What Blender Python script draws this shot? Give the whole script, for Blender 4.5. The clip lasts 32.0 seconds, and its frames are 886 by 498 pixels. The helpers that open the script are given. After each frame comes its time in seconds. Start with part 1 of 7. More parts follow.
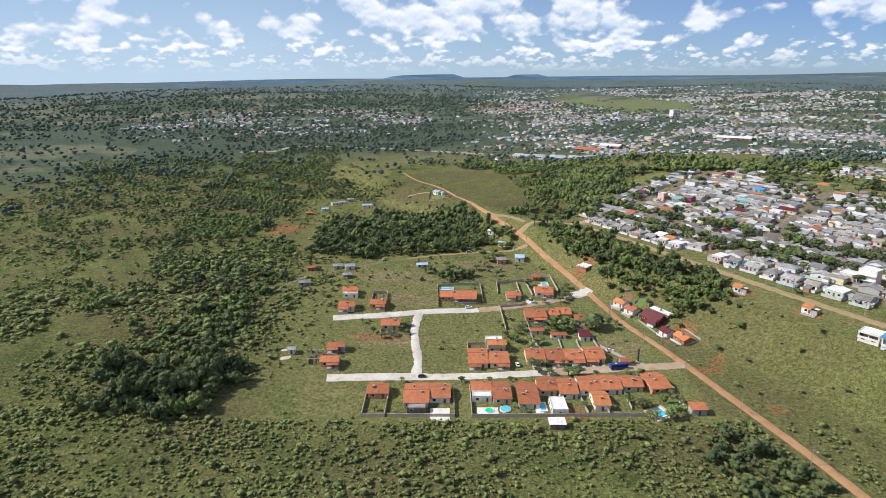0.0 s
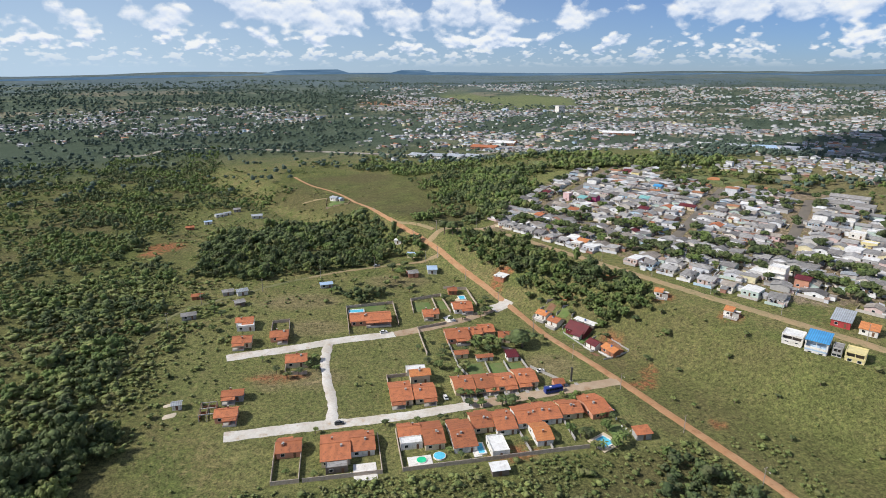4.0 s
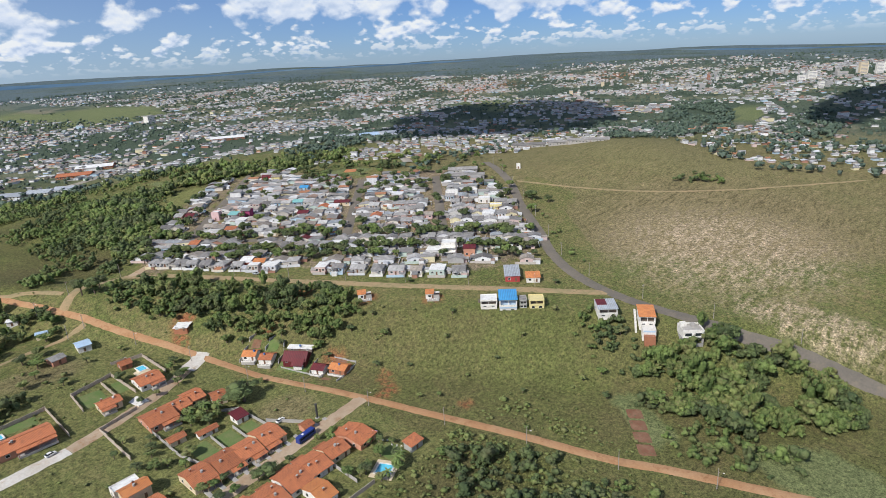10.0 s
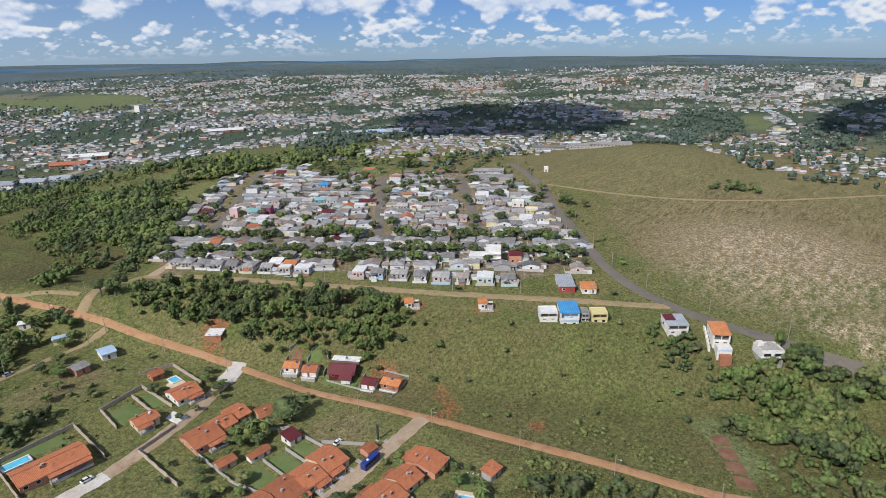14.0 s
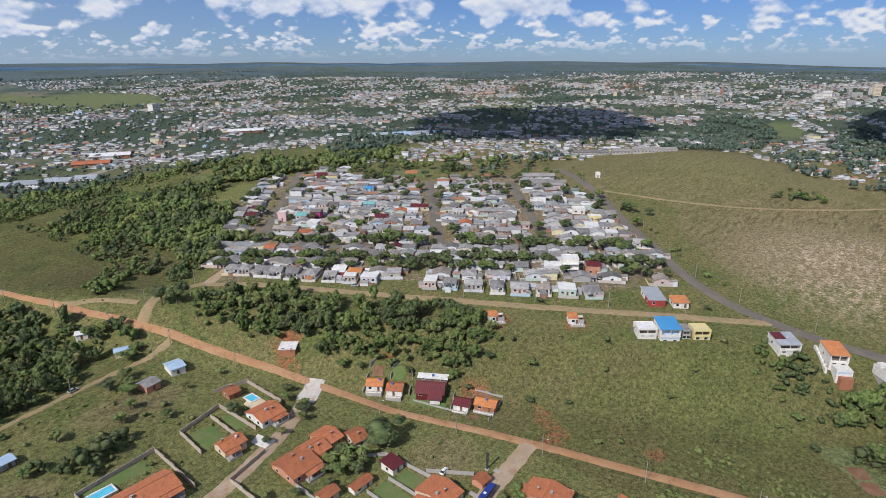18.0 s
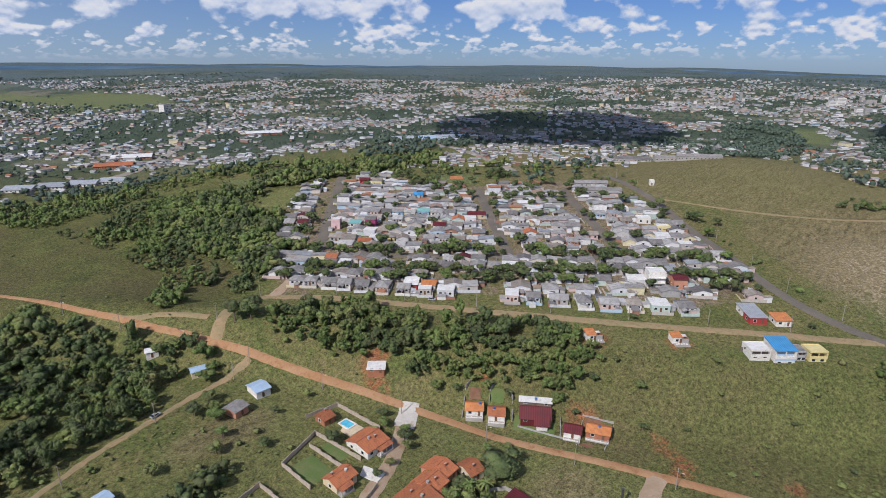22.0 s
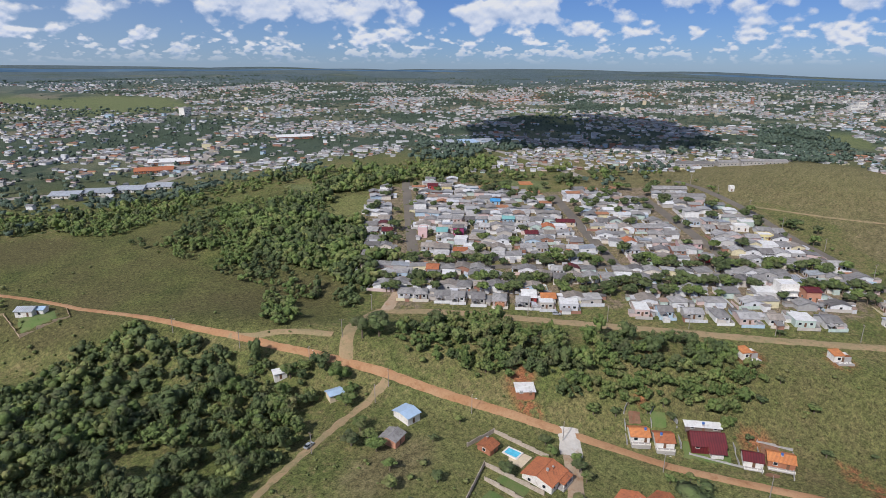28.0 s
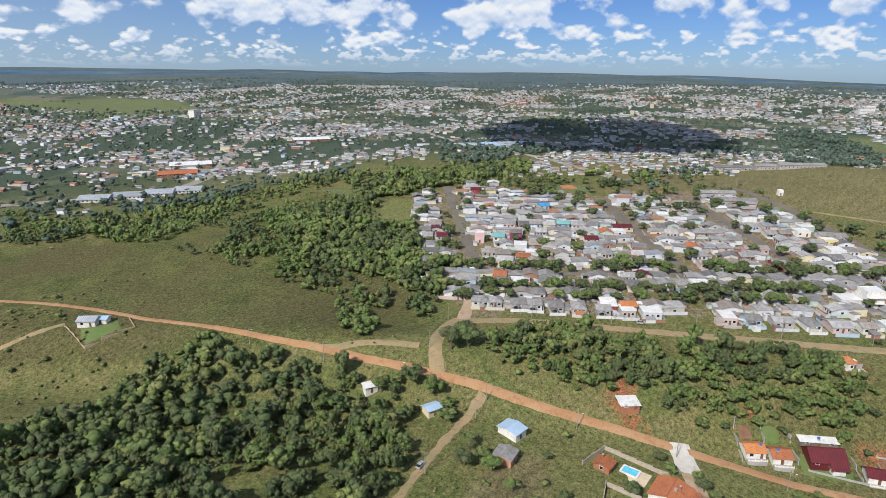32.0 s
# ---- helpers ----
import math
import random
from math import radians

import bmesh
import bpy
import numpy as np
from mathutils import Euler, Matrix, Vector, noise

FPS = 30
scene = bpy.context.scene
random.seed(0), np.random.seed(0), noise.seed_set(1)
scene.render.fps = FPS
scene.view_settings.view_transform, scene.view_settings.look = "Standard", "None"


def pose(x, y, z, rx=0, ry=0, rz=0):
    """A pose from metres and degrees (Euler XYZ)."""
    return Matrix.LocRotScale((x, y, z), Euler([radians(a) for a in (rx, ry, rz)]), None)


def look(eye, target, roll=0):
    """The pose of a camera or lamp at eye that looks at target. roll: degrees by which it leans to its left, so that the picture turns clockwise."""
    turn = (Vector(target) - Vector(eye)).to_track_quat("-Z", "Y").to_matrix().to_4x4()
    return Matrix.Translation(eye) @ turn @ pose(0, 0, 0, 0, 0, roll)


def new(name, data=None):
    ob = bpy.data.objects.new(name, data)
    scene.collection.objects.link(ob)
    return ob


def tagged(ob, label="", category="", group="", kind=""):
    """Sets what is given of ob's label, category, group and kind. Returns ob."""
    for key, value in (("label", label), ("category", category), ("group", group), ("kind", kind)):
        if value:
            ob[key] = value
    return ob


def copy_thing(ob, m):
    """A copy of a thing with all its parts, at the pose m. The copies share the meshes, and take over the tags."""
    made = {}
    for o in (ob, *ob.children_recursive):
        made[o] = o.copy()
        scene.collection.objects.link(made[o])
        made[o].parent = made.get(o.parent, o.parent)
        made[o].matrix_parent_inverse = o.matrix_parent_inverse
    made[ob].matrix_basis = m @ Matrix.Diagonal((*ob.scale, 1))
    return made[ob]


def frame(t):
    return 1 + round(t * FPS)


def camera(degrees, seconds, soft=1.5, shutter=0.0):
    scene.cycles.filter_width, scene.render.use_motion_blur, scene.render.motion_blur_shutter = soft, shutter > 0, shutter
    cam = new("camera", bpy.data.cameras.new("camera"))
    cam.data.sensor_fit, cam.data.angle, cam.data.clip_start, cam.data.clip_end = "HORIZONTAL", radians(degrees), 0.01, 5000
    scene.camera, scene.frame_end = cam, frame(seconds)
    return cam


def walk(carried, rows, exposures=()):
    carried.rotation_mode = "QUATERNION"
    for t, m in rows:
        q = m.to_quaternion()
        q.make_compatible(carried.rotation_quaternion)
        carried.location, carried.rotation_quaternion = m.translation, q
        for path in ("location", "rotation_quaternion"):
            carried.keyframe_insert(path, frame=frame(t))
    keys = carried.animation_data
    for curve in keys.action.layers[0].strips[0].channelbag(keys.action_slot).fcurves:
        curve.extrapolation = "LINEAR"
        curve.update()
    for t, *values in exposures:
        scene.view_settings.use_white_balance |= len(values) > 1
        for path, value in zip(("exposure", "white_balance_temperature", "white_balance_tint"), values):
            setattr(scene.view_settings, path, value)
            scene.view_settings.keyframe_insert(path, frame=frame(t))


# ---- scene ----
cam = camera(73.89, 32.0, soft=0.6)
PATH = [
    (0.0, look((0.00, 0.00, 120.00), (-0.16, 95.91, 91.71), -0.279)),
    (0.5, look((-1.18, 4.21, 120.48), (3.15, 99.97, 92.00), -0.256)),
    (1.0, look((-2.16, 8.50, 120.88), (6.81, 103.90, 92.25), -0.455)),
    (1.5, look((-3.08, 12.95, 121.15), (8.38, 108.04, 92.43), -0.387)),
    (2.0, look((-3.97, 17.47, 121.36), (9.75, 112.25, 92.57), -0.396)),
    (2.5, look((-4.91, 22.07, 121.50), (10.38, 116.58, 92.63), -0.336)),
    (4.5, look((-9.07, 40.93, 121.51), (10.75, 134.52, 92.41), -0.056)),
    (5.0, look((-9.99, 45.36, 121.48), (13.22, 138.17, 92.37), -0.238)),
    (5.5, look((-10.89, 49.57, 121.36), (17.13, 141.03, 92.20), -0.503)),
    (6.0, look((-11.67, 53.76, 121.03), (20.81, 143.74, 91.89), -0.862)),
    (6.5, look((-12.83, 57.74, 120.90), (23.80, 146.10, 91.70), -1.019)),
    (7.0, look((-14.98, 60.91, 121.14), (26.70, 146.96, 91.84), -1.223)),
    (7.5, look((-17.36, 63.39, 121.74), (31.67, 145.40, 92.24), -1.723)),
    (8.0, look((-19.64, 65.62, 122.61), (36.64, 142.71, 92.77), -2.380)),
    (8.5, look((-21.48, 68.15, 123.39), (39.96, 141.05, 93.21), -2.905)),
    (9.0, look((-23.32, 71.33, 123.85), (42.39, 140.28, 93.38), -3.227)),
    (9.5, look((-24.97, 75.25, 124.24), (44.17, 140.61, 93.48), -3.443)),
    (10.0, look((-26.39, 79.72, 124.45), (44.54, 143.07, 93.56), -3.393)),
    (10.5, look((-27.41, 84.55, 124.45), (44.38, 146.92, 93.51), -3.223)),
    (11.0, look((-28.17, 89.55, 124.33), (44.11, 151.30, 93.32), -3.021)),
    (11.5, look((-28.94, 94.55, 124.13), (43.64, 155.92, 93.05), -2.705)),
    (12.0, look((-30.02, 99.79, 123.89), (42.77, 160.91, 92.80), -2.443)),
    (12.5, look((-31.40, 105.18, 123.57), (41.56, 166.11, 92.53), -2.095)),
    (13.0, look((-32.77, 110.72, 123.25), (40.29, 171.56, 92.24), -1.758)),
    (13.5, look((-33.91, 116.33, 123.19), (39.18, 177.08, 92.11), -1.524)),
    (14.0, look((-35.26, 121.91, 123.03), (37.82, 182.67, 91.93), -1.304)),
    (14.5, look((-36.76, 127.54, 122.76), (36.39, 188.23, 91.68), -1.156)),
    (16.5, look((-43.51, 150.06, 121.29), (29.93, 210.61, 90.63), -0.699)),
    (17.0, look((-45.07, 155.75, 120.97), (28.43, 216.26, 90.35), -0.599)),
    (17.5, look((-46.53, 161.41, 120.73), (26.99, 221.92, 90.18), -0.576)),
    (18.0, look((-47.99, 166.99, 120.55), (25.60, 227.42, 90.03), -0.508)),
    (18.5, look((-49.51, 172.68, 120.44), (24.13, 233.10, 90.01), -0.353)),
    (19.0, look((-51.18, 178.51, 120.47), (22.53, 238.88, 90.08), -0.278)),
    (19.5, look((-52.84, 184.35, 120.53), (20.96, 244.61, 90.17), -0.248)),
    (20.0, look((-54.66, 190.15, 120.51), (19.27, 250.29, 90.22), -0.167)),
    (20.5, look((-56.59, 195.92, 120.41), (17.47, 255.96, 90.21), -0.127)),
    (21.0, look((-58.62, 201.73, 120.30), (15.54, 261.68, 90.17), -0.051)),
    (21.5, look((-60.73, 207.45, 120.18), (13.55, 267.27, 90.09), 0.010)),
    (22.0, look((-62.74, 212.99, 119.95), (11.63, 272.71, 89.91), 0.089)),
    (22.5, look((-64.85, 218.59, 119.68), (9.66, 278.19, 89.74), 0.104)),
    (23.0, look((-66.93, 224.07, 119.35), (7.63, 283.63, 89.47), 0.171)),
    (23.5, look((-69.00, 229.37, 118.99), (5.65, 288.87, 89.20), 0.218)),
    (24.0, look((-71.10, 234.65, 118.66), (3.66, 294.05, 88.97), 0.229)),
    (24.5, look((-73.20, 239.92, 118.46), (1.66, 299.23, 88.82), 0.281)),
    (25.0, look((-75.33, 245.05, 118.41), (-0.43, 304.34, 88.83), 0.281)),
    (25.5, look((-77.52, 249.78, 118.44), (-2.58, 309.02, 88.86), 0.288)),
    (27.5, look((-86.21, 268.19, 118.45), (-11.18, 327.37, 88.98), 0.200)),
    (28.0, look((-88.34, 272.81, 118.44), (-13.27, 331.92, 88.95), 0.204)),
    (28.5, look((-90.62, 277.42, 118.28), (-15.43, 336.43, 88.87), 0.155)),
    (29.0, look((-92.89, 282.08, 118.14), (-17.62, 341.00, 88.79), 0.226)),
    (29.5, look((-95.16, 286.93, 117.95), (-19.71, 345.66, 88.66), 0.247)),
    (30.0, look((-97.24, 291.81, 117.68), (-21.67, 350.44, 88.48), 0.311)),
    (30.5, look((-99.32, 296.53, 117.38), (-23.66, 355.09, 88.29), 0.355)),
    (31.0, look((-101.47, 301.16, 117.13), (-25.71, 359.65, 88.15), 0.372)),
    (31.5, look((-103.54, 306.01, 117.03), (-27.66, 364.35, 88.07), 0.360)),
    (32.0, look((-105.41, 310.90, 117.05), (-29.50, 369.18, 88.05), 0.375)),
]
walk(cam, PATH, [(0.0, 0.19, 6450, 10), (3.0, 0.13, 6450, 10), (6.0, -0.03, 6350, 10), (8.0, 0.10, 6350, 10), (10.0, 0.0, 6300, 10), (14.0, -0.11, 6250, 11), (20.0, -0.22, 6200, 14), (25.0, -0.30, 6150, 16), (28.0, -0.21, 6200, 14), (30.0, -0.05, 6300, 11), (32.0, 0.02, 6350, 10)])

# ================= light and sky =================
SUN_EL, SUN_AZ = radians(41), radians(-93)  # azimuth from +y towards +x
to_sun = Vector((math.sin(SUN_AZ) * math.cos(SUN_EL), math.cos(SUN_AZ) * math.cos(SUN_EL), math.sin(SUN_EL)))


def N(tree, kind, **values):
    node = tree.nodes.new(kind)
    for key, value in values.items():
        if key in node.inputs:
            node.inputs[key].default_value = value
    return node


def ramp(tree, source, stops):
    node = tree.nodes.new("ShaderNodeValToRGB")
    e = node.color_ramp.elements
    while len(e) < len(stops):
        e.new(0.5)
    for el, (p, c) in zip(e, stops):
        el.position, el.color = p, c if len(c) == 4 else (*c, 1)
    tree.links.new(source, node.inputs["Fac"])
    return node.outputs["Color"]


def mixc(tree, fac, a, b, blend="MIX"):
    node = tree.nodes.new("ShaderNodeMix")
    node.data_type, node.blend_type = "RGBA", blend
    for slot, v in ((0, fac), (6, a), (7, b)):
        if isinstance(v, bpy.types.NodeSocket):
            tree.links.new(v, node.inputs[slot])
        else:
            node.inputs[slot].default_value = v if slot == 0 else (*v[:3], 1)
    return node.outputs[2]


def calc(tree, op, a, b=0.0, c=0.0, clamp=False):
    node = tree.nodes.new("ShaderNodeMath")
    node.operation, node.use_clamp = op, clamp
    for n, v in enumerate((a, b, c)):
        if isinstance(v, bpy.types.NodeSocket):
            tree.links.new(v, node.inputs[n])
        else:
            node.inputs[n].default_value = v
    return node.outputs[0]


def build_world():
    world = bpy.data.worlds.new("world")
    scene.world, world.use_nodes = world, True
    t = world.node_tree
    t.nodes.clear()
    sky = t.nodes.new("ShaderNodeTexSky")
    sky.sky_type, sky.sun_disc = "NISHITA", False
    sky.sun_elevation, sky.sun_rotation = SUN_EL, SUN_AZ
    sky.altitude, sky.air_density, sky.dust_density, sky.ozone_density = 1200, 1.0, 0.35, 3.5
    co = t.nodes.new("ShaderNodeTexCoord")
    sep = t.nodes.new("ShaderNodeSeparateXYZ")
    t.links.new(co.outputs["Generated"], sep.inputs[0])
    # fair-weather cumulus in three bands: small and many near the horizon, larger higher up

    def field(shift):
        total = None
        for size, flat, stops, seed in ((58, 2.0, [(0.0, 1), (0.024, 1), (0.045, 0)], 0.0), (34, 1.7, [(0.024, 0), (0.045, 1), (0.078, 0)], 7.3), (18, 1.4, [(0.045, 0), (0.078, 1), (0.9, 1)], 3.1)):
            mp = N(t, "ShaderNodeMapping")
            mp.inputs["Scale"].default_value = (size, size, size * flat)
            mp.inputs["Location"].default_value = (seed, seed * 0.7, shift * size * flat)
            t.links.new(co.outputs["Generated"], mp.inputs["Vector"])
            n = N(t, "ShaderNodeTexNoise", Scale=0.62, Detail=8.0, Roughness=0.5)
            puff = N(t, "ShaderNodeTexVoronoi", Scale=2.1, Randomness=1.0)
            puff.feature = "SMOOTH_F1"
            wisp = N(t, "ShaderNodeTexNoise", Scale=4.0, Detail=4.0)
            for q in (n, wisp):
                t.links.new(mp.outputs[0], q.inputs["Vector"])
            bent = mixc(t, 0.12, mp.outputs[0], wisp.outputs["Color"], "ADD")
            t.links.new(bent, puff.inputs["Vector"])
            shape = calc(t, "ADD", n.outputs["Fac"], calc(t, "MULTIPLY_ADD", puff.outputs["Distance"], -0.22, 0.085))
            w = ramp(t, sep.outputs[2], [(q, (v, v, v)) for q, v in stops])
            v = calc(t, "MULTIPLY", shape, w)
            total = v if total is None else calc(t, "ADD", total, v)
        return total

    dens, above = field(0.0), field(0.005)
    cover = ramp(t, dens, [(0.485, (0, 0, 0)), (0.56, (1, 1, 1))])
    lit = calc(t, "MULTIPLY_ADD", calc(t, "SUBTRACT", dens, above), 4.0, 0.60, True)
    inner = ramp(t, lit, [(0.2, (0.47, 0.60, 0.82)), (0.6, (0.78, 0.86, 0.99)), (0.85, (0.96, 0.985, 1.0))])
    edge = ramp(t, sep.outputs[2], [(0.004, (0, 0, 0)), (0.035, (1, 1, 1))])
    amount = calc(t, "MULTIPLY", cover, edge)
    clear = N(t, "ShaderNodeBackground", Strength=0.060)
    t.links.new(mixc(t, 1.0, sky.outputs[0], (0.64, 0.87, 1.36), "MULTIPLY"), clear.inputs["Color"])
    cloud = N(t, "ShaderNodeBackground", Strength=0.88)
    t.links.new(inner, cloud.inputs["Color"])
    # pale air low over the horizon, paler towards the sun
    low = ramp(t, sep.outputs[2], [(0.0, (0.9, 0.9, 0.9)), (0.08, (0.68, 0.68, 0.68)), (0.34, (0, 0, 0))])
    side = ramp(t, calc(t, "MULTIPLY_ADD", sep.outputs[0], -0.5, 0.5), [(0.1, (0.04, 0.04, 0.04)), (0.65, (1, 1, 1))])
    haze = N(t, "ShaderNodeBackground", Strength=0.84)
    haze.inputs["Color"].default_value = (0.58, 0.75, 0.92, 1)
    air = t.nodes.new("ShaderNodeMixShader")
    t.links.new(calc(t, "MULTIPLY", low, side), air.inputs[0])
    t.links.new(clear.outputs[0], air.inputs[1])
    t.links.new(haze.outputs[0], air.inputs[2])
    mix = t.nodes.new("ShaderNodeMixShader")
    t.links.new(amount, mix.inputs[0])
    t.links.new(air.outputs[0], mix.inputs[1])
    t.links.new(cloud.outputs[0], mix.inputs[2])
    out = t.nodes.new("ShaderNodeOutputWorld")
    t.links.new(mix.outputs[0], out.inputs[0])


build_world()
sun = new("sun", bpy.data.lights.new("sun", "SUN"))
sun.data.energy, sun.data.angle, sun.data.color = 4.7, radians(0.53), (1.0, 0.95, 0.87)
sun.matrix_world = look(to_sun * 500, (0, 0, 0))

# ================= materials =================


def material(name, base, other=None, scale=0.5, rough=0.85, fine=6.0, rand=0.0, bump=0.15, metal=0.0, stain=None, coords="object", island=0.0, ribs=0.0):
    """A plain surface with variation at two scales; rand and island vary its brightness from piece to piece."""
    m = bpy.data.materials.new(name)
    m.use_nodes = True
    t = m.node_tree
    bsdf = t.nodes["Principled BSDF"]
    bsdf.inputs["Roughness"].default_value, bsdf.inputs["Metallic"].default_value = rough, metal
    geo = t.nodes.new("ShaderNodeNewGeometry")
    src = geo.outputs["Position"] if coords == "world" else t.nodes.new("ShaderNodeTexCoord").outputs["Object"]
    big, small = N(t, "ShaderNodeTexNoise", Scale=scale, Detail=5.0, Roughness=0.6), N(t, "ShaderNodeTexNoise", Scale=fine, Detail=4.0)
    for n in (big, small):
        t.links.new(src, n.inputs["Vector"])
    other = other or tuple(0.72 * v for v in base)
    col = mixc(t, ramp(t, big.outputs["Fac"], [(0.36, (0, 0, 0)), (0.66, (1, 1, 1))]), base, other)
    if stain:
        n3 = N(t, "ShaderNodeTexNoise", Scale=scale * 2.7, Detail=6.0, Roughness=0.7)
        t.links.new(src, n3.inputs["Vector"])
        col = mixc(t, ramp(t, n3.outputs["Fac"], [(0.52, (0, 0, 0)), (0.68, (1, 1, 1))]), col, stain)
    col = mixc(t, 0.35, col, mixc(t, small.outputs["Fac"], (0.35, 0.35, 0.35), (1.5, 1.5, 1.5)), "MULTIPLY")
    for amount, socket in ((rand, "o"), (island, "i")):
        if amount:
            r = t.nodes.new("ShaderNodeObjectInfo").outputs["Random"] if socket == "o" else geo.outputs["Random Per Island"]
            v = calc(t, "MULTIPLY_ADD", r, 2 * amount, 1 - amount)
            comb = t.nodes.new("ShaderNodeCombineXYZ")
            for n in range(3):
                t.links.new(v, comb.inputs[n])
            col = mixc(t, 1.0, col, comb.outputs[0], "MULTIPLY")
    if ribs:
        w = N(t, "ShaderNodeTexWave", Scale=0.314 / ribs, Distortion=0.6, Detail=1.0)
        w.bands_direction = "X"
        t.links.new(src, w.inputs["Vector"])
        col = mixc(t, 0.5, col, ramp(t, w.outputs["Fac"], [(0.1, (0.55, 0.55, 0.55)), (0.6, (1.15, 1.15, 1.15))]), "MULTIPLY")
    t.links.new(col, bsdf.inputs["Base Color"])
    if bump:
        b = N(t, "ShaderNodeBump", Strength=bump, Distance=0.1)
        t.links.new(small.outputs["Fac"], b.inputs["Height"])
        t.links.new(b.outputs[0], bsdf.inputs["Normal"])
    return m


def palette(name, colours, rough=0.85, source="island"):
    """One material whose pieces each take one of several colours."""
    m = bpy.data.materials.new(name)
    m.use_nodes = True
    t = m.node_tree
    geo = t.nodes.new("ShaderNodeNewGeometry")
    r = geo.outputs["Random Per Island"] if source == "island" else t.nodes.new("ShaderNodeObjectInfo").outputs["Random"]
    node = t.nodes.new("ShaderNodeValToRGB")
    node.color_ramp.interpolation = "CONSTANT"
    e = node.color_ramp.elements
    while len(e) < len(colours):
        e.new(0.5)
    for n, (el, c) in enumerate(zip(e, colours)):
        el.position, el.color = n / len(colours), (*c, 1)
    t.links.new(r, node.inputs["Fac"])
    noise_ = N(t, "ShaderNodeTexNoise", Scale=0.8, Detail=6.0, Roughness=0.65)
    t.links.new(geo.outputs["Position"], noise_.inputs["Vector"])
    col = mixc(t, 0.55, node.outputs[0], mixc(t, noise_.outputs["Fac"], (0.25, 0.25, 0.25), (1.6, 1.6, 1.6)), "MULTIPLY")
    b = t.nodes["Principled BSDF"]
    b.inputs["Roughness"].default_value = rough
    t.links.new(col, b.inputs["Base Color"])
    return m


def leaf_material(name, dark, light, island=0.35, dull=(0.105, 0.098, 0.058)):
    """Foliage: shades differ from spray to spray and from tree to tree, with duller, browner stretches between."""
    m = bpy.data.materials.new(name)
    m.use_nodes = True
    t = m.node_tree
    b = t.nodes["Principled BSDF"]
    geo = t.nodes.new("ShaderNodeNewGeometry")

    def noise_at(scale, detail=3.0, rough=0.5):
        n = N(t, "ShaderNodeTexNoise", Scale=scale, Detail=detail, Roughness=rough)
        t.links.new(geo.outputs["Position"], n.inputs["Vector"])
        return n.outputs["Fac"]

    wide, crown, spray, leafy = noise_at(0.05), noise_at(0.22), noise_at(0.9), noise_at(3.2, 4.0, 0.7)
    f = calc(t, "ADD", calc(t, "MULTIPLY", wide, 0.8), calc(t, "MULTIPLY", crown, 0.9))
    f = calc(t, "ADD", f, calc(t, "MULTIPLY_ADD", spray, 0.5, -0.6))
    f = calc(t, "ADD", f, calc(t, "MULTIPLY_ADD", geo.outputs["Random Per Island"], island, -island / 2))
    f = calc(t, "ADD", f, calc(t, "MULTIPLY_ADD", leafy, 0.6, -0.3))
    col = ramp(t, f, [(0.2, dark), (0.8, light)])
    tired = ramp(t, calc(t, "ADD", calc(t, "MULTIPLY", noise_at(0.13, 4.0), 0.7), calc(t, "MULTIPLY", geo.outputs["Random Per Island"], 0.18)), [(0.43, (0, 0, 0)), (0.6, (0.75, 0.75, 0.75))])
    col = mixc(t, tired, col, dull)
    t.links.new(col, b.inputs["Base Color"])
    bump = N(t, "ShaderNodeBump", Strength=0.8, Distance=0.5)
    t.links.new(calc(t, "ADD", leafy, spray), bump.inputs["Height"])
    t.links.new(bump.outputs[0], b.inputs["Normal"])
    b.inputs["Roughness"].default_value = 0.75
    b.inputs["Specular IOR Level"].default_value = 0.25
    return m


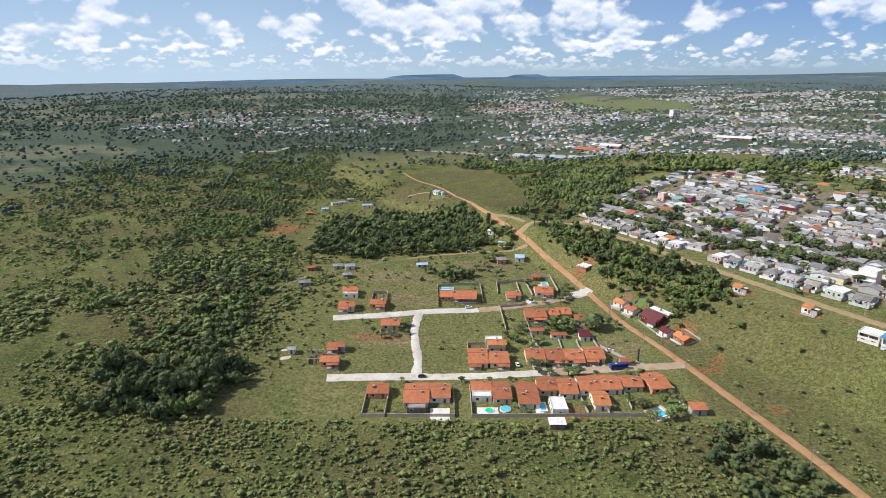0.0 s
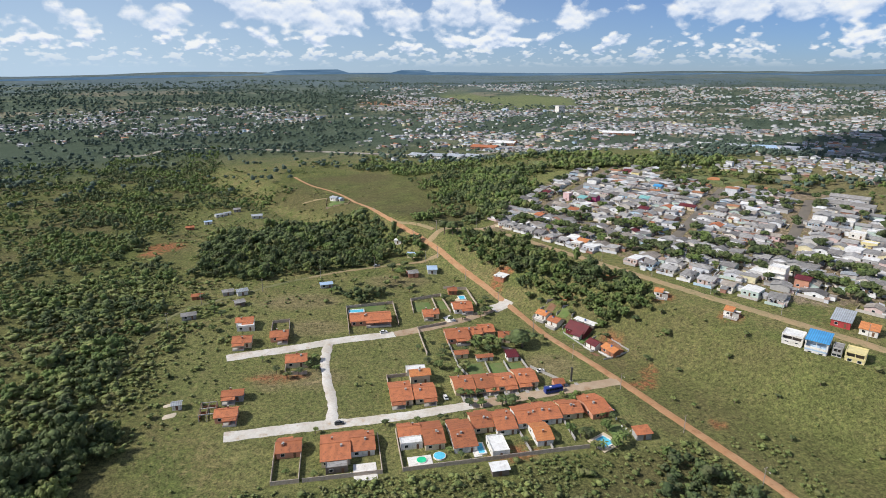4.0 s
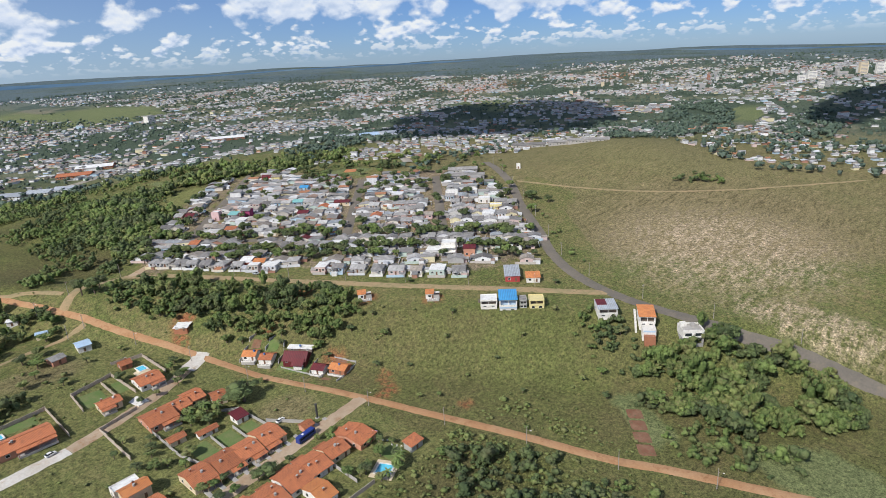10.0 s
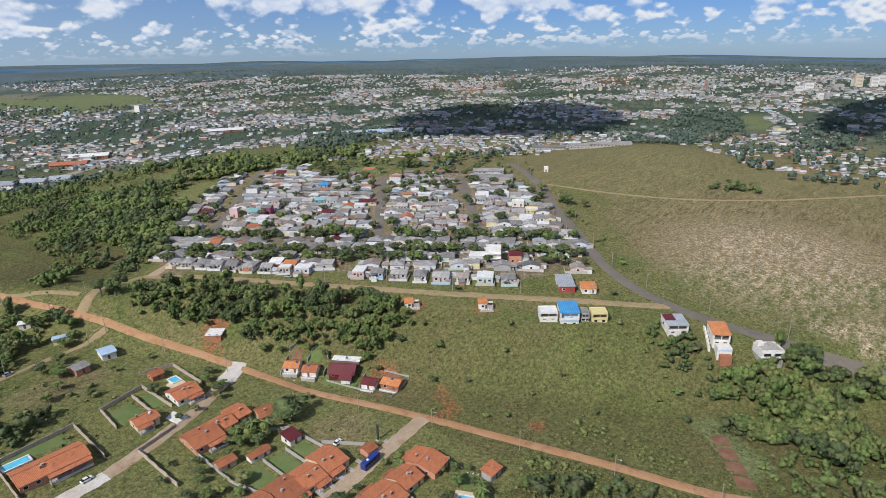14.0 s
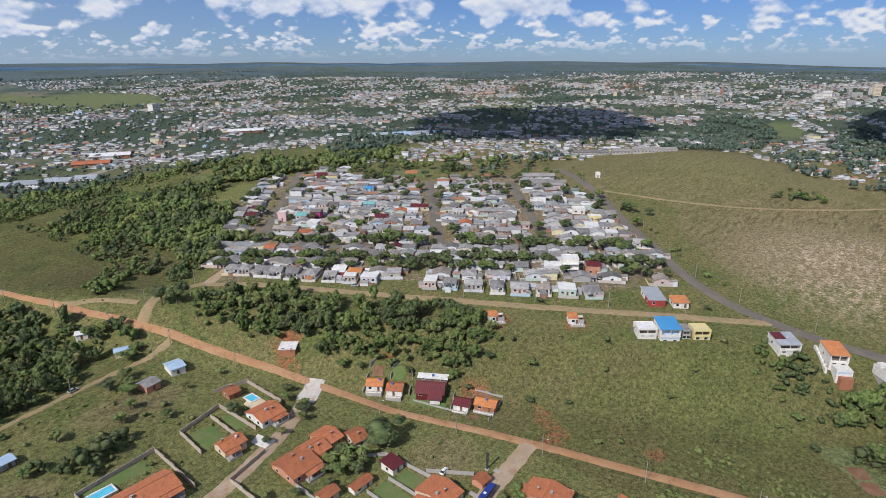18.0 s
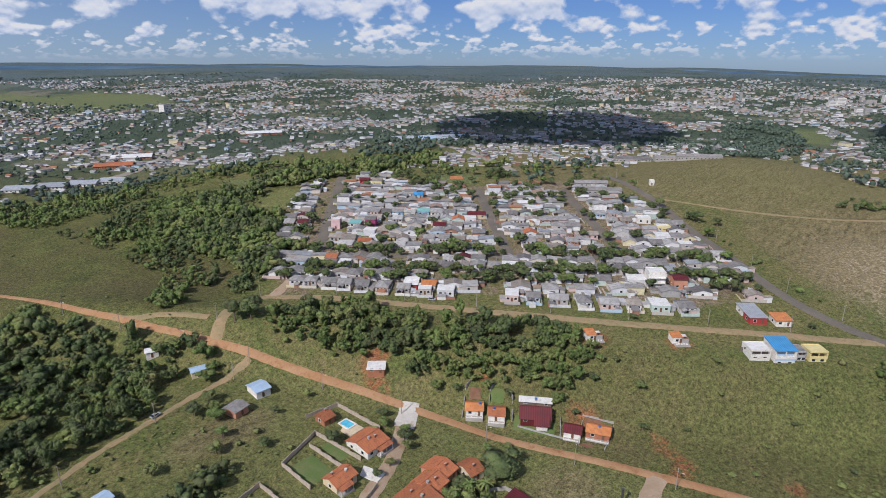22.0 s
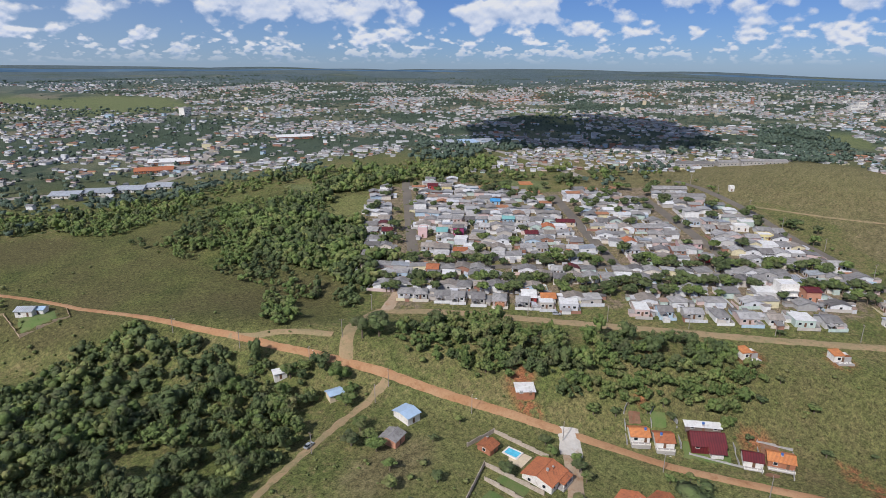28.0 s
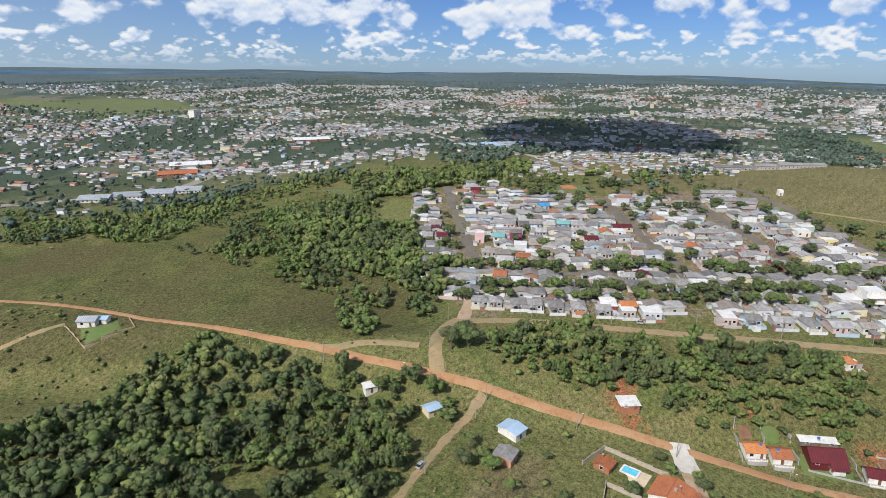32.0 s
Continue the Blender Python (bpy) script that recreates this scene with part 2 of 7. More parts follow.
def ground_material():
    m = bpy.data.materials.new("grassland")
    m.use_nodes = True
    t = m.node_tree
    b = t.nodes["Principled BSDF"]
    geo = t.nodes.new("ShaderNodeNewGeometry")
    pos = geo.outputs["Position"]

    def noise_at(scale, detail=5.0, rough=0.6):
        n = N(t, "ShaderNodeTexNoise", Scale=scale, Detail=detail, Roughness=rough)
        t.links.new(pos, n.inputs["Vector"])
        return n.outputs["Fac"]

    def attr(name):
        n = t.nodes.new("ShaderNodeAttribute")
        n.attribute_name = name
        return n.outputs["Fac"]

    wide, mid, tuft, blade = noise_at(0.011), noise_at(0.05), noise_at(0.33, 6.0, 0.7), noise_at(1.7, 6.0, 0.75)
    col = mixc(t, ramp(t, wide, [(0.35, (0, 0, 0)), (0.65, (1, 1, 1))]), (0.118, 0.131, 0.048), (0.182, 0.154, 0.078))
    col = mixc(t, ramp(t, mid, [(0.42, (0, 0, 0)), (0.62, (1, 1, 1))]), col, (0.098, 0.120, 0.042))
    col = mixc(t, ramp(t, tuft, [(0.5, (0, 0, 0)), (0.68, (1, 1, 1))]), col, (0.188, 0.162, 0.082))
    weeds = noise_at(0.95, 7.0, 0.75)
    clumpy = calc(t, "ADD", calc(t, "MULTIPLY", noise_at(0.21, 6.0, 0.72), 0.65), calc(t, "MULTIPLY", wide, 0.35))
    col = mixc(t, ramp(t, clumpy, [(0.49, (0, 0, 0)), (0.60, (0.75, 0.75, 0.75))]), col, mixc(t, weeds, (0.062, 0.088, 0.028), (0.160, 0.186, 0.062)))
    scrubby = mixc(t, ramp(t, calc(t, "ADD", calc(t, "MULTIPLY", weeds, 0.6), calc(t, "MULTIPLY", mid, 0.4)), [(0.42, (0, 0, 0)), (0.56, (1, 1, 1))]), (0.050, 0.071, 0.023), (0.136, 0.146, 0.053))
    scrubby = mixc(t, ramp(t, wide, [(0.42, (0, 0, 0)), (0.6, (1, 1, 1))]), scrubby, mixc(t, weeds, (0.060, 0.064, 0.028), (0.142, 0.127, 0.061)))
    col = mixc(t, attr("rough"), col, scrubby)
    col = mixc(t, attr("mown"), col, mixc(t, mid, (0.112, 0.148, 0.048), (0.185, 0.172, 0.080)))
    col = mixc(t, attr("dry"), col, mixc(t, ramp(t, tuft, [(0.35, (0, 0, 0)), (0.65, (1, 1, 1))]), mixc(t, wide, (0.158, 0.142, 0.066), (0.195, 0.155, 0.092)), mixc(t, mid, (0.225, 0.188, 0.115), (0.180, 0.165, 0.085))))
    # trodden, burnt-off streaks that run down the dry hillside
    lay = N(t, "ShaderNodeMapping")
    lay.inputs["Rotation"].default_value, lay.inputs["Scale"].default_value = (0, 0, radians(31)), (0.07, 0.30, 0.1)
    t.links.new(pos, lay.inputs["Vector"])
    streak = N(t, "ShaderNodeTexNoise", Scale=1.0, Detail=8.0, Roughness=0.72)
    t.links.new(lay.outputs[0], streak.inputs["Vector"])
    col = mixc(t, calc(t, "MULTIPLY", attr("dry"), ramp(t, streak.outputs["Fac"], [(0.50, (0, 0, 0)), (0.60, (0.85, 0.85, 0.85))])), col, (0.098, 0.086, 0.046))
    col = mixc(t, calc(t, "MULTIPLY", attr("dry"), ramp(t, streak.outputs["Fac"], [(0.36, (0.7, 0.7, 0.7)), (0.44, (0, 0, 0))])), col, (0.27, 0.215, 0.135))
    bare = calc(t, "MULTIPLY", attr("bare"), ramp(t, calc(t, "ADD", calc(t, "MULTIPLY", streak.outputs["Fac"], 0.55), calc(t, "MULTIPLY", tuft, 0.45)), [(0.44, (0, 0, 0)), (0.58, (1, 1, 1))]))
    col = mixc(t, bare, col, mixc(t, ramp(t, weeds, [(0.4, (0, 0, 0)), (0.6, (1, 1, 1))]), (0.22, 0.175, 0.110), (0.58, 0.48, 0.36)))
    red = calc(t, "MULTIPLY", attr("red"), ramp(t, tuft, [(0.40, (0, 0, 0)), (0.52, (1, 1, 1))]))
    col = mixc(t, red, col, (0.25, 0.112, 0.058))
    yard = calc(t, "MULTIPLY", attr("yard"), ramp(t, calc(t, "ADD", calc(t, "MULTIPLY", mid, 0.45), calc(t, "MULTIPLY", tuft, 0.55)), [(0.42, (0, 0, 0)), (0.52, (1, 1, 1))]))
    col = mixc(t, yard, col, mixc(t, tuft, (0.15, 0.115, 0.085), (0.27, 0.22, 0.17)))
    # far off: a patchwork of fields and woods, with blue haze mixed into their colours
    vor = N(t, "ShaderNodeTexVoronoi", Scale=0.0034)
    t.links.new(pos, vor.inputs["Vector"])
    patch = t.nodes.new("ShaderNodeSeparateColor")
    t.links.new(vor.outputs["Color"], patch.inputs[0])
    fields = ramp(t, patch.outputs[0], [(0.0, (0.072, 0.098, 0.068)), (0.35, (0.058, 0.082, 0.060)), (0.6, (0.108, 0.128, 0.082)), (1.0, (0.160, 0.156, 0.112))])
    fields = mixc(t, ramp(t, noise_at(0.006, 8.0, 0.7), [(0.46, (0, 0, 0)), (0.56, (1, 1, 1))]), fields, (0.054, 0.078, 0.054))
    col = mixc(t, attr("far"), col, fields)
    # towards the horizon, blue-grey haze is painted over the woods
    col = mixc(t, calc(t, "MULTIPLY", attr("hazed_woods"), ramp(t, noise_at(0.0022, 6.0, 0.6), [(0.5, (1, 1, 1)), (0.62, (0.35, 0.35, 0.35))])), col, mixc(t, noise_at(0.0012, 5.0, 0.6), (0.048, 0.082, 0.102), (0.120, 0.155, 0.165)))
    col = mixc(t, attr("field"), col, mixc(t, mid, (0.11, 0.148, 0.062), (0.165, 0.18, 0.09)))
    col = mixc(t, calc(t, "MULTIPLY", attr("clay"), ramp(t, mid, [(0.4, (0, 0, 0)), (0.55, (1, 1, 1))])), col, (0.42, 0.17, 0.085))
    # fine random tone; its dark spots are grass tufts' shadows painted into the colour
    tuft_shade = calc(t, "ADD", calc(t, "MULTIPLY", blade, 0.55), calc(t, "MULTIPLY", noise_at(0.62, 5.0, 0.7), 0.45))
    col = mixc(t, 1.0, col, ramp(t, tuft_shade, [(0.37, (0.24, 0.26, 0.23)), (0.5, (1.09, 1.06, 1.02)), (0.62, (2.05, 1.92, 1.72))]), "MULTIPLY")
    t.links.new(col, b.inputs["Base Color"])
    b.inputs["Roughness"].default_value = 0.95
    b.inputs["Specular IOR Level"].default_value = 0.1
    bump = N(t, "ShaderNodeBump", Strength=0.9, Distance=0.7)
    t.links.new(calc(t, "ADD", calc(t, "MULTIPLY", tuft, 0.7), calc(t, "MULTIPLY", blade, 0.5)), bump.inputs["Height"])
    t.links.new(bump.outputs[0], b.inputs["Normal"])
    return m


def distance_material():
    m = bpy.data.materials.new("distant_hills")
    m.use_nodes = True
    t = m.node_tree
    t.nodes.clear()
    geo = t.nodes.new("ShaderNodeNewGeometry")
    stretch = N(t, "ShaderNodeMapping")
    stretch.inputs["Scale"].default_value = (0.004, 0.004, 0.05)
    t.links.new(geo.outputs["Position"], stretch.inputs["Vector"])
    n = N(t, "ShaderNodeTexNoise", Scale=1.0, Detail=7.0, Roughness=0.6)
    t.links.new(stretch.outputs[0], n.inputs["Vector"])
    # the air's blue haze is put into the hills' colour, which glows by itself
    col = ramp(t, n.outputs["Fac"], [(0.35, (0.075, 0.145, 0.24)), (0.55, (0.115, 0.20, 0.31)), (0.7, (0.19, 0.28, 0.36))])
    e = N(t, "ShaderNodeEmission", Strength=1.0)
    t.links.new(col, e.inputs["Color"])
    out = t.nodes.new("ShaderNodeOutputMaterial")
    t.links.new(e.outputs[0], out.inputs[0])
    return m


def glass_material():
    m = bpy.data.materials.new("window_glass")
    m.use_nodes = True
    b = m.node_tree.nodes["Principled BSDF"]
    b.inputs["Base Color"].default_value, b.inputs["Roughness"].default_value = (0.02, 0.025, 0.03, 1), 0.08
    return m


M = {}
M["pale_glass"] = material("curtained_windows", (0.30, 0.31, 0.33), (0.20, 0.21, 0.23), 0.3, 0.3, 2.0)
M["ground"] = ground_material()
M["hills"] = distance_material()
M["glass"] = glass_material()
M["dirt"] = material("red_dirt", (0.38, 0.20, 0.095), (0.43, 0.26, 0.14), 0.10, 0.95, 1.4, stain=(0.29, 0.145, 0.065), coords="world")
M["track"] = material("pale_dirt", (0.36, 0.25, 0.14), (0.27, 0.22, 0.115), 0.15, 0.95, 1.4, stain=(0.19, 0.18, 0.075), coords="world")
M["concrete_road"] = material("pale_gravel_paving", (0.64, 0.61, 0.56), (0.52, 0.47, 0.40), 0.1, 0.9, 1.2, stain=(0.46, 0.36, 0.26), coords="world")
M["asphalt"] = material("worn_asphalt", (0.135, 0.120, 0.100), (0.18, 0.155, 0.125), 0.08, 0.9, 1.0, stain=(0.19, 0.16, 0.12), coords="world")
M["redsoil"] = material("bare_red_soil", (0.19, 0.085, 0.048), (0.25, 0.135, 0.085), 0.3, 0.95, 2.0, stain=(0.12, 0.11, 0.055), coords="world")
M["tile"] = material("terracotta_tiles", (0.46, 0.158, 0.066), (0.38, 0.130, 0.058), 0.35, 0.8, 5.0, rand=0.2, stain=(0.22, 0.085, 0.048), bump=0.5, ribs=0.42)
M["tile_pale"] = material("pale_terracotta_tiles", (0.58, 0.23, 0.08), (0.50, 0.18, 0.06), 0.35, 0.8, 5.0, rand=0.1, stain=(0.38, 0.16, 0.08), bump=0.5, ribs=0.42)
M["wine"] = material("wine_red_sheet_roof", (0.14, 0.018, 0.022), (0.10, 0.015, 0.02), 0.3, 0.55, 4.0, bump=0.3, ribs=0.9)
M["fibre"] = material("weathered_fibre_cement", (0.29, 0.28, 0.27), (0.20, 0.19, 0.18), 0.35, 0.9, 4.0, rand=0.3, stain=(0.13, 0.12, 0.115), bump=0.4)
M["zinc"] = material("pale_zinc_sheet", (0.52, 0.55, 0.58), (0.42, 0.45, 0.48), 0.3, 0.45, 4.0, rand=0.15, metal=0.3, stain=(0.34, 0.33, 0.32), ribs=0.9)
M["white_roof"] = material("white_painted_roof", (0.80, 0.80, 0.78), (0.68, 0.67, 0.65), 0.3, 0.6, 3.0, stain=(0.55, 0.53, 0.50))
M["blue_roof"] = material("blue_sheet_roof", (0.07, 0.32, 0.62), (0.06, 0.25, 0.5), 0.3, 0.5, 4.0, ribs=0.9)
M["pale_blue"] = material("pale_blue_sheet_roof", (0.42, 0.56, 0.72), (0.36, 0.48, 0.62), 0.3, 0.5, 4.0)
M["white"] = material("white_plaster", (0.76, 0.74, 0.70), (0.66, 0.63, 0.58), 0.4, 0.9, 3.0, stain=(0.48, 0.44, 0.38))
M["cream"] = material("cream_plaster", (0.66, 0.55, 0.38), (0.56, 0.46, 0.32), 0.4, 0.9, 3.0)
M["salmon"] = material("salmon_plaster", (0.55, 0.27, 0.17), (0.47, 0.23, 0.15), 0.4, 0.9, 3.0)
M["yellow"] = material("yellow_plaster", (0.70, 0.60, 0.30), (0.60, 0.52, 0.26), 0.4, 0.9, 3.0)
M["grey"] = material("grey_render", (0.40, 0.39, 0.37), (0.31, 0.30, 0.285), 0.4, 0.9, 3.0, stain=(0.22, 0.21, 0.20))
M["brick"] = material("raw_red_brick", (0.38, 0.16, 0.085), (0.30, 0.125, 0.07), 0.5, 0.9, 7.0)
M["darkwall"] = material("weathered_wall_and_recess_shade", (0.13, 0.11, 0.095), (0.20, 0.16, 0.13), 0.4, 0.95, 3.0)
M["concrete"] = material("bare_concrete", (0.42, 0.40, 0.37), (0.33, 0.31, 0.29), 0.4, 0.9, 3.0)
M["wood"] = material("weathered_timber", (0.20, 0.13, 0.08), (0.14, 0.095, 0.06), 1.0, 0.85, 8.0)
M["pole"] = material("grey_pole", (0.33, 0.30, 0.27), (0.25, 0.22, 0.20), 1.0, 0.85, 8.0)
M["metal"] = material("dark_metal", (0.06, 0.06, 0.065), (0.1, 0.1, 0.1), 1.0, 0.5, 8.0, metal=0.4)
M["frame"] = material("painted_frame", (0.70, 0.69, 0.66), (0.6, 0.58, 0.55), 1.0, 0.6, 8.0)
M["door"] = material("brown_door", (0.17, 0.085, 0.045), (0.13, 0.07, 0.04), 1.0, 0.6, 8.0)
M["tank_blue"] = material("blue_tank_plastic", (0.05, 0.16, 0.48), (0.05, 0.13, 0.4), 1.0, 0.45, 8.0)
M["pool"] = material("pool_water", (0.10, 0.48, 0.68), (0.14, 0.58, 0.76), 0.6, 0.06, 1.5, bump=0.08)
M["pool_green"] = material("green_pool_cover", (0.02, 0.52, 0.24), (0.03, 0.6, 0.3), 0.6, 0.3, 2.0)
M["bus_blue"] = material("blue_vehicle_paint", (0.02, 0.045, 0.24), (0.02, 0.04, 0.2), 1.0, 0.3, 6.0)
M["tyre"] = material("black_rubber", (0.02, 0.02, 0.02), (0.03, 0.03, 0.03), 1.0, 0.8, 8.0)
M["far_road"] = material("pale_worn_road", (0.36, 0.33, 0.29), (0.28, 0.25, 0.20), 0.02, 0.9, 0.3, stain=(0.24, 0.21, 0.16), coords="world")
M["faint_track"] = material("worn_grass", (0.190, 0.178, 0.082), (0.140, 0.158, 0.062), 0.15, 0.95, 1.4, stain=(0.110, 0.130, 0.050), coords="world")
M["pale_sand"] = material("builders_sand", (0.60, 0.52, 0.41), (0.50, 0.42, 0.32), 0.5, 0.95, 3.0)
M["tan_road"] = material("tan_earth_paving", (0.44, 0.34, 0.24), (0.36, 0.26, 0.17), 0.1, 0.9, 1.2, stain=(0.33, 0.2, 0.11), coords="world")
M["lawn"] = material("mown_lawn", (0.104, 0.168, 0.042), (0.150, 0.176, 0.062), 0.25, 0.95, 2.0, coords="world")
M["fence"] = material("weathered_pale_boards", (0.52, 0.40, 0.28), (0.42, 0.31, 0.21), 0.8, 0.9, 6.0)
M["pale_wall"] = material("limewashed_wall", (0.50, 0.43, 0.35), (0.38, 0.31, 0.25), 0.35, 0.92, 3.0, stain=(0.22, 0.17, 0.13))
M["trunk"] = material("grey_bark", (0.16, 0.12, 0.085), (0.1, 0.08, 0.06), 1.0, 0.95, 6.0)
M["leaf"] = leaf_material("tree_leaves", (0.072, 0.116, 0.034), (0.218, 0.290, 0.086), dull=(0.148, 0.142, 0.066))
M["leaf_dark"] = leaf_material("dark_leaves", (0.056, 0.084, 0.036), (0.158, 0.204, 0.074), dull=(0.105, 0.104, 0.056))
M["pitch"] = material("orange_clay_pitch", (0.50, 0.21, 0.085), (0.42, 0.17, 0.07), 0.3, 0.95, 2.0, coords="world")
# leaves of the far trees, their greens tinted blue to stand for haze
M["leaf_far"] = leaf_material("hazed_far_leaves", (0.056, 0.090, 0.072), (0.135, 0.180, 0.122), dull=(0.082, 0.108, 0.088))
M["scrub"] = leaf_material("scrub_leaves", (0.108, 0.150, 0.046), (0.275, 0.315, 0.104), dull=(0.205, 0.180, 0.086))
M["cloud"] = material("cloud_white", (0.85, 0.86, 0.88), (0.75, 0.77, 0.8), 0.01, 1.0, 0.05, bump=0)
M["lilac"] = material("magenta_plaster", (0.36, 0.06, 0.16), (0.30, 0.05, 0.13), 0.4, 0.9, 3.0)
M["pink"] = material("pale_pink_plaster", (0.66, 0.46, 0.45), (0.58, 0.40, 0.40), 0.4, 0.9, 3.0)
M["red"] = material("red_paint", (0.42, 0.05, 0.05), (0.34, 0.045, 0.045), 0.4, 0.8, 3.0)
M["sky_wall"] = material("sky_blue_plaster", (0.34, 0.52, 0.66), (0.30, 0.46, 0.58), 0.4, 0.9, 3.0)
M["turquoise"] = material("turquoise_sheet_roof", (0.20, 0.44, 0.42), (0.18, 0.38, 0.37), 0.4, 0.6, 3.0)
ROOFS = [(0.29, 0.285, 0.28), (0.38, 0.375, 0.37), (0.21, 0.205, 0.20), (0.33, 0.31, 0.29), (0.30, 0.29, 0.28), (0.56, 0.57, 0.59), (0.36, 0.17, 0.09), (0.20, 0.195, 0.19), (0.27, 0.25, 0.23), (0.31, 0.22, 0.17), (0.45, 0.45, 0.46), (0.34, 0.33, 0.32), (0.35, 0.35, 0.35), (0.66, 0.66, 0.66), (0.25, 0.24, 0.23)]
WALLS = [(0.66, 0.66, 0.66), (0.54, 0.53, 0.52), (0.70, 0.70, 0.70), (0.48, 0.44, 0.40), (0.58, 0.45, 0.42), (0.68, 0.68, 0.69), (0.42, 0.54, 0.64), (0.64, 0.58, 0.38), (0.32, 0.17, 0.12), (0.46, 0.55, 0.50), (0.57, 0.58, 0.61), (0.38, 0.37, 0.36), (0.62, 0.57, 0.50), (0.70, 0.69, 0.67), (0.62, 0.63, 0.65), (0.44, 0.42, 0.40)]
M["far_roof"] = palette("far_roofs", ROOFS)
M["far_wall"] = palette("far_walls", WALLS)
M["town_wall"] = palette("town_walls", WALLS, source="object")

# ================= terrain =================


def step(a, b, v):
    t = np.clip((v - a) / (b - a), 0, 1)
    return t * t * (3 - 2 * t)


def ground(x, y):
    """Height of the land: a valley floor, a scarp up to the town's terrace, a grassy hill, and land that rises slowly to the horizon."""
    d, l, r = 0.857 * x + 0.515 * y, 0.515 * x - 0.857 * y, np.hypot(x, y - 150)
    near = -17.5 + 20 * step(255, 300, d) + 0.085 * np.clip(d - 300, 0, 260) * step(-640, -440, l) + (0.11 * np.clip(-220 - l, 0, 110) - 0.12 * np.clip(-400 - l, 0, 90) * step(230, 290, d)) * (1 - step(270, 430 - 100 * step(-560, -350, l), d)) - 0.04 * np.clip(l + 150, 0, 220)
    hill = 14 * np.exp(-(((x - 545) / 110) ** 2 + ((y - 330) / 75) ** 2))
    az = np.degrees(np.arctan2(x, y - 150))
    tilt = 0.0222 - 0.0135 * np.exp(-((az + 42) / 22) ** 2) - 0.003 * np.exp(-((az - 92) / 16) ** 2)
    far = 6 + tilt * np.clip(r - 860, 0, 9e9) + 11 * np.sin(x / 410 + 1.3) * np.sin(y / 530) * step(900, 2000, r)
    far = far - 0.020 * np.clip(r - 2200, 0, 9e9) * np.exp(-((az - 94) / 20) ** 2)
    far = far + 7 * np.sin(r / 150 + 2.2 * np.sin(az / 9)) * step(1700, 2600, r)
    k = step(620, 1100, r)
    return near * (1 - k) + far * k + hill


def gz(x, y):
    return float(ground(np.float64(x), np.float64(y)))


def link_mesh(name, verts, faces, mat, parent=None, label="", smooth=False):
    me = bpy.data.meshes.new(name)
    me.from_pydata([tuple(v) for v in verts], [], faces)
    me.materials.append(mat)
    if smooth:
        me.polygons.foreach_set("use_smooth", [True] * len(me.polygons))
    ob = new(name, me)
    if parent:
        ob.parent = parent
    if label:
        tagged(ob, label)
    return ob


def array_mesh(name, verts, faces, mat, smooth=False):
    """A big mesh straight from arrays; faces: rows of equal length."""
    verts, faces = np.asarray(verts, np.float32), np.asarray(faces, np.int32)
    me, k = bpy.data.meshes.new(name), faces.shape[1]
    me.vertices.add(len(verts))
    me.vertices.foreach_set("co", verts.ravel())
    me.loops.add(faces.size)
    me.loops.foreach_set("vertex_index", faces.ravel())
    me.polygons.add(len(faces))
    me.polygons.foreach_set("loop_start", np.arange(0, faces.size, k, dtype=np.int32))
    me.polygons.foreach_set("use_smooth", np.full(len(faces), smooth))
    me.materials.append(mat)
    me.update(calc_edges=True)
    return me


def inside(poly, x, y):
    x, y = np.asarray(x, float), np.asarray(y, float)
    hit = np.zeros(x.shape, bool)
    for (x0, y0), (x1, y1) in zip(poly, poly[1:] + poly[:1]):
        cross = ((y0 > y) != (y1 > y)) & (x < (x1 - x0) * (y - y0) / ((y1 - y0) or 1e-9) + x0)
        hit ^= cross
    return hit


def spread(core0, core1, fine, end0, end1, grow=1.12):
    """Grid lines: close together in the core, ever wider outside it."""
    mid, out, v, s = list(np.arange(core0, core1 + 0.1, fine)), [], core1, fine
    while v < end1:
        s *= grow
        v += s
        mid.append(v)
    v, s = core0, fine
    while v > end0:
        s *= grow
        v -= s
        out.append(v)
    return np.array(out[::-1] + mid)


GREEN_FIELDS = [[(478, 2089), (750, 1847), (655, 1584), (421, 1647)], [(1102, 1025), (1333, 1091), (1071, 770), (993, 817)], [(1066, 406), (1176, 349), (906, 295), (964, 351)], [(444, 2424), (827, 1983), (557, 1706), (345, 1868)],
                [(213, 653), (259, 649), (257, 669), (215, 678)], [(322, 540), (352, 546), (362, 512), (334, 500)], [(172, 110), (186, 122), (206, 98), (190, 60), (178, 60)], [(186, 178), (196, 170), (176, 142), (166, 150)]]


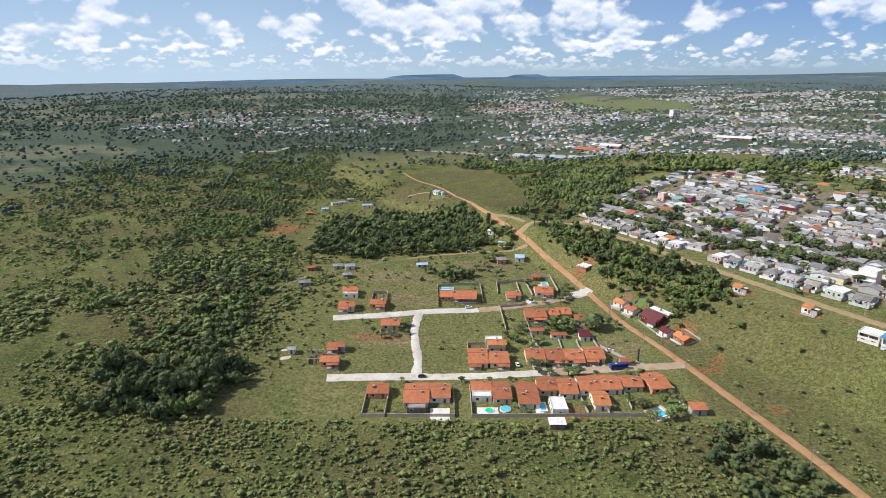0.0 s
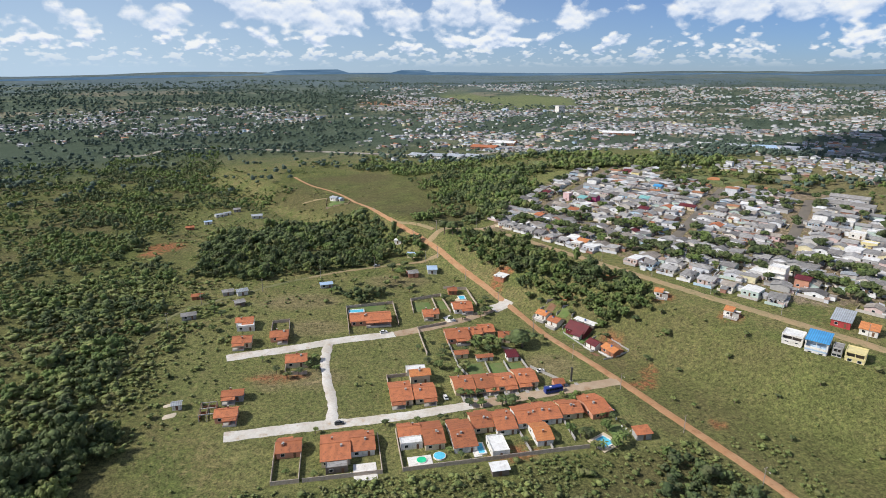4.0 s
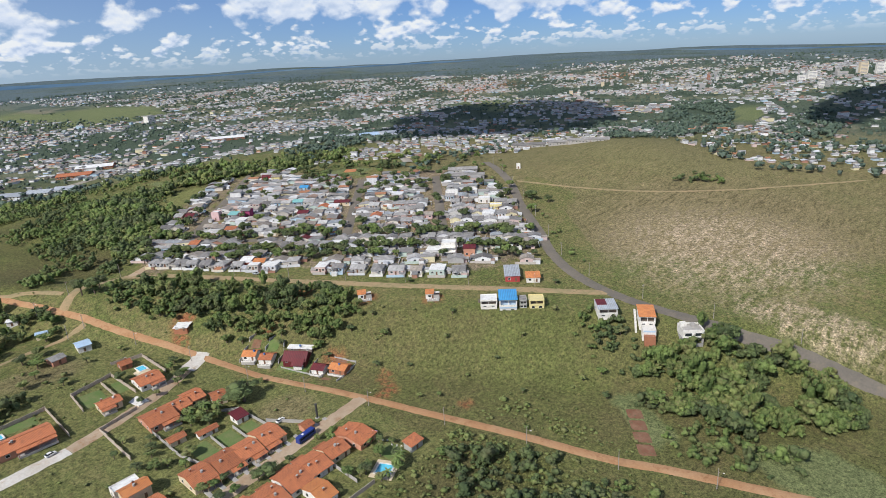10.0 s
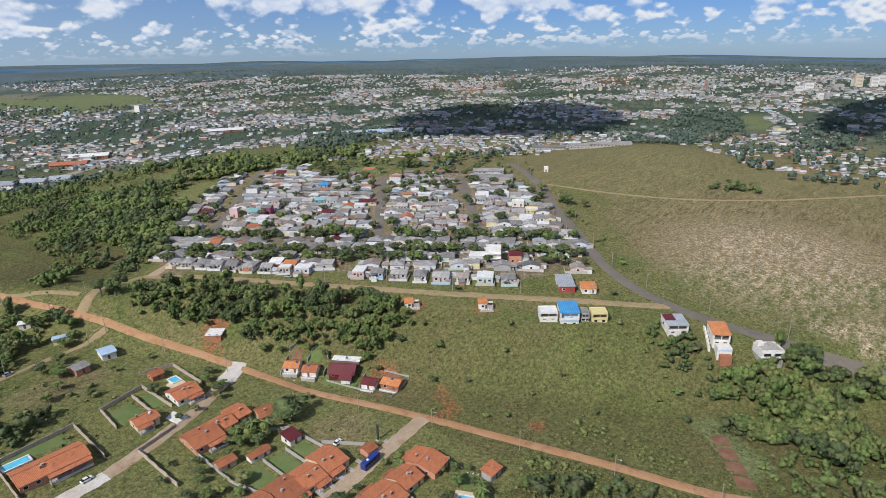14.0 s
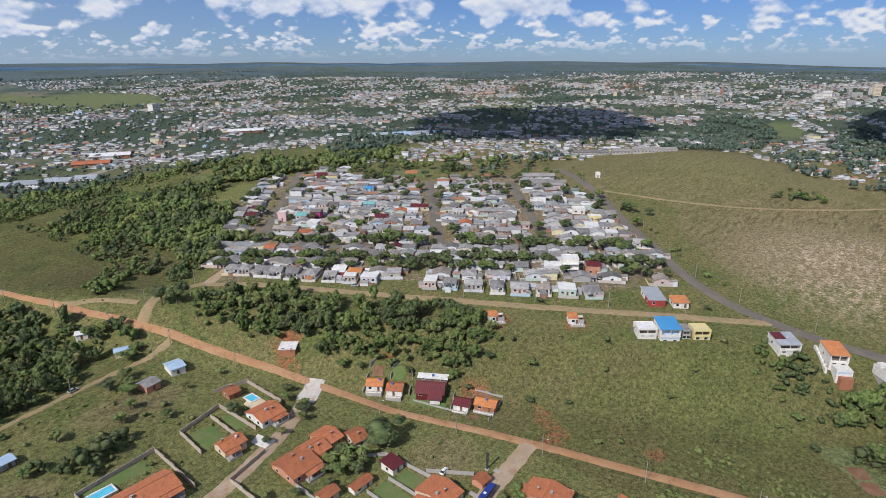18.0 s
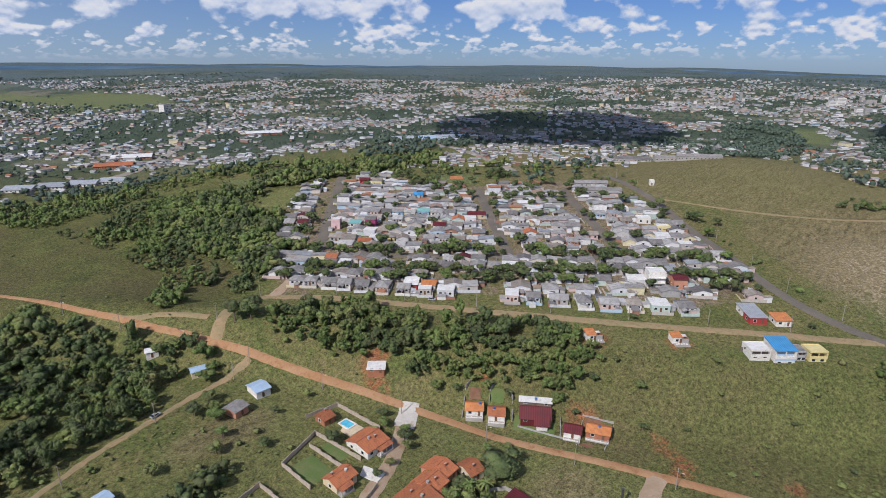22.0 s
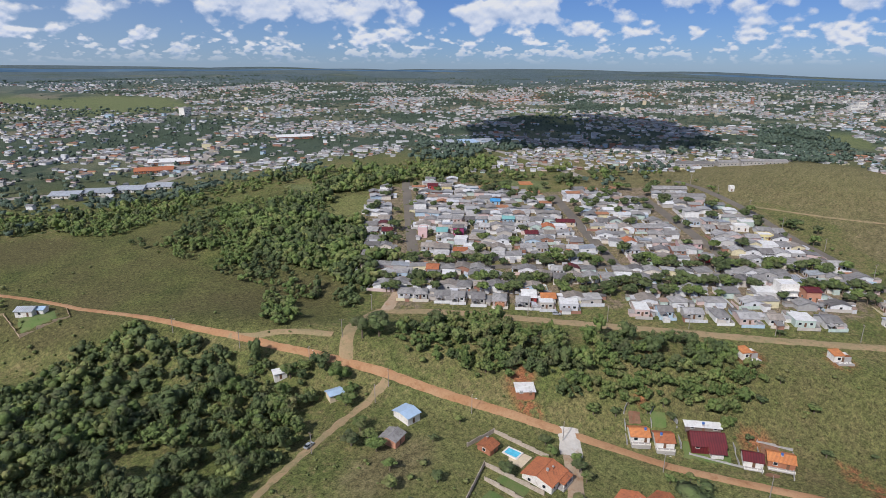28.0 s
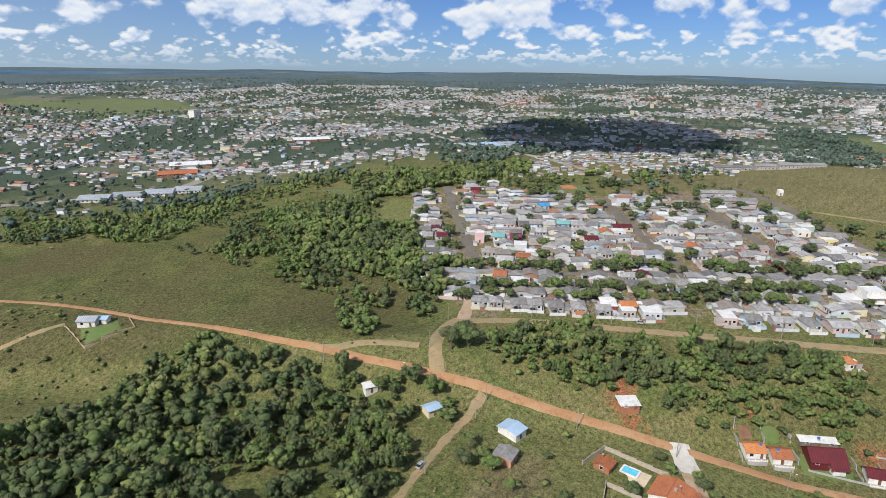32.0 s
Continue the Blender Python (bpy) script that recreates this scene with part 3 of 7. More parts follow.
def build_ground():
    xs, ys = spread(-200, 420, 3.2, -5200, 5200), spread(120, 560, 3.2, -4600, 5200)
    X, Y = np.meshgrid(xs, ys)
    Z = ground(X, Y)
    nx, ny = len(xs), len(ys)
    i = (np.arange(ny - 1)[:, None] * nx + np.arange(nx - 1)[None]).ravel()
    faces = np.stack([i, i + 1, i + 1 + nx, i + nx], 1)
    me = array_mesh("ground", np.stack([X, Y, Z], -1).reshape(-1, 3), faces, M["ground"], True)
    x, y = X.ravel(), Y.ravel()
    d, r = 0.857 * x + 0.515 * y, np.hypot(x, y - 150)
    hillside = step(345, 380, d) * step(-250, -215, 0.515 * x - 0.857 * y) * (1 - step(600, 760, r))
    field = step(0, 0.7, 1.35 - np.hypot((x - 375) / 105, (y - 190) / 85))
    dry = hillside * (0.55 + 0.45 * field) * step(355, 385, d)
    for cx, cy, a, b in ((-22, 284, 15, 8), (-20, 331, 15, 9), (-40, 284, 8, 8), (92, 283, 14, 12), (30, 388, 20, 10), (-30, 362, 24, 10)):
        dry = np.maximum(dry, 0.75 * step(0, 0.7, 1.3 - np.hypot((x - cx) / a, (y - cy) / b)))
    verge = inside([(399, 360), (300, 290), (261, 257), (245, 215), (250, 150), (262, 150), (280, 215), (300, 245), (345, 290), (382, 300), (405, 345)], x, y)
    dry = dry * (1 - 0.85 * verge)
    bare = np.maximum(step(0, 0.8, 1.2 - np.hypot((x - 345) / 80, (y - 180) / 75)), step(0, 0.6, 1.2 - np.hypot((x - 278) / 18, (y - 122) / 40)))
    mown = inside([(-95, 300), (-60, 365), (60, 415), (78, 390), (112, 275), (118, 212), (-40, 212)], x, y) * 0.4
    mown = np.maximum(mown, inside([(184, 580), (204, 568), (238, 606), (230, 616), (190, 612)], x, y) * 1.0)
    for poly, much in (([(79, 338), (89, 340), (99, 304), (109, 265), (96, 263), (89, 279), (84, 301), (84, 321)], 1.0), ([(30, 319), (45, 319), (44, 281), (38, 274), (24, 290)], 0.9), ([(45, 400), (54, 392), (55, 349), (47, 354), (43, 381)], 0.7), ([(506, 389), (580, 307), (580, 238), (518, 198), (470, 256), (465, 302)], 0.8)):
        mown = np.maximum(mown, inside(poly, x, y) * much)
    red = np.zeros_like(x)
    for cx, cy, a, b in ((-37, 286, 13, 3), (138, 268, 2, 5), (125, 258, 4, 2.5), (133, 262, 3.0, 6), (129, 256, 4, 4), (143, 223, 3, 3), (-133, 490, 14, 12), (54, 219, 10, 4), (97, 379, 7, 5), (90, 371, 3, 6), (131, 296, 5, 7), (150, 346, 6, 5), (122, 338, 4, 3), (-139, 474, 8, 8), (186, 279, 6, 5), (166, 309, 6, 5)):
        red = np.maximum(red, step(0, 0.6, 1.3 - np.hypot((x - cx) / a, (y - cy) / b)))
    yard = inside([(104, 452), (120, 478), (147, 529), (179, 562), (251, 610), (310, 592), (324, 500), (396, 432), (355, 345), (290, 282), (262, 262), (225, 285), (178, 367), (125, 445)], x, y) * 0.9
    yard *= 1 - inside([(322, 540), (352, 546), (362, 512), (334, 500)], x, y)
    fields = np.zeros_like(x)
    for poly in GREEN_FIELDS:
        fields = np.maximum(fields, inside(poly, x, y) * 0.9)
    clay = np.maximum(step(0, 0.6, 1.3 - np.hypot((x - 1551) / 120, (y - 1321) / 120)), step(0, 0.6, 1.3 - np.hypot((x - 232) / 130, (y - 1948) / 130)))
    clay = np.maximum(clay, step(0, 0.5, 1.3 - np.hypot((x - 1958) / 60, (y - 1038) / 60)))
    clay = np.maximum(clay, step(0, 0.4, 1.3 - np.hypot((x - 343) / 6, (y - 524) / 6)))
    rough = np.maximum((1 - step(208, 216, y)) * (1 - step(120, 150, x)), 1 - step(-105, -70, x + 0.12 * (y - 250)))
    rough = np.maximum(rough, 1.0 * inside([(-60, 800), (110, 700), (100, 560), (110, 500), (80, 462), (55, 470), (10, 530), (-70, 640)], x, y))
    rough = np.maximum(rough, 0.6 * (x > 116) * (y < 330) * (1 - step(292, 300, d)))
    rough = np.maximum(rough, inside([(128, 480), (80, 500), (70, 600), (110, 690), (200, 690), (250, 630), (190, 540)], x, y) * 0.8)
    rough *= 1 - np.clip(fields, 0, 1)
    for name, v in (("rough", rough), ("yard", yard), ("field", fields), ("clay", clay), ("dry", dry), ("bare", bare), ("mown", mown), ("red", red), ("far", step(620, 900, r)), ("hazed_woods", step(2100, 3200, r))):
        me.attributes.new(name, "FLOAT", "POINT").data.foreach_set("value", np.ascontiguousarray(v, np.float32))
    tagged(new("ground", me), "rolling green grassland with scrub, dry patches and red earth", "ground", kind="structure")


build_ground()


def build_backdrop():
    """A far ring of hills at the horizon, blue with painted haze and glowing."""
    n, R, verts, faces = 360, 4550.0, [], []
    for k in range(n):
        a = 2 * math.pi * k / n
        deg = (math.degrees(a) + 180) % 360 - 180
        top = 98 + 5 * math.sin(3 * a + 1) + 3 * math.sin(11 * a) + 2 * math.sin(29 * a + 2)
        top -= 66 * math.exp(-((deg + 42) / 20) ** 2) + 58 * math.exp(-((deg - 94) / 20) ** 2)
        top += 24 * step(-5.6, -4.6, deg) * (1 - step(1.0, 1.8, deg)) + 18 * step(6, 6.8, deg) * (1 - step(9.2, 10, deg))
        x, y = R * math.sin(a), 150 + R * math.cos(a)
        verts += [(x, y, -80), (x, y, top)]
        j = (k + 1) % n
        faces.append((2 * k, 2 * j, 2 * j + 1, 2 * k + 1))
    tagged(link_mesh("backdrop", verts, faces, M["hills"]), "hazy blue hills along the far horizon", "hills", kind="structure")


build_backdrop()

# ================= roads =================


def smooth_line(points, gap=4.0):
    """Points along a smooth curve through the given ones."""
    p = [Vector(q) for q in points]
    p = [2 * p[0] - p[1], *p, 2 * p[-1] - p[-2]]
    out = []
    for a, b, c, d in zip(p, p[1:], p[2:], p[3:]):
        n = max(2, int((c - b).length / gap))
        for k in range(n):
            t = k / n
            out.append(0.5 * (2 * b + (c - a) * t + (2 * a - 5 * b + 4 * c - d) * t * t + (3 * b - a - 3 * c + d) * t ** 3))
    return out + [p[-2]]


def road(name, points, width, mat, lift, label, category="road", ragged=0.5, end_width=None):
    """A strip laid on the land, with a slightly crowned middle and uneven edges."""
    rnd, line, verts, faces = random.Random(len(points) * 7 + int(width * 10)), smooth_line(points, 2.2), [], []
    for k, p in enumerate(line):
        a, b = line[max(k - 1, 0)], line[min(k + 1, len(line) - 1)]
        n = Vector((-(b - a).y, (b - a).x)).normalized()
        wide = width if end_width is None else width + (end_width - width) * min(1, (k / len(line)) * 1.3)
        for s in (-1, -0.5, 0, 0.5, 1):
            q = p + n * s * (wide / 2 + (rnd.uniform(-ragged, ragged) if abs(s) == 1 else 0))
            verts.append((q.x, q.y, gz(q.x, q.y) + lift * (1.0 if abs(s) < 1 else 0.25)))
    for k in range(len(line) - 1):
        for j in range(4):
            i = k * 5 + j
            faces.append((i, i + 1, i + 6, i + 5))
    return tagged(link_mesh(name, verts, faces, mat, smooth=True), label, category, kind="structure")


MAIN = [(172, 95), (157, 138), (148, 160), (139, 194), (126, 236), (114, 279), (106, 304), (95, 341), (84, 372), (71, 403), (63, 424), (52, 453), (44, 472), (32, 505), (18, 556), (5, 600), (-10, 636), (-31, 675), (-50, 730)]
road("road", MAIN, 4.9, M["dirt"], 0.30, "wide orange dirt road running through the grassland", ragged=0.15, end_width=2.9)
road("road", [(64, 453), (58, 464), (50, 474), (42, 481), (37, 489)], 3.4, M["track"], 0.29, "short dirt slip joining two roads", ragged=0.2)
road("road", [(62, 420), (41, 418), (19, 414), (-4, 409), (-26, 401)], 3.6, M["track"], 0.27, "narrow pale dirt track between grass verges", ragged=0.5, end_width=2.6)
road("road", [(-26, 401), (-46, 391), (-70, 375), (-94, 356), (-106, 318), (-104, 270)], 2.4, M["faint_track"], 0.24, "faint wheel track worn into the grass", ragged=0.6)
road("road", [(57, 438), (72, 450), (98, 461), (107, 452), (121, 433), (145, 386), (170, 338), (193, 294), (219, 254), (240, 220), (250, 206)], 5.5, M["track"], 0.28, "pale dirt road along the edge of the town", ragged=0.3)
road("road", [(103, 459), (120, 467), (142, 477), (160, 494)], 6.0, M["tan_road"], 0.31, "tan dirt street climbing into the town", ragged=0.3)
road("road", [(430, 425), (384, 366), (339, 324), (301, 284), (275, 259), (257, 233), (248, 205), (246, 179), (250, 143), (256, 118), (262, 60)], 7.0, M["asphalt"], 0.32, "worn grey asphalt road curving below the hill", ragged=0.3)
road("road", [(387, 360), (398, 307), (425, 254), (486, 187), (537, 131)], 3.0, M["track"], 0.25, "faint pale path across the grassy hill")
road("road", [(-55, 247), (-26, 250), (-13, 251), (17, 252), (46, 254.8)], 6.0, M["concrete_road"], 0.34, "pale gravel village street", ragged=0.25)
road("road", [(46, 254.8), (58, 256), (87, 259), (118, 262)], 6.4, M["tan_road"], 0.34, "tan earth end of a village street", ragged=0.3)
road("road", [(20, 321.8), (34, 326), (51, 332), (65, 338), (80, 347)], 5.6, M["tan_road"], 0.34, "tan earth stretch of a village street", ragged=0.3)
road("road", [(80, 347), (87, 351), (93, 355)], 8.0, M["concrete_road"], 0.36, "pale concrete apron at the main road", ragged=0.3)
road("road", [(-62, 304), (-31, 311), (-9, 317), (20, 321.8)], 6.0, M["concrete_road"], 0.34, "pale gravel village street with ragged edges", ragged=0.25)
road("road", [(-14, 318), (-16, 298), (-15, 280), (-13, 264), (-14, 250)], 4.5, M["concrete_road"], 0.38, "short broken gravel lane between two streets", ragged=0.4)
road("road", [(-331, 966), (-181, 1008), (72, 906), (138, 875), (191, 872), (261, 920), (346, 1018), (514, 1195), (677, 1359), (916, 1584)], 12.0, M["far_road"], 0.7, "far pale highway crossing the valley", ragged=0.8)
road("road", [(844, 1196), (707, 962), (541, 710), (448, 566), (400, 500)], 10.0, M["far_road"], 0.7, "straight pale avenue through the far town", ragged=0.6)
road("road", [(-37, 611), (-24, 606), (-13, 602)], 2.6, M["track"], 0.27, "grassy wheel track to a lone house", ragged=0.4)
E1, E2, TOWN = Vector((0.571, -0.821)), Vector((0.729, 0.685)), Vector((223, 392))


def town(a, b):
    p = TOWN + a * E1 + b * E2
    return p.x, p.y


road("road", [town(-118, -14), town(-60, -3), town(0, -2), town(70, 0), town(100, 2)], 6.0, M["asphalt"], 0.30, "grey town street lined with small houses", ragged=0.2)
for a in (-116, 0, 68):
    road("road", [town(a, -12), town(a, 60), town(a, 140 if a > -100 else 190)], 7.0, M["asphalt"], 0.33, "straight grey town street", ragged=0.2)

# ================= building blocks =================
CACHE = {}


def box_data(sx, sy, sz, mat, bevel=0.0):
    """A box that stands on its origin, shared by all that ask for the same one."""
    key = (round(sx, 2), round(sy, 2), round(sz, 2), mat.name, bevel)
    if key not in CACHE:
        bm = bmesh.new()
        bmesh.ops.create_cube(bm, size=1)
        bmesh.ops.scale(bm, vec=(sx, sy, sz), verts=bm.verts)
        bmesh.ops.translate(bm, vec=(0, 0, sz / 2), verts=bm.verts)
        if bevel:
            bmesh.ops.bevel(bm, geom=bm.edges[:], offset=bevel, segments=1, affect="EDGES")
        me = bpy.data.meshes.new("box")
        bm.to_mesh(me)
        bm.free()
        me.materials.append(mat)
        CACHE[key] = me
    return CACHE[key]


def put(name, data, parent=None, x=0, y=0, z=0, rz=0, label="", rx=0, ry=0):
    ob = new(name, data)
    ob.matrix_basis = pose(x, y, z, rx, ry, rz)
    if parent:
        ob.parent = parent
    if label:
        tagged(ob, label)
    return ob


def box(name, sx, sy, sz, mat, parent=None, x=0, y=0, z=0, rz=0, label="", bevel=0.0):
    return put(name, box_data(sx, sy, sz, mat, bevel), parent, x, y, z, rz, label)


def thing(name, x, y, rz, label, category, group="", z=None):
    ob = new(name)
    ob.matrix_basis = pose(x, y, gz(x, y) if z is None else z, 0, 0, rz)
    ob.empty_display_size = 0.5
    return tagged(ob, label, category, group)


def tube_data(name, r0, r1, h, mat, n=8):
    key = (name, r0, r1, h, mat.name, n)
    if key not in CACHE:
        v = [(r * math.cos(2 * math.pi * k / n), r * math.sin(2 * math.pi * k / n), z) for r, z in ((r0, 0), (r1, h)) for k in range(n)]
        f = [(k, (k + 1) % n, n + (k + 1) % n, n + k) for k in range(n)] + [tuple(range(n, 2 * n)), tuple(range(n - 1, -1, -1))]
        me = bpy.data.meshes.new(name)
        me.from_pydata(v, [], f)
        me.materials.append(mat)
        CACHE[key] = me
    return CACHE[key]


def gable_roof(w, d, rise, over, mat, thick=0.14):
    """Two pitched slabs that meet at a ridge along x; the eaves line is at z = 0."""
    key = ("gable", w, d, rise, over, mat.name)
    if key not in CACHE:
        hx, hy = w / 2 + over, d / 2 + over
        drop = rise * over / (d / 2)
        prof = [(-hy, -drop), (0, rise), (hy, -drop), (hy, -drop + thick), (0, rise + thick * 1.1), (-hy, -drop + thick)]
        v = [(s * hx, y, z) for s in (-1, 1) for y, z in prof]
        f = [(0, 1, 7, 6), (1, 2, 8, 7), (2, 3, 9, 8), (3, 4, 10, 9), (4, 5, 11, 10), (5, 0, 6, 11), (5, 4, 1, 0), (4, 3, 2, 1), (6, 7, 10, 11), (7, 8, 9, 10)]
        me = bpy.data.meshes.new("roof")
        me.from_pydata(v, [], f)
        me.materials.append(mat)
        CACHE[key] = me
    return CACHE[key]


def hip_roof(w, d, rise, over, mat, thick=0.14):
    key = ("hip", w, d, rise, over, mat.name)
    if key not in CACHE:
        hx, hy = w / 2 + over, d / 2 + over
        rx = max(hx - hy, 0.05)
        drop = rise * over / (d / 2)
        v = [(-hx, -hy, -drop), (hx, -hy, -drop), (hx, hy, -drop), (-hx, hy, -drop)]
        v += [(a, b, c + thick) for a, b, c in v] + [(-rx, 0, rise + thick), (rx, 0, rise + thick)]
        f = [(3, 2, 1, 0), (0, 1, 5, 4), (1, 2, 6, 5), (2, 3, 7, 6), (3, 0, 4, 7), (4, 5, 9, 8), (5, 6, 9), (6, 7, 8, 9), (7, 4, 8)]
        me = bpy.data.meshes.new("roof")
        me.from_pydata(v, [], f)
        me.materials.append(mat)
        CACHE[key] = me
    return CACHE[key]


def slope_roof(w, d, rise, over, mat, thick=0.12):
    """One slab, higher at +y."""
    key = ("slope", w, d, rise, over, mat.name)
    if key not in CACHE:
        hx, hy = w / 2 + over, d / 2 + over
        k = rise / d
        v = [(x, y, (y + d / 2) * k + o) for o in (0, thick) for x, y in ((-hx, -hy), (hx, -hy), (hx, hy), (-hx, hy))]
        f = [(3, 2, 1, 0), (4, 5, 6, 7), (0, 1, 5, 4), (1, 2, 6, 5), (2, 3, 7, 6), (3, 0, 4, 7)]
        me = bpy.data.meshes.new("roof")
        me.from_pydata(v, [], f)
        me.materials.append(mat)
        CACHE[key] = me
    return CACHE[key]


def wall_body(w, d, h, rise, mat, shape, foot=2.5):
    """The walls, with gable ends or a sloped top, going a little into the ground."""
    key = ("body", w, d, h, rise, mat.name, shape, foot)
    if key not in CACHE:
        hx, hy = w / 2, d / 2
        if shape == "gable":
            prof = [(-hy, -foot), (hy, -foot), (hy, h), (0, h + rise), (-hy, h)]
        elif shape == "slope":
            prof = [(-hy, -foot), (hy, -foot), (hy, h + rise), (-hy, h)]
        else:
            prof = [(-hy, -foot), (hy, -foot), (hy, h), (-hy, h)]
        n = len(prof)
        v = [(s * hx, y, z) for s in (-1, 1) for y, z in prof]
        f = [tuple(range(n - 1, -1, -1)), tuple(range(n, 2 * n))] + [(k, (k + 1) % n, n + (k + 1) % n, n + k) for k in range(n)]
        me = bpy.data.meshes.new("wall")
        me.from_pydata(v, [], f)
        me.materials.append(mat)
        CACHE[key] = me
    return CACHE[key]


def frame_data(w, h, mat):
    """An open rectangular frame in the x-z plane, its back at y = 0 and its face at y = -0.08."""
    key = ("frame", w, h, mat.name)
    if key not in CACHE:
        b = 0.12
        v = []
        for y in (0.0, -0.08):
            v += [(-w / 2 - b, y, -b), (w / 2 + b, y, -b), (w / 2 + b, y, h + b), (-w / 2 - b, y, h + b), (-w / 2, y, 0), (w / 2, y, 0), (w / 2, y, h), (-w / 2, y, h)]
        f = []
        for k in range(4):
            j = (k + 1) % 4
            f += [(8 + k, 8 + j, 12 + j, 12 + k), (k, j, 8 + j, 8 + k), (4 + j, 4 + k, 12 + k, 12 + j)]
        me = bpy.data.meshes.new("window")
        me.from_pydata(v, [], f)
        me.materials.append(mat)
        CACHE[key] = me
    return CACHE[key]


def window(parent, x, y, z, rz, w=1.3, h=1.1, pane=True):
    """A framed pane on a wall whose outward side is -y before the turn rz."""
    fr = put("window", frame_data(w, h, M["frame"]), parent, x, y, z, rz)
    if pane:
        box("pane", w, 0.03, h, M["glass"], fr, 0, -0.03, 0)
    return fr


def openings(t, w, d, h, rnd, rich):
    """Doors and windows on the sides that face outwards."""
    n = max(1, int(w / 3.4))
    for side in (-1, 1):
        rz = 0 if side < 0 else 180
        for k in range(n):
            x = (k + 0.5) / n * w - w / 2 + rnd.uniform(-0.2, 0.2)
            if side < 0 and k == n // 2:
                box("door", 0.95, 0.08, 2.05, M["door"], t, x, side * (d / 2 + 0.03), 0.02, rz)
            elif rich or side < 0:
                window(t, x, side * d / 2, 1.0, rz)
    if rich:
        for side in (-1, 1):
            for k in range(max(1, int(d / 5))):
                y = (k + 0.5) / max(1, int(d / 5)) * d - d / 2
                window(t, side * w / 2, y, 1.0, 90 * side, 1.1)


def house(x, y, w, d, label, rz=0, wall="white", roof="tile", style="gable", h=2.8, rise=1.6, over=0.5, chimney=True, tank=None, rich=True, category="house", group="", ridge="x", name="house", foot=2.5, porch=0):
    """A house on the land: walls, roof, ridge cap, chimney or tank, doors and windows. ridge: the way its ridge runs."""
    if ridge == "y":
        rz, w, d = rz + 90, d, w
    rnd = random.Random(int(x * 13 + y * 7))
    if style == "gable" and "tile" in roof:
        rise = min(rise, 0.17 * d + 0.2)
    t = thing(name, x, y, rz, label, category, group)
    R = M[roof]
    if style == "gable":
        put("wall", wall_body(w, d, h, rise, M[wall], "gable", foot), t)
        r = put("roof", gable_roof(w, d, rise, over, R), t, 0, 0, h)
        box("ridge_cap", w + 2 * over, 0.35, 0.12, R, r, 0, 0, rise + 0.1)
    elif style == "hip":
        put("wall", wall_body(w, d, h, 0, M[wall], "flat", foot), t)
        r = put("roof", hip_roof(w, d, rise, over, R), t, 0, 0, h)
        if w > d + 1:
            box("ridge_cap", w - d, 0.35, 0.12, R, r, 0, 0, rise + 0.1)
    elif style == "slope":
        put("wall", wall_body(w, d, h, rise, M[wall], "slope", foot), t)
        r = put("roof", slope_roof(w, d, rise, over, R), t, 0, 0, h)
    else:
        put("wall", wall_body(w, d, h, 0, M[wall], "flat", foot), t)
        r = box("roof", w - 0.5, d - 0.5, 0.1, R, t, 0, 0, h + 0.004)
        for sx, sy, px, py in ((w, 0.2, 0, d / 2 - 0.1), (w, 0.2, 0, 0.1 - d / 2), (0.2, d - 0.4, w / 2 - 0.1, 0), (0.2, d - 0.4, 0.1 - w / 2, 0)):
            box("parapet", sx, sy, 0.45, M[wall], t, px, py, h)
    if chimney and style != "flat":
        cx, cy = rnd.uniform(-0.3, 0.3) * w, rnd.choice((-1, 1)) * d * 0.2
        c = box("chimney", 0.6, 0.5, 1.2, M["brick"], r, cx, cy, rise * 0.55)
        box("chimney_cap", 0.8, 0.7, 0.12, M["concrete"], c, 0, 0, 1.2)
    if tank:
        cx = rnd.uniform(-0.35, 0.35) * w
        base = box("tank_stand", 0.8, 0.8, 0.5, M["concrete"], r, cx, -d * 0.12, rise * 0.68)
        put("water_tank", tube_data("water_tank", 0.45, 0.52, 0.6, M[tank], 10), base, 0, 0, 0.5, 0, "round water tank")
    if porch:
        pw, turn = w * 0.62, 0 if porch < 0 else 180
        px, py = rnd.choice((-1, 1)) * (w - pw) / 2, porch * (d / 2 + 1.15)
        put("porch_roof", slope_roof(round(pw, 1), 2.2, 0.45, 0.2, R), t, px, py, h - 0.75, turn)
        box("porch_floor", pw, 2.6, 0.9, M["concrete"], t, px, py, -0.75)
        for k in (-1, 0, 1):
            box("porch_column", 0.24, 0.24, h - 0.8, M[wall], t, px + k * (pw / 2 - 0.2), py + porch * 0.95, 0.1)
    openings(t, w, d, h, rnd, rich)
    return t


def loggia(t, w, depth, z, h, front, wall, dark="darkwall", columns=3):
    """An open storey: floor, ceiling, side walls, columns and a balustrade round a recess whose front is at y = front."""
    y = front + depth / 2
    box("floor_slab", w, depth, 0.25, M[wall], t, 0, y, z - 0.25)
    box("ceiling_slab", w, depth, 0.25, M[wall], t, 0, y, z + h - 0.25)
    for s in (-1, 1):
        box("side_wall", 0.2, depth - 0.02, h - 0.5, M[wall], t, s * (w / 2 - 0.1), y, z)
    # the default dark material puts the recess's shade into the rear wall's colour
    box("rear_wall", w - 0.4, 0.2, h - 0.5, M[dark], t, 0, front + depth - 0.12, z)
    for k in range(columns):
        box("column", 0.28, 0.28, h - 0.5, M[wall], t, (k / (columns - 1) - 0.5) * (w - 0.9), front + 0.2, z)
    box("balustrade", w - 0.5, 0.12, 0.8, M[wall], t, 0, front + 0.07, z)


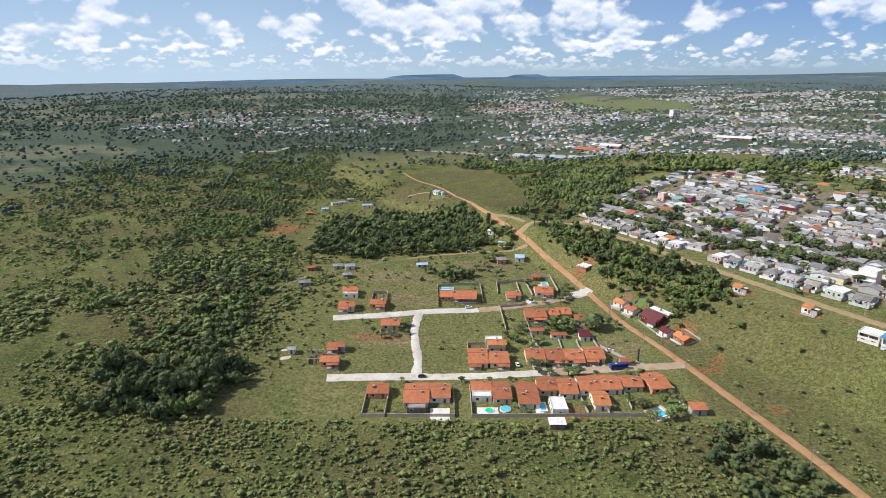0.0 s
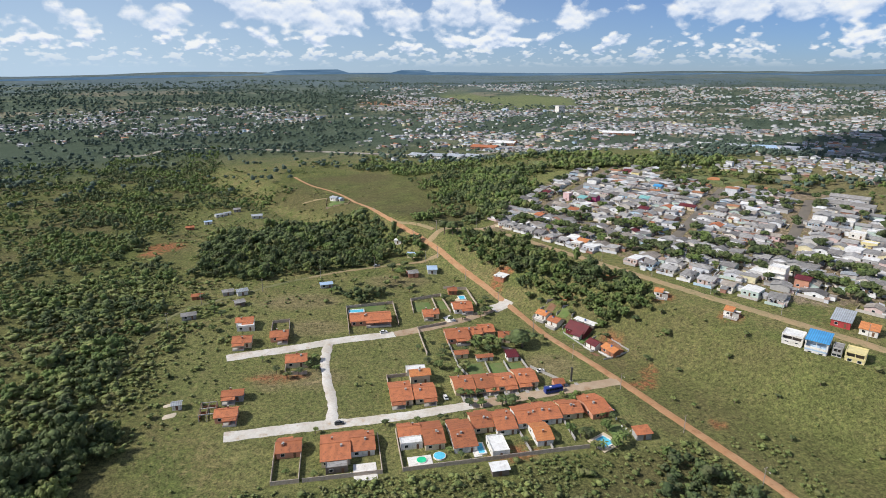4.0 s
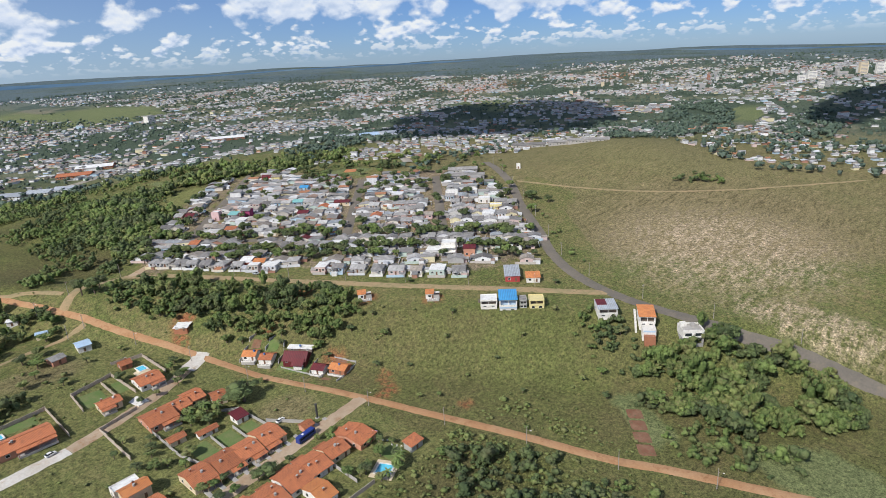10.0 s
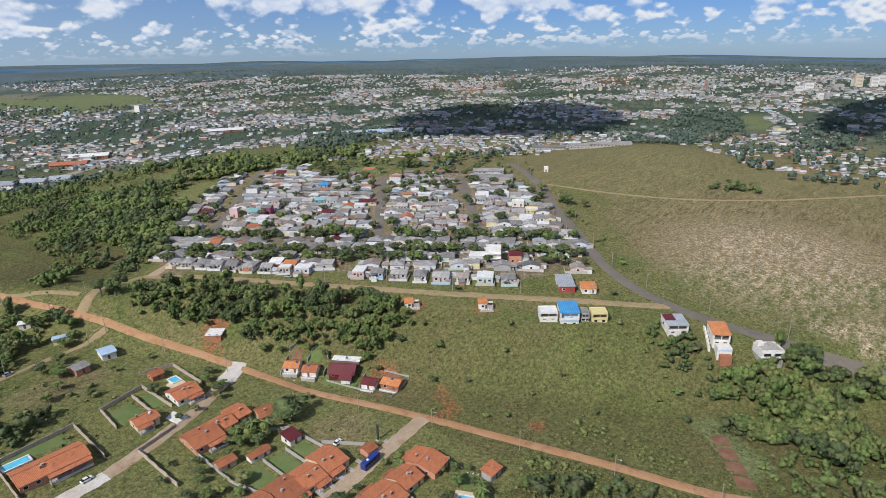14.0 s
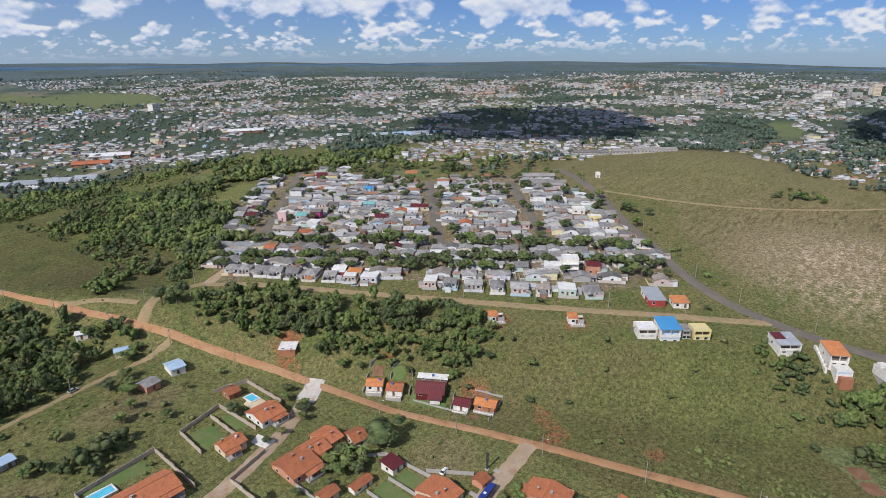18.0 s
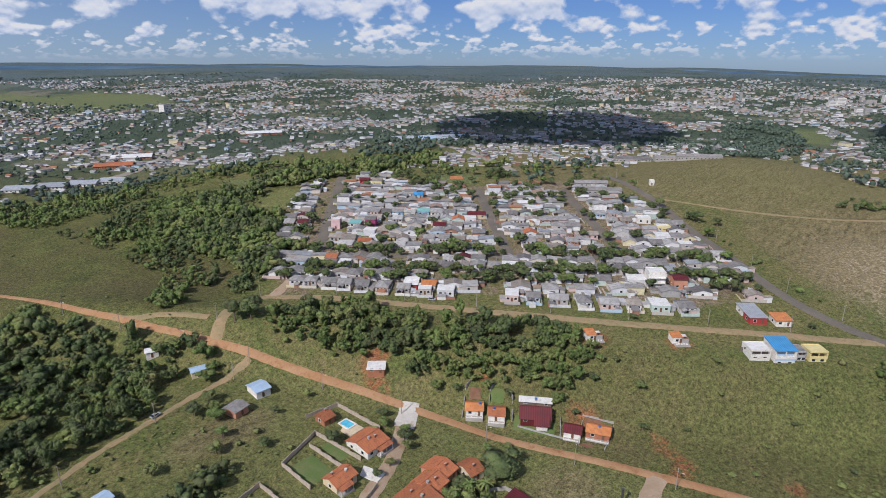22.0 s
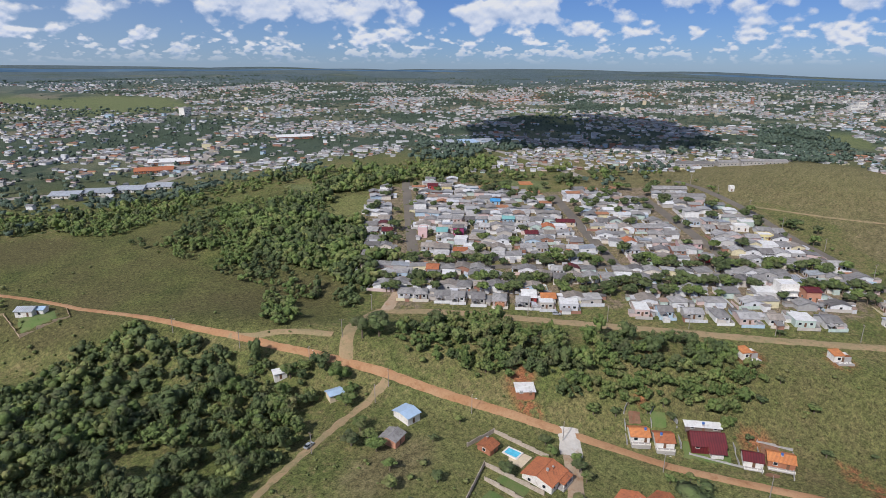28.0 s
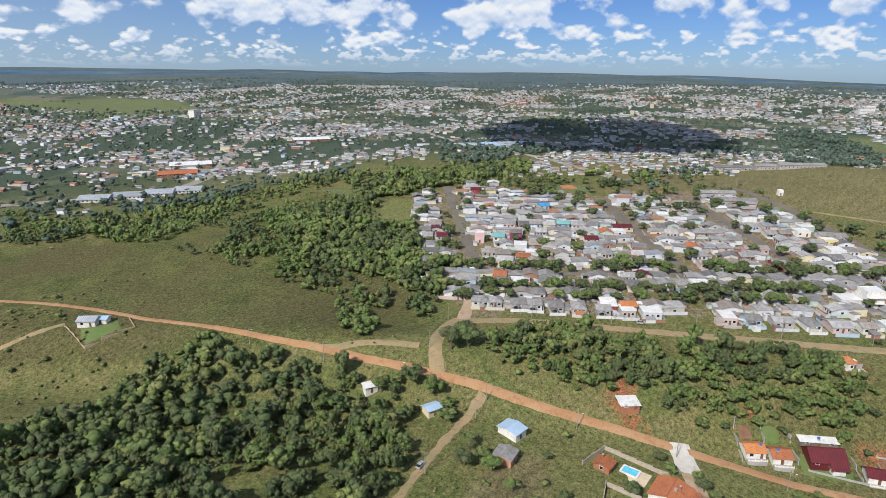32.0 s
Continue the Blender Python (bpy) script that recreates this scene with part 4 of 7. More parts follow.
def garden_wall(points, label, mat="darkwall", h=1.8, thick=0.25):
    """A wall of straight panels between posts along the points."""
    t = thing("garden_wall", *points[0], 0, label, "wall")
    ox, oy, oz = t.matrix_basis.translation
    for (x0, y0), (x1, y1) in zip(points, points[1:]):
        length = math.hypot(x1 - x0, y1 - y0)
        n = max(1, round(length / 6))
        a = math.degrees(math.atan2(y1 - y0, x1 - x0))
        for k in range(n):
            x, y = x0 + (x1 - x0) * (k + 0.5) / n, y0 + (y1 - y0) * (k + 0.5) / n
            box("panel", length / n - 0.22, thick, h + 1.0, M[mat], t, x - ox, y - oy, gz(x, y) - oz - 1.0, a)
            px, py = x0 + (x1 - x0) * k / n, y0 + (y1 - y0) * k / n
            box("post", 0.34, 0.34, h + 1.15, M[mat], t, px - ox, py - oy, gz(px, py) - oz - 1.0, a)
    return t


def slab(name, x, y, w, d, mat, label, category, lift=0.3, rz=0, kind="structure", thick=1.2):
    ob = box(name, w, d, thick, M[mat], None, x, y, gz(x, y) + lift - thick, rz, bevel=0.03)
    return tagged(ob, label, category, kind=kind)


def drape(name, x, y, w, d, mat, label, category, lift=0.14, rz=0):
    """A flat patch laid over the slope of the land, with a thin edge."""
    nx, ny = max(2, int(w / 1.4)), max(2, int(d / 1.4))
    c, s = math.cos(math.radians(rz)), math.sin(math.radians(rz))
    verts, faces = [], []
    for j in range(ny + 1):
        for i in range(nx + 1):
            u, v = (i / nx - 0.5) * w, (j / ny - 0.5) * d
            px, py = x + c * u - s * v, y + s * u + c * v
            edge = i in (0, nx) or j in (0, ny)
            verts.append((px, py, gz(px, py) + (-0.1 if edge else lift)))
    for j in range(ny):
        for i in range(nx):
            k = j * (nx + 1) + i
            faces.append((k, k + 1, k + nx + 2, k + nx + 1))
    return tagged(link_mesh(name, verts, faces, M[mat], smooth=True), label, category, kind="structure")


def pool(x, y, w, d, water="pool", rz=0, label="", round_=False):
    t = thing("swimming_pool", x, y, rz, label or "small garden swimming pool with bright blue water", "pool", z=gz(x, y) + 0.35)
    if round_:
        n = 20
        me = tube_data("rim", w / 2 + 0.3, w / 2 + 0.25, 0.6, M["white"], n)
        put("rim", me, t, 0, 0, -0.4)
        put("water", tube_data("water", w / 2, w / 2, 0.04, M[water], n), t, 0, 0, 0.2)
    else:
        for sx, sy, px, py in ((w + 1.2, 0.6, 0, d / 2 + 0.3), (w + 1.2, 0.6, 0, -d / 2 - 0.3), (0.6, d, w / 2 + 0.3, 0), (0.6, d, -w / 2 - 0.3, 0)):
            box("coping", sx, sy, 0.7, M["white"], t, px, py, -0.5)
        box("water", w, d, 0.5, M[water], t, 0, 0, -0.4)
    return t

# ================= the village =================
house(-57, 336.5, 8.6, 6, "small house with an orange tiled roof and white walls", rise=1.2, porch=-1)
house(-56, 331, 8.6, 3.8, "flat white-roofed link room between two tiled houses", roof="white_roof", style="flat", h=2.6, chimney=False)
house(-55.8, 316.5, 8.6, 8, "orange-tiled house with a porch at the street end", wall="cream", porch=-1)
house(-38.5, 321, 8.4, 7.6, "small orange-tiled house with a walled back yard", wall="salmon", tank="white", porch=-1)
house(8.5, 337, 21.5, 11, "long orange-tiled bungalow with a pool behind", wall="salmon", tank="grey", porch=-1)
house(-29.2, 297.6, 9.4, 8.4, "orange-tiled house with dark shrubs round it", wall="cream", tank="grey")
house(-54.5, 272, 8.4, 5, "orange-tiled rear house with grey walls", wall="grey", rise=1.2, porch=-1)
house(-55.3, 258.8, 8.4, 6.6, "orange-tiled front house facing the street", wall="salmon", rise=1.4, porch=-1)
house(-29.6, 236.2, 8.8, 8.2, "orange-tiled house with a long narrow walled yard", wall="salmon", tank="grey", ridge="x", porch=1)
house(-12.3, 232, 10.4, 16, "large orange-tiled house with a dark rear terrace", wall="cream", tank="grey", porch=1)
house(-2.2, 234, 8.8, 12, "orange-tiled house beside a white paved court", wall="white", tank="grey", porch=1)
house(16.6, 267.6, 9.2, 16, "orange-tiled house with a brick chimney", wall="cream", tank="grey", porch=-1)
house(26, 285, 9, 4.4, "low white outbuilding with a flat roof", roof="white_roof", style="flat", h=3, chimney=False)
house(27, 279, 9, 6, "two-storey house with an ochre tiled roof", roof="tile_pale", wall="cream", h=4.4, rise=1.2, tank="grey")
house(27, 266, 9, 12.4, "orange-tiled house joined to its neighbour", wall="cream", tank="grey", porch=-1)
house(42.5, 340.8, 8.6, 6.8, "small orange-tiled house in front of two walled lawns", wall="cream", tank="white", porch=-1)
house(62.3, 348.2, 10.4, 11, "orange-tiled house with a pool deck behind", wall="white", tank="grey", porch=-1)
house(61, 370, 5, 5.5, "small orange-tiled pool house", wall="brick", rise=1.0, h=2.4)
house(52.4, 316.2, 11.6, 12.4, "broad orange-tiled house with many roof planes", wall="salmon", tank="grey", porch=-1)
house(62, 318.6, 8, 9, "orange-tiled wing of a larger house", wall="salmon", tank="grey", porch=-1)
house(69.6, 320.8, 7.4, 10, "orange-tiled end of a large house", wall="salmon")
house(77.8, 313.6, 5.8, 8, "little orange-tiled house beside a big tree", wall="cream", rz=-12)
house(51, 298.4, 6.4, 4.2, "low orange-tiled garden shed", wall="cream", rise=0.8, h=2.3, chimney=False, rich=False, category="shed")
house(62, 294.4, 8, 3.2, "long low tiled barbecue shelter on a white wall", wall="white", rise=0.7, h=2.3, chimney=False, rich=False, category="shed")
house(75.8, 292.8, 5.2, 5.8, "small burgundy-roofed garden pavilion", roof="wine", wall="white", style="slope", rise=0.9, h=2.6, chimney=False, category="pavilion")
for x, y, w, d in ((45.4, 269.6, 9, 12.6), (55.6, 269.4, 9.4, 12.6), (64.6, 269, 9, 11.6), (75, 270.6, 9.4, 13)):
    house(x, y, w, d, "orange-tiled terraced house in a joined row", wall="cream", tank="grey", group="terrace by the street", over=0.35, porch=-1)
house(89, 263.6, 4.4, 4.4, "tiny orange-tiled kiosk near the bus", wall="salmon", rise=0.9, h=2.4, chimney=False, rich=False, category="kiosk")
house(16.4, 237.6, 8.4, 7.6, "orange-tiled house with a white-roofed rear", wall="cream", group="southern row", porch=1)
house(16.4, 231, 8.4, 4.4, "rear annex with a flat white roof", roof="white_roof", style="flat", h=2.6, chimney=False, group="southern row")
house(25.2, 234.2, 7.6, 14.6, "narrow orange-tiled house with a plunge pool", wall="cream", tank="grey", group="southern row")
house(36.4, 231.6, 8.6, 17.6, "deep orange-tiled house with a white rear porch", wall="white", tank="grey", group="southern row", porch=1)
house(46, 239.4, 8, 11, "orange-tiled house in the southern row", wall="cream", tank="grey", group="southern row", porch=1)
house(55, 237.4, 8, 13, "orange-tiled house with a small inner court", wall="white", tank="grey", group="southern row", porch=1)
house(65.2, 240, 9, 12.4, "orange-tiled house with white gable walls", wall="white", tank="grey", group="southern row", porch=1)
house(75, 240.6, 8.6, 12, "orange-tiled house with a concrete yard", wall="white", tank="grey", group="southern row", porch=1)
house(85.2, 241.6, 8.6, 9.6, "orange-tiled house near the road corner", wall="cream", tank="grey", group="southern row", porch=1)
house(96.4, 242, 9, 14, "orange-tiled corner house with a patio", wall="salmon", rz=8, tank="grey", group="southern row", porch=1)
house(67.4, 227, 6.4, 11.4, "pale orange-tiled rear house with white sides", roof="tile_pale", wall="white", group="southern row")
house(48.6, 222.6, 6.6, 10.4, "white flat-roofed rear house beside a pool", roof="white_roof", style="flat", chimney=False, group="southern row")
house(45.6, 209.4, 6, 4, "dark hut with a white sheet roof", roof="white_roof", wall="darkwall", style="slope", rise=0.3, h=2.6, chimney=False, rich=False, category="hut")
house(107.4, 220.6, 6.2, 4.2, "grey hut with an orange tiled roof", wall="grey", style="slope", rise=0.7, chimney=False, rich=False, category="hut")
house(-12, 222, 8, 4.4, "dark-roofed rear terrace behind an orange house", wall="darkwall", roof="fibre", style="flat", h=2.4, chimney=False, rich=False)
slab("pavement", -2, 218.6, 8.4, 9.6, "white", "white paved court behind a house", "court")
slab("pavement", 40.4, 223.4, 3, 8, "white", "white poolside paving", "paving")
pool(42.2, 224, 2.4, 6)
pool(26, 222.4, 4.4, 4.4, label="round above-ground pool with pale blue water", round_=True)
slab("pavement", 18.4, 221.2, 9, 5.4, "white", "white pool terrace", "terrace")
pool(19, 221.2, 3.6, 4, "pool_green", label="small pool under a bright green cover", round_=True)
pool(91, 219.6, 5, 5.5, rz=25, label="kidney-sized garden pool among palms")
slab("pavement", 91, 219.6, 10, 9, "cream", "tan paving round a garden pool", "paving", lift=0.2, rz=25)
pool(1.4, 348, 8, 3.6, label="long blue pool behind the long bungalow")
slab("pavement", 64.6, 360.6, 7, 9, "cream", "pale tiled pool deck", "paving", lift=0.28)
pool(65.6, 362.6, 3.4, 5)

# unfinished concrete frame beside the western house
shell = thing("house_shell", -63, 262, 2, "unfinished roofless house of raw brick and concrete beams", "building site")
for px in (-3, 0, 3):
    for py in (-4.6, 0, 4.6):
        box("column", 0.3, 0.3, 4.6, M["concrete"], shell, px, py, -2)
for py in (-4.6, 0, 4.6):
    box("beam", 6.3, 0.3, 0.3, M["concrete"], shell, 0, py, 2.6)
for px in (-3, 0, 3):
    box("beam", 0.3, 8.9, 0.28, M["wood"], shell, px, 0, 2.62)
for px, py, sx, sy in ((-3, -2.3, 0.18, 4.2), (3, 2.3, 0.18, 4.2), (0, 4.6, 5.6, 0.18), (-1.5, 0, 2.6, 0.18)):
    box("brick_wall", sx, sy, 3.4, M["brick"], shell, px, py, -2)

drape("sand_heap", -78, 262, 6, 3.4, "pale_sand", "pale builder's sand spread beside the building site", "sand", lift=0.5, rz=20)
drape("sand_heap", -80, 269, 4, 3, "pale_sand", "small pale heap of sand beside a hut", "sand", lift=0.6, rz=-10)

G = "low limewashed garden wall round a back yard"
for pts in ([(-43, 324), (-43, 337), (-34.5, 338), (-34, 324)], [(-3.5, 323.5), (-4, 352), (23, 357), (23.5, 331)], [(-35, 240), (-35, 217.5), (-25.4, 217.3), (-25, 240)], [(-24, 217.2), (4, 216.8), (4.2, 240)],
            [(11.5, 241), (11.5, 216.5), (31, 216.6)], [(31, 216.6), (53, 216.8), (84, 217.2)], [(12, 276), (12, 282), (21.5, 283)], [(34, 300), (33, 326), (50, 331)], [(33.5, 345), (34, 360), (53, 366), (55, 344)],
            [(47.5, 345), (47, 362)], [(57, 376), (71, 374), (72.5, 352)], [(-34.5, 302), (-34, 288), (-24, 288)]):
    garden_wall(pts, G, "pale_wall", 1.7)
for pts in ([(61, 276), (61.5, 291)], [(70.5, 277), (70.8, 290)], [(80.4, 279), (79.5, 300), (74, 305)], [(82, 282), (91, 268)], [(47, 310), (47.5, 290), (50.5, 277)], [(81, 246), (80, 222)], [(69.5, 233), (69.4, 218)], [(60, 233), (60.6, 218)]):
    garden_wall(pts, "pale plastered wall between two gardens", "concrete", 1.5, 0.2)
for x, y, w, d in ((66, 284, 8.5, 13), (75.5, 283, 7.6, 12), (55.5, 285, 9, 14), (40, 352, 11, 13), (52, 354, 6, 12), (8, 352, 22, 7), (100, 226, 9, 9), (64, 255, 4, 1)):
    drape("lawn", x, y, w, d, "lawn", "short green garden lawn", "lawn")
for k in range(12):
    slab("driveway", 44 + k * 4.9, 260.6 if k < 8 else 261.4, 1.6, 5.4, "concrete", "narrow concrete drive between strips of lawn", "driveway", lift=0.3, thick=0.8)
slab("driveway", 52.5, 337, 5, 9, "white", "white concrete drive beside a house", "driveway", lift=0.36, rz=12)

# ================= along the main road =================
def cottage(x, y, w, d, rz, label, roof, wall="white", tank="tank_blue"):
    """A cottage with a wide roof plane to the road, a fronting porch and a low fence."""
    t = house(x, y, w, d, label, rz=rz, wall=wall, roof=roof, rise=1.5, h=2.6, over=0.45, chimney=False, tank=tank, rich=False)
    box("porch_floor", w, 1.8, 1.6, M["concrete"], t, 0, -d / 2 - 0.92, -1.5)
    for k in range(4):
        box("fence_post", 0.22, 0.22, 0.9, M["white"], t, (k / 3 - 0.5) * (w - 0.3), -d / 2 - 1.7, 0.1)
    box("fence_rail", w, 0.1, 0.5, M["white"], t, 0, -d / 2 - 1.7, 0.12)
    return t


cottage(107.4, 333.2, 6.8, 6.6, -55, "cottage with an orange roof and white walls", "tile_pale")
cottage(111.6, 325.2, 6.6, 7, -58, "cottage with a dull orange roof and white porch", "tile")
barn = house(120.2, 312.4, 11.6, 8.4, "barn-like house under a steep wine-red roof", rz=-59, wall="wine", roof="wine", rise=2.9, h=2.3, chimney=False, over=0.6, rich=False)
put("wing_roof", slope_roof(5.6, 3.2, 2.0, 0.3, M["wine"]), barn, 2.6, -5.5, 1.15)
box("porch_wall", 4.2, 2.2, 2.6, M["white"], barn, 2.6, -5.3, -1.5)
house(124.9, 315.2, 12.6, 3.0, "long dark lean-to with a white sheet roof", rz=-60, wall="darkwall", roof="white_roof", style="slope", rise=0.3, h=1.9, chimney=False, tank="tank_blue", rich=False)
cottage(122.2, 296.8, 6.4, 6, -69, "small white house with a wine-red roof", "wine", tank=None)
cottage(128.0, 288.8, 8.6, 6.6, -72, "low house with a broad pale orange roof", "tile_pale", "brick")
house(94, 375, 7, 6, "white-roofed brick hut cut into the red slope", rz=-50, wall="brick", roof="white_roof", style="slope", rise=0.4, h=1.7, chimney=False)
house(54, 401.8, 6, 8, "white cabin with a pale blue sheet roof", rz=-6, wall="white", roof="pale_blue", rise=0.8, h=3.0, chimney=False, rich=False)
house(40, 396, 6.2, 6.4, "small brick cabin with a grey sheet roof", rz=10, wall="salmon", roof="fibre", rise=0.9, h=2.7, chimney=False, rich=False)
house(44.6, 430.8, 5.6, 4.6, "brick hut with a pale blue roof under trees", rz=-20, wall="cream", roof="pale_blue", rise=0.6, h=2.6, chimney=False, rich=False)
for pts in ([(101.5, 335), (112, 341), (118.5, 342)], [(110, 328.5), (118.5, 333), (123, 333)], [(113.4, 319), (120, 323), (126, 329)], [(112.6, 315.6), (117.4, 298)], [(118, 300), (128, 305)], [(118, 292.4), (132, 297.4), (136, 286)], [(121, 283), (136, 286)]):
    garden_wall(pts, "low pale wall along a roadside garden", "grey", 0.8)
drape("lawn", 116.4, 310.6, 18, 9, "lawn", "bright green front lawn", "lawn", rz=-68)
drape("lawn", 118.6, 329.6, 7, 7, "lawn", "small lawn behind a cottage", "lawn", rz=-58)
drape("soil_bed", 113.4, 337.2, 6, 6, "redsoil", "bare soil yard behind a cottage", "soil bed", rz=-58)
drape("soil_bed", 131.4, 292.6, 8, 8, "redsoil", "bare soil yard behind a low house", "soil bed", rz=-70)
drape("soil_bed", 119.4, 289.4, 6, 4, "redsoil", "bare soil front yard", "soil bed", rz=-70)

# ================= houses on the terrace =================


def slope_house(x, y, w, d, label, wall, roof, style="slope", rise=0.7, h=3.0, rz=-52, front=2.4, lower=2.8, over=0.3, dark="darkwall", raise_=1.2):
    """A house on the scarp: an open front storey under the roof and a lower storey down the slope."""
    t = thing("house", x, y, rz, label, "house", z=gz(x, y) + raise_)
    back = d - front
    put("wall", wall_body(w, round(back, 2), h, rise * back / d, M[wall], "slope" if style == "slope" else "flat", 5), t, 0, front / 2)
    if style == "slope":
        r = put("roof", slope_roof(w, d, rise, over, M[roof]), t, 0, 0, h - rise * front / d)
    else:
        r = box("roof", w - 0.4, d - 0.4, 0.12, M[roof], t, 0, 0, h + 0.004)
        for sx, sy, px, py in ((w, 0.2, 0, d / 2 - 0.1), (w, 0.2, 0, 0.1 - d / 2), (0.2, d - 0.4, w / 2 - 0.1, 0), (0.2, d - 0.4, 0.1 - w / 2, 0)):
            box("parapet", sx, sy, 0.5, M[wall], t, px, py, h)
    loggia(t, w, front, 0.3, h - 0.45 - (rise * front / d if style == "slope" else -0.1), -d / 2, wall, dark)
    base = box("lower_storey", w - 0.3, d - 0.4, lower + 3, M[wall], t, 0, 0.1, -lower - 3 + 0.04)
    for k in (-1, 1):
        window(base, k * w * 0.24, 0.2 - d / 2, 3.9, 0, 1.5, 1.1)
    for k in (-1, 1):
        window(t, k * w / 2, 1.0, 1.0, 90 * k, 1.1)
    return t


def shell_cottage(x, y, rz, label, wall):
    """A half-finished cottage: one roofed room, one open walled room and a rubble terrace."""
    t = thing("house", x, y, rz, label, "house")
    put("wall", wall_body(4.2, 4.6, 2.9, 0.7, M[wall], "slope", 4), t, -1.6, 0.6)
    put("roof", slope_roof(4.2, 4.6, 0.7, 0.35, M["tile_pale"]), t, -1.6, 0.6, 2.9)
    for sx, sy, px, py in ((3.0, 0.2, 2.1, 2.7), (3.0, 0.2, 2.1, -1.6), (0.2, 4.1, 3.5, 0.55)):
        box("raw_wall", sx, sy, 6.2, M["brick" if px > 3 else "concrete"], t, px, py, -4)
    box("slab", 3.0, 2.0, 0.2, M["white"], t, 2.1, 1.6, 2.2)
    box("terrace", 6.6, 2.6, 4.6, M["concrete"], t, 0.2, -3.1, -4.4)
    for k in range(5):
        box("rubble_block", 0.7, 0.5, 0.5, M["white"], t, -2.2 + 1.1 * k, -3.3 + 0.4 * (k % 2), 0.2, 23 * k)
    window(t, -1.6, -1.7, 1.0, 0)
    box("door", 0.95, 0.08, 2.05, M["door"], t, 0.0, -1.75, 0.2)
    return t


shell_cottage(166, 310.4, -40, "small white shell house with half an orange roof", "white")
shell_cottage(187, 279.6, -50, "half-built white and brick house with an orange roof", "white")
flat = slope_house(198.2, 250.8, 8.6, 8.2, "flat white terrace house with parapet and columns", "white", "white_roof", "flat", h=2.9, lower=1.4)
blue = slope_house(204.2, 243, 9.0, 10.4, "white hillside house with a bright blue sheet roof", "white", "blue_roof", rise=1.5, h=4.3, lower=3.4, dark="pale_blue")
box("blue_band", 8.6, 0.1, 0.7, M["pale_blue"], blue, 0, -5.16, -0.7)
box("skylight_strip", 0.5, 4.4, 0.06, M["white_roof"], blue, 2.6, 0.6, 4.34).rotation_euler.x = math.atan(1.5 / 9.6)
slope_house(209.0, 236.9, 3.8, 6.8, "narrow grey unfinished house with a dark opening", "grey", "fibre", "flat", h=2.6, lower=2)
slope_house(213.0, 231.4, 7.6, 7.4, "flat-roofed house with pale yellow paint", "yellow", "yellow", "flat", h=3.0, lower=2.2)
garden_wall([(197, 256.4), (206, 247.8)], "dark boundary wall along the dirt road", "darkwall", 2.0)
house(230.8, 258.4, 8, 7, "red house with a pale sheet roof", rz=-52, wall="red", roof="zinc", style="slope", rise=0.5, h=3.2, chimney=False)
house(237.0, 263.2, 8, 6.6, "white house with a red band and pale roof", rz=-52, wall="white", roof="zinc", style="slope", rise=0.5, h=3.2, chimney=False)
house(236.8, 248.6, 7.4, 7, "white house with an orange roof by the road", rz=-52, wall="white", roof="tile_pale", style="slope", rise=0.9, h=2.8, chimney=False)
duo = slope_house(227, 199.6, 9.4, 10.4, "white house with half a red and half a pale roof", "white", "zinc", rise=0.9, h=3.5, lower=1.6, front=3.0)
put("red_roof", slope_roof(4.3, 5.4, 0.5, 0.3, M["wine"]), duo, -2.15, 2.1, 3.78)
long = slope_house(232.6, 181.4, 7.4, 11, "long hillside house with an orange roof", "white", "tile_pale", rise=1.3, h=4.0, rz=-60, lower=1.8)
box("terrace_block", 6.2, 5.4, 8.4, M["white"], long, 0.4, -7.8, -9.0)
box("blue_strip", 5.4, 0.1, 0.8, M["pale_blue"], long, 0.4, -10.56, -2.0)
box("brick_base", 5.0, 2.4, 7.0, M["brick"], long, 0.6, -11.7, -10.2)
for k in range(6):
    box("stair_wall", 0.9, 2.4, 6.0, M["white"], long, -4.6 - 0.12 * k, 6 - 2.35 * k, -4.0 - 0.75 * k)
# two-storey concrete house, the lower storey open
fr = thing("house", 235.6, 161, -52, "grey two-storey house with a dark open ground floor", "house", z=gz(235.6, 161) - 1.6)
loggia(fr, 9.6, 8.4, 0.3, 3.6, -4.2, "grey", "darkwall", 4)
box("footing", 9.4, 8.2, 4.0, M["concrete"], fr, 0, 0, -3.97)
put("upper_wall", wall_body(9.6, 8.4, 3.2, 0, M["white"], "flat", 0), fr, 0, 0, 3.9)
for k in (-1, 1):
    window(fr, k * 2.3, -4.2, 4.9, 0, 3.0, 1.4)
box("ledge", 10, 0.5, 0.16, M["white"], fr, 0, -4.4, 4.3)
box("roof_deck", 9.2, 8.0, 0.12, M["concrete"], fr, 0, 0, 7.104)
for sx, sy, px, py in ((9.6, 0.25, 0, 4.07), (9.6, 0.25, 0, -4.07), (0.25, 7.9, 4.67, 0), (0.25, 7.9, -4.67, 0)):
    box("parapet", sx, sy, 0.8, M["white"], fr, px, py, 7.1)
box("roof_hut", 2.6, 2.4, 1.7, M["white"], fr, -2.8, 2.4, 7.22)
box("roof_hut", 2.0, 3.0, 1.2, M["concrete"], fr, 1.6, 1.9, 7.22)

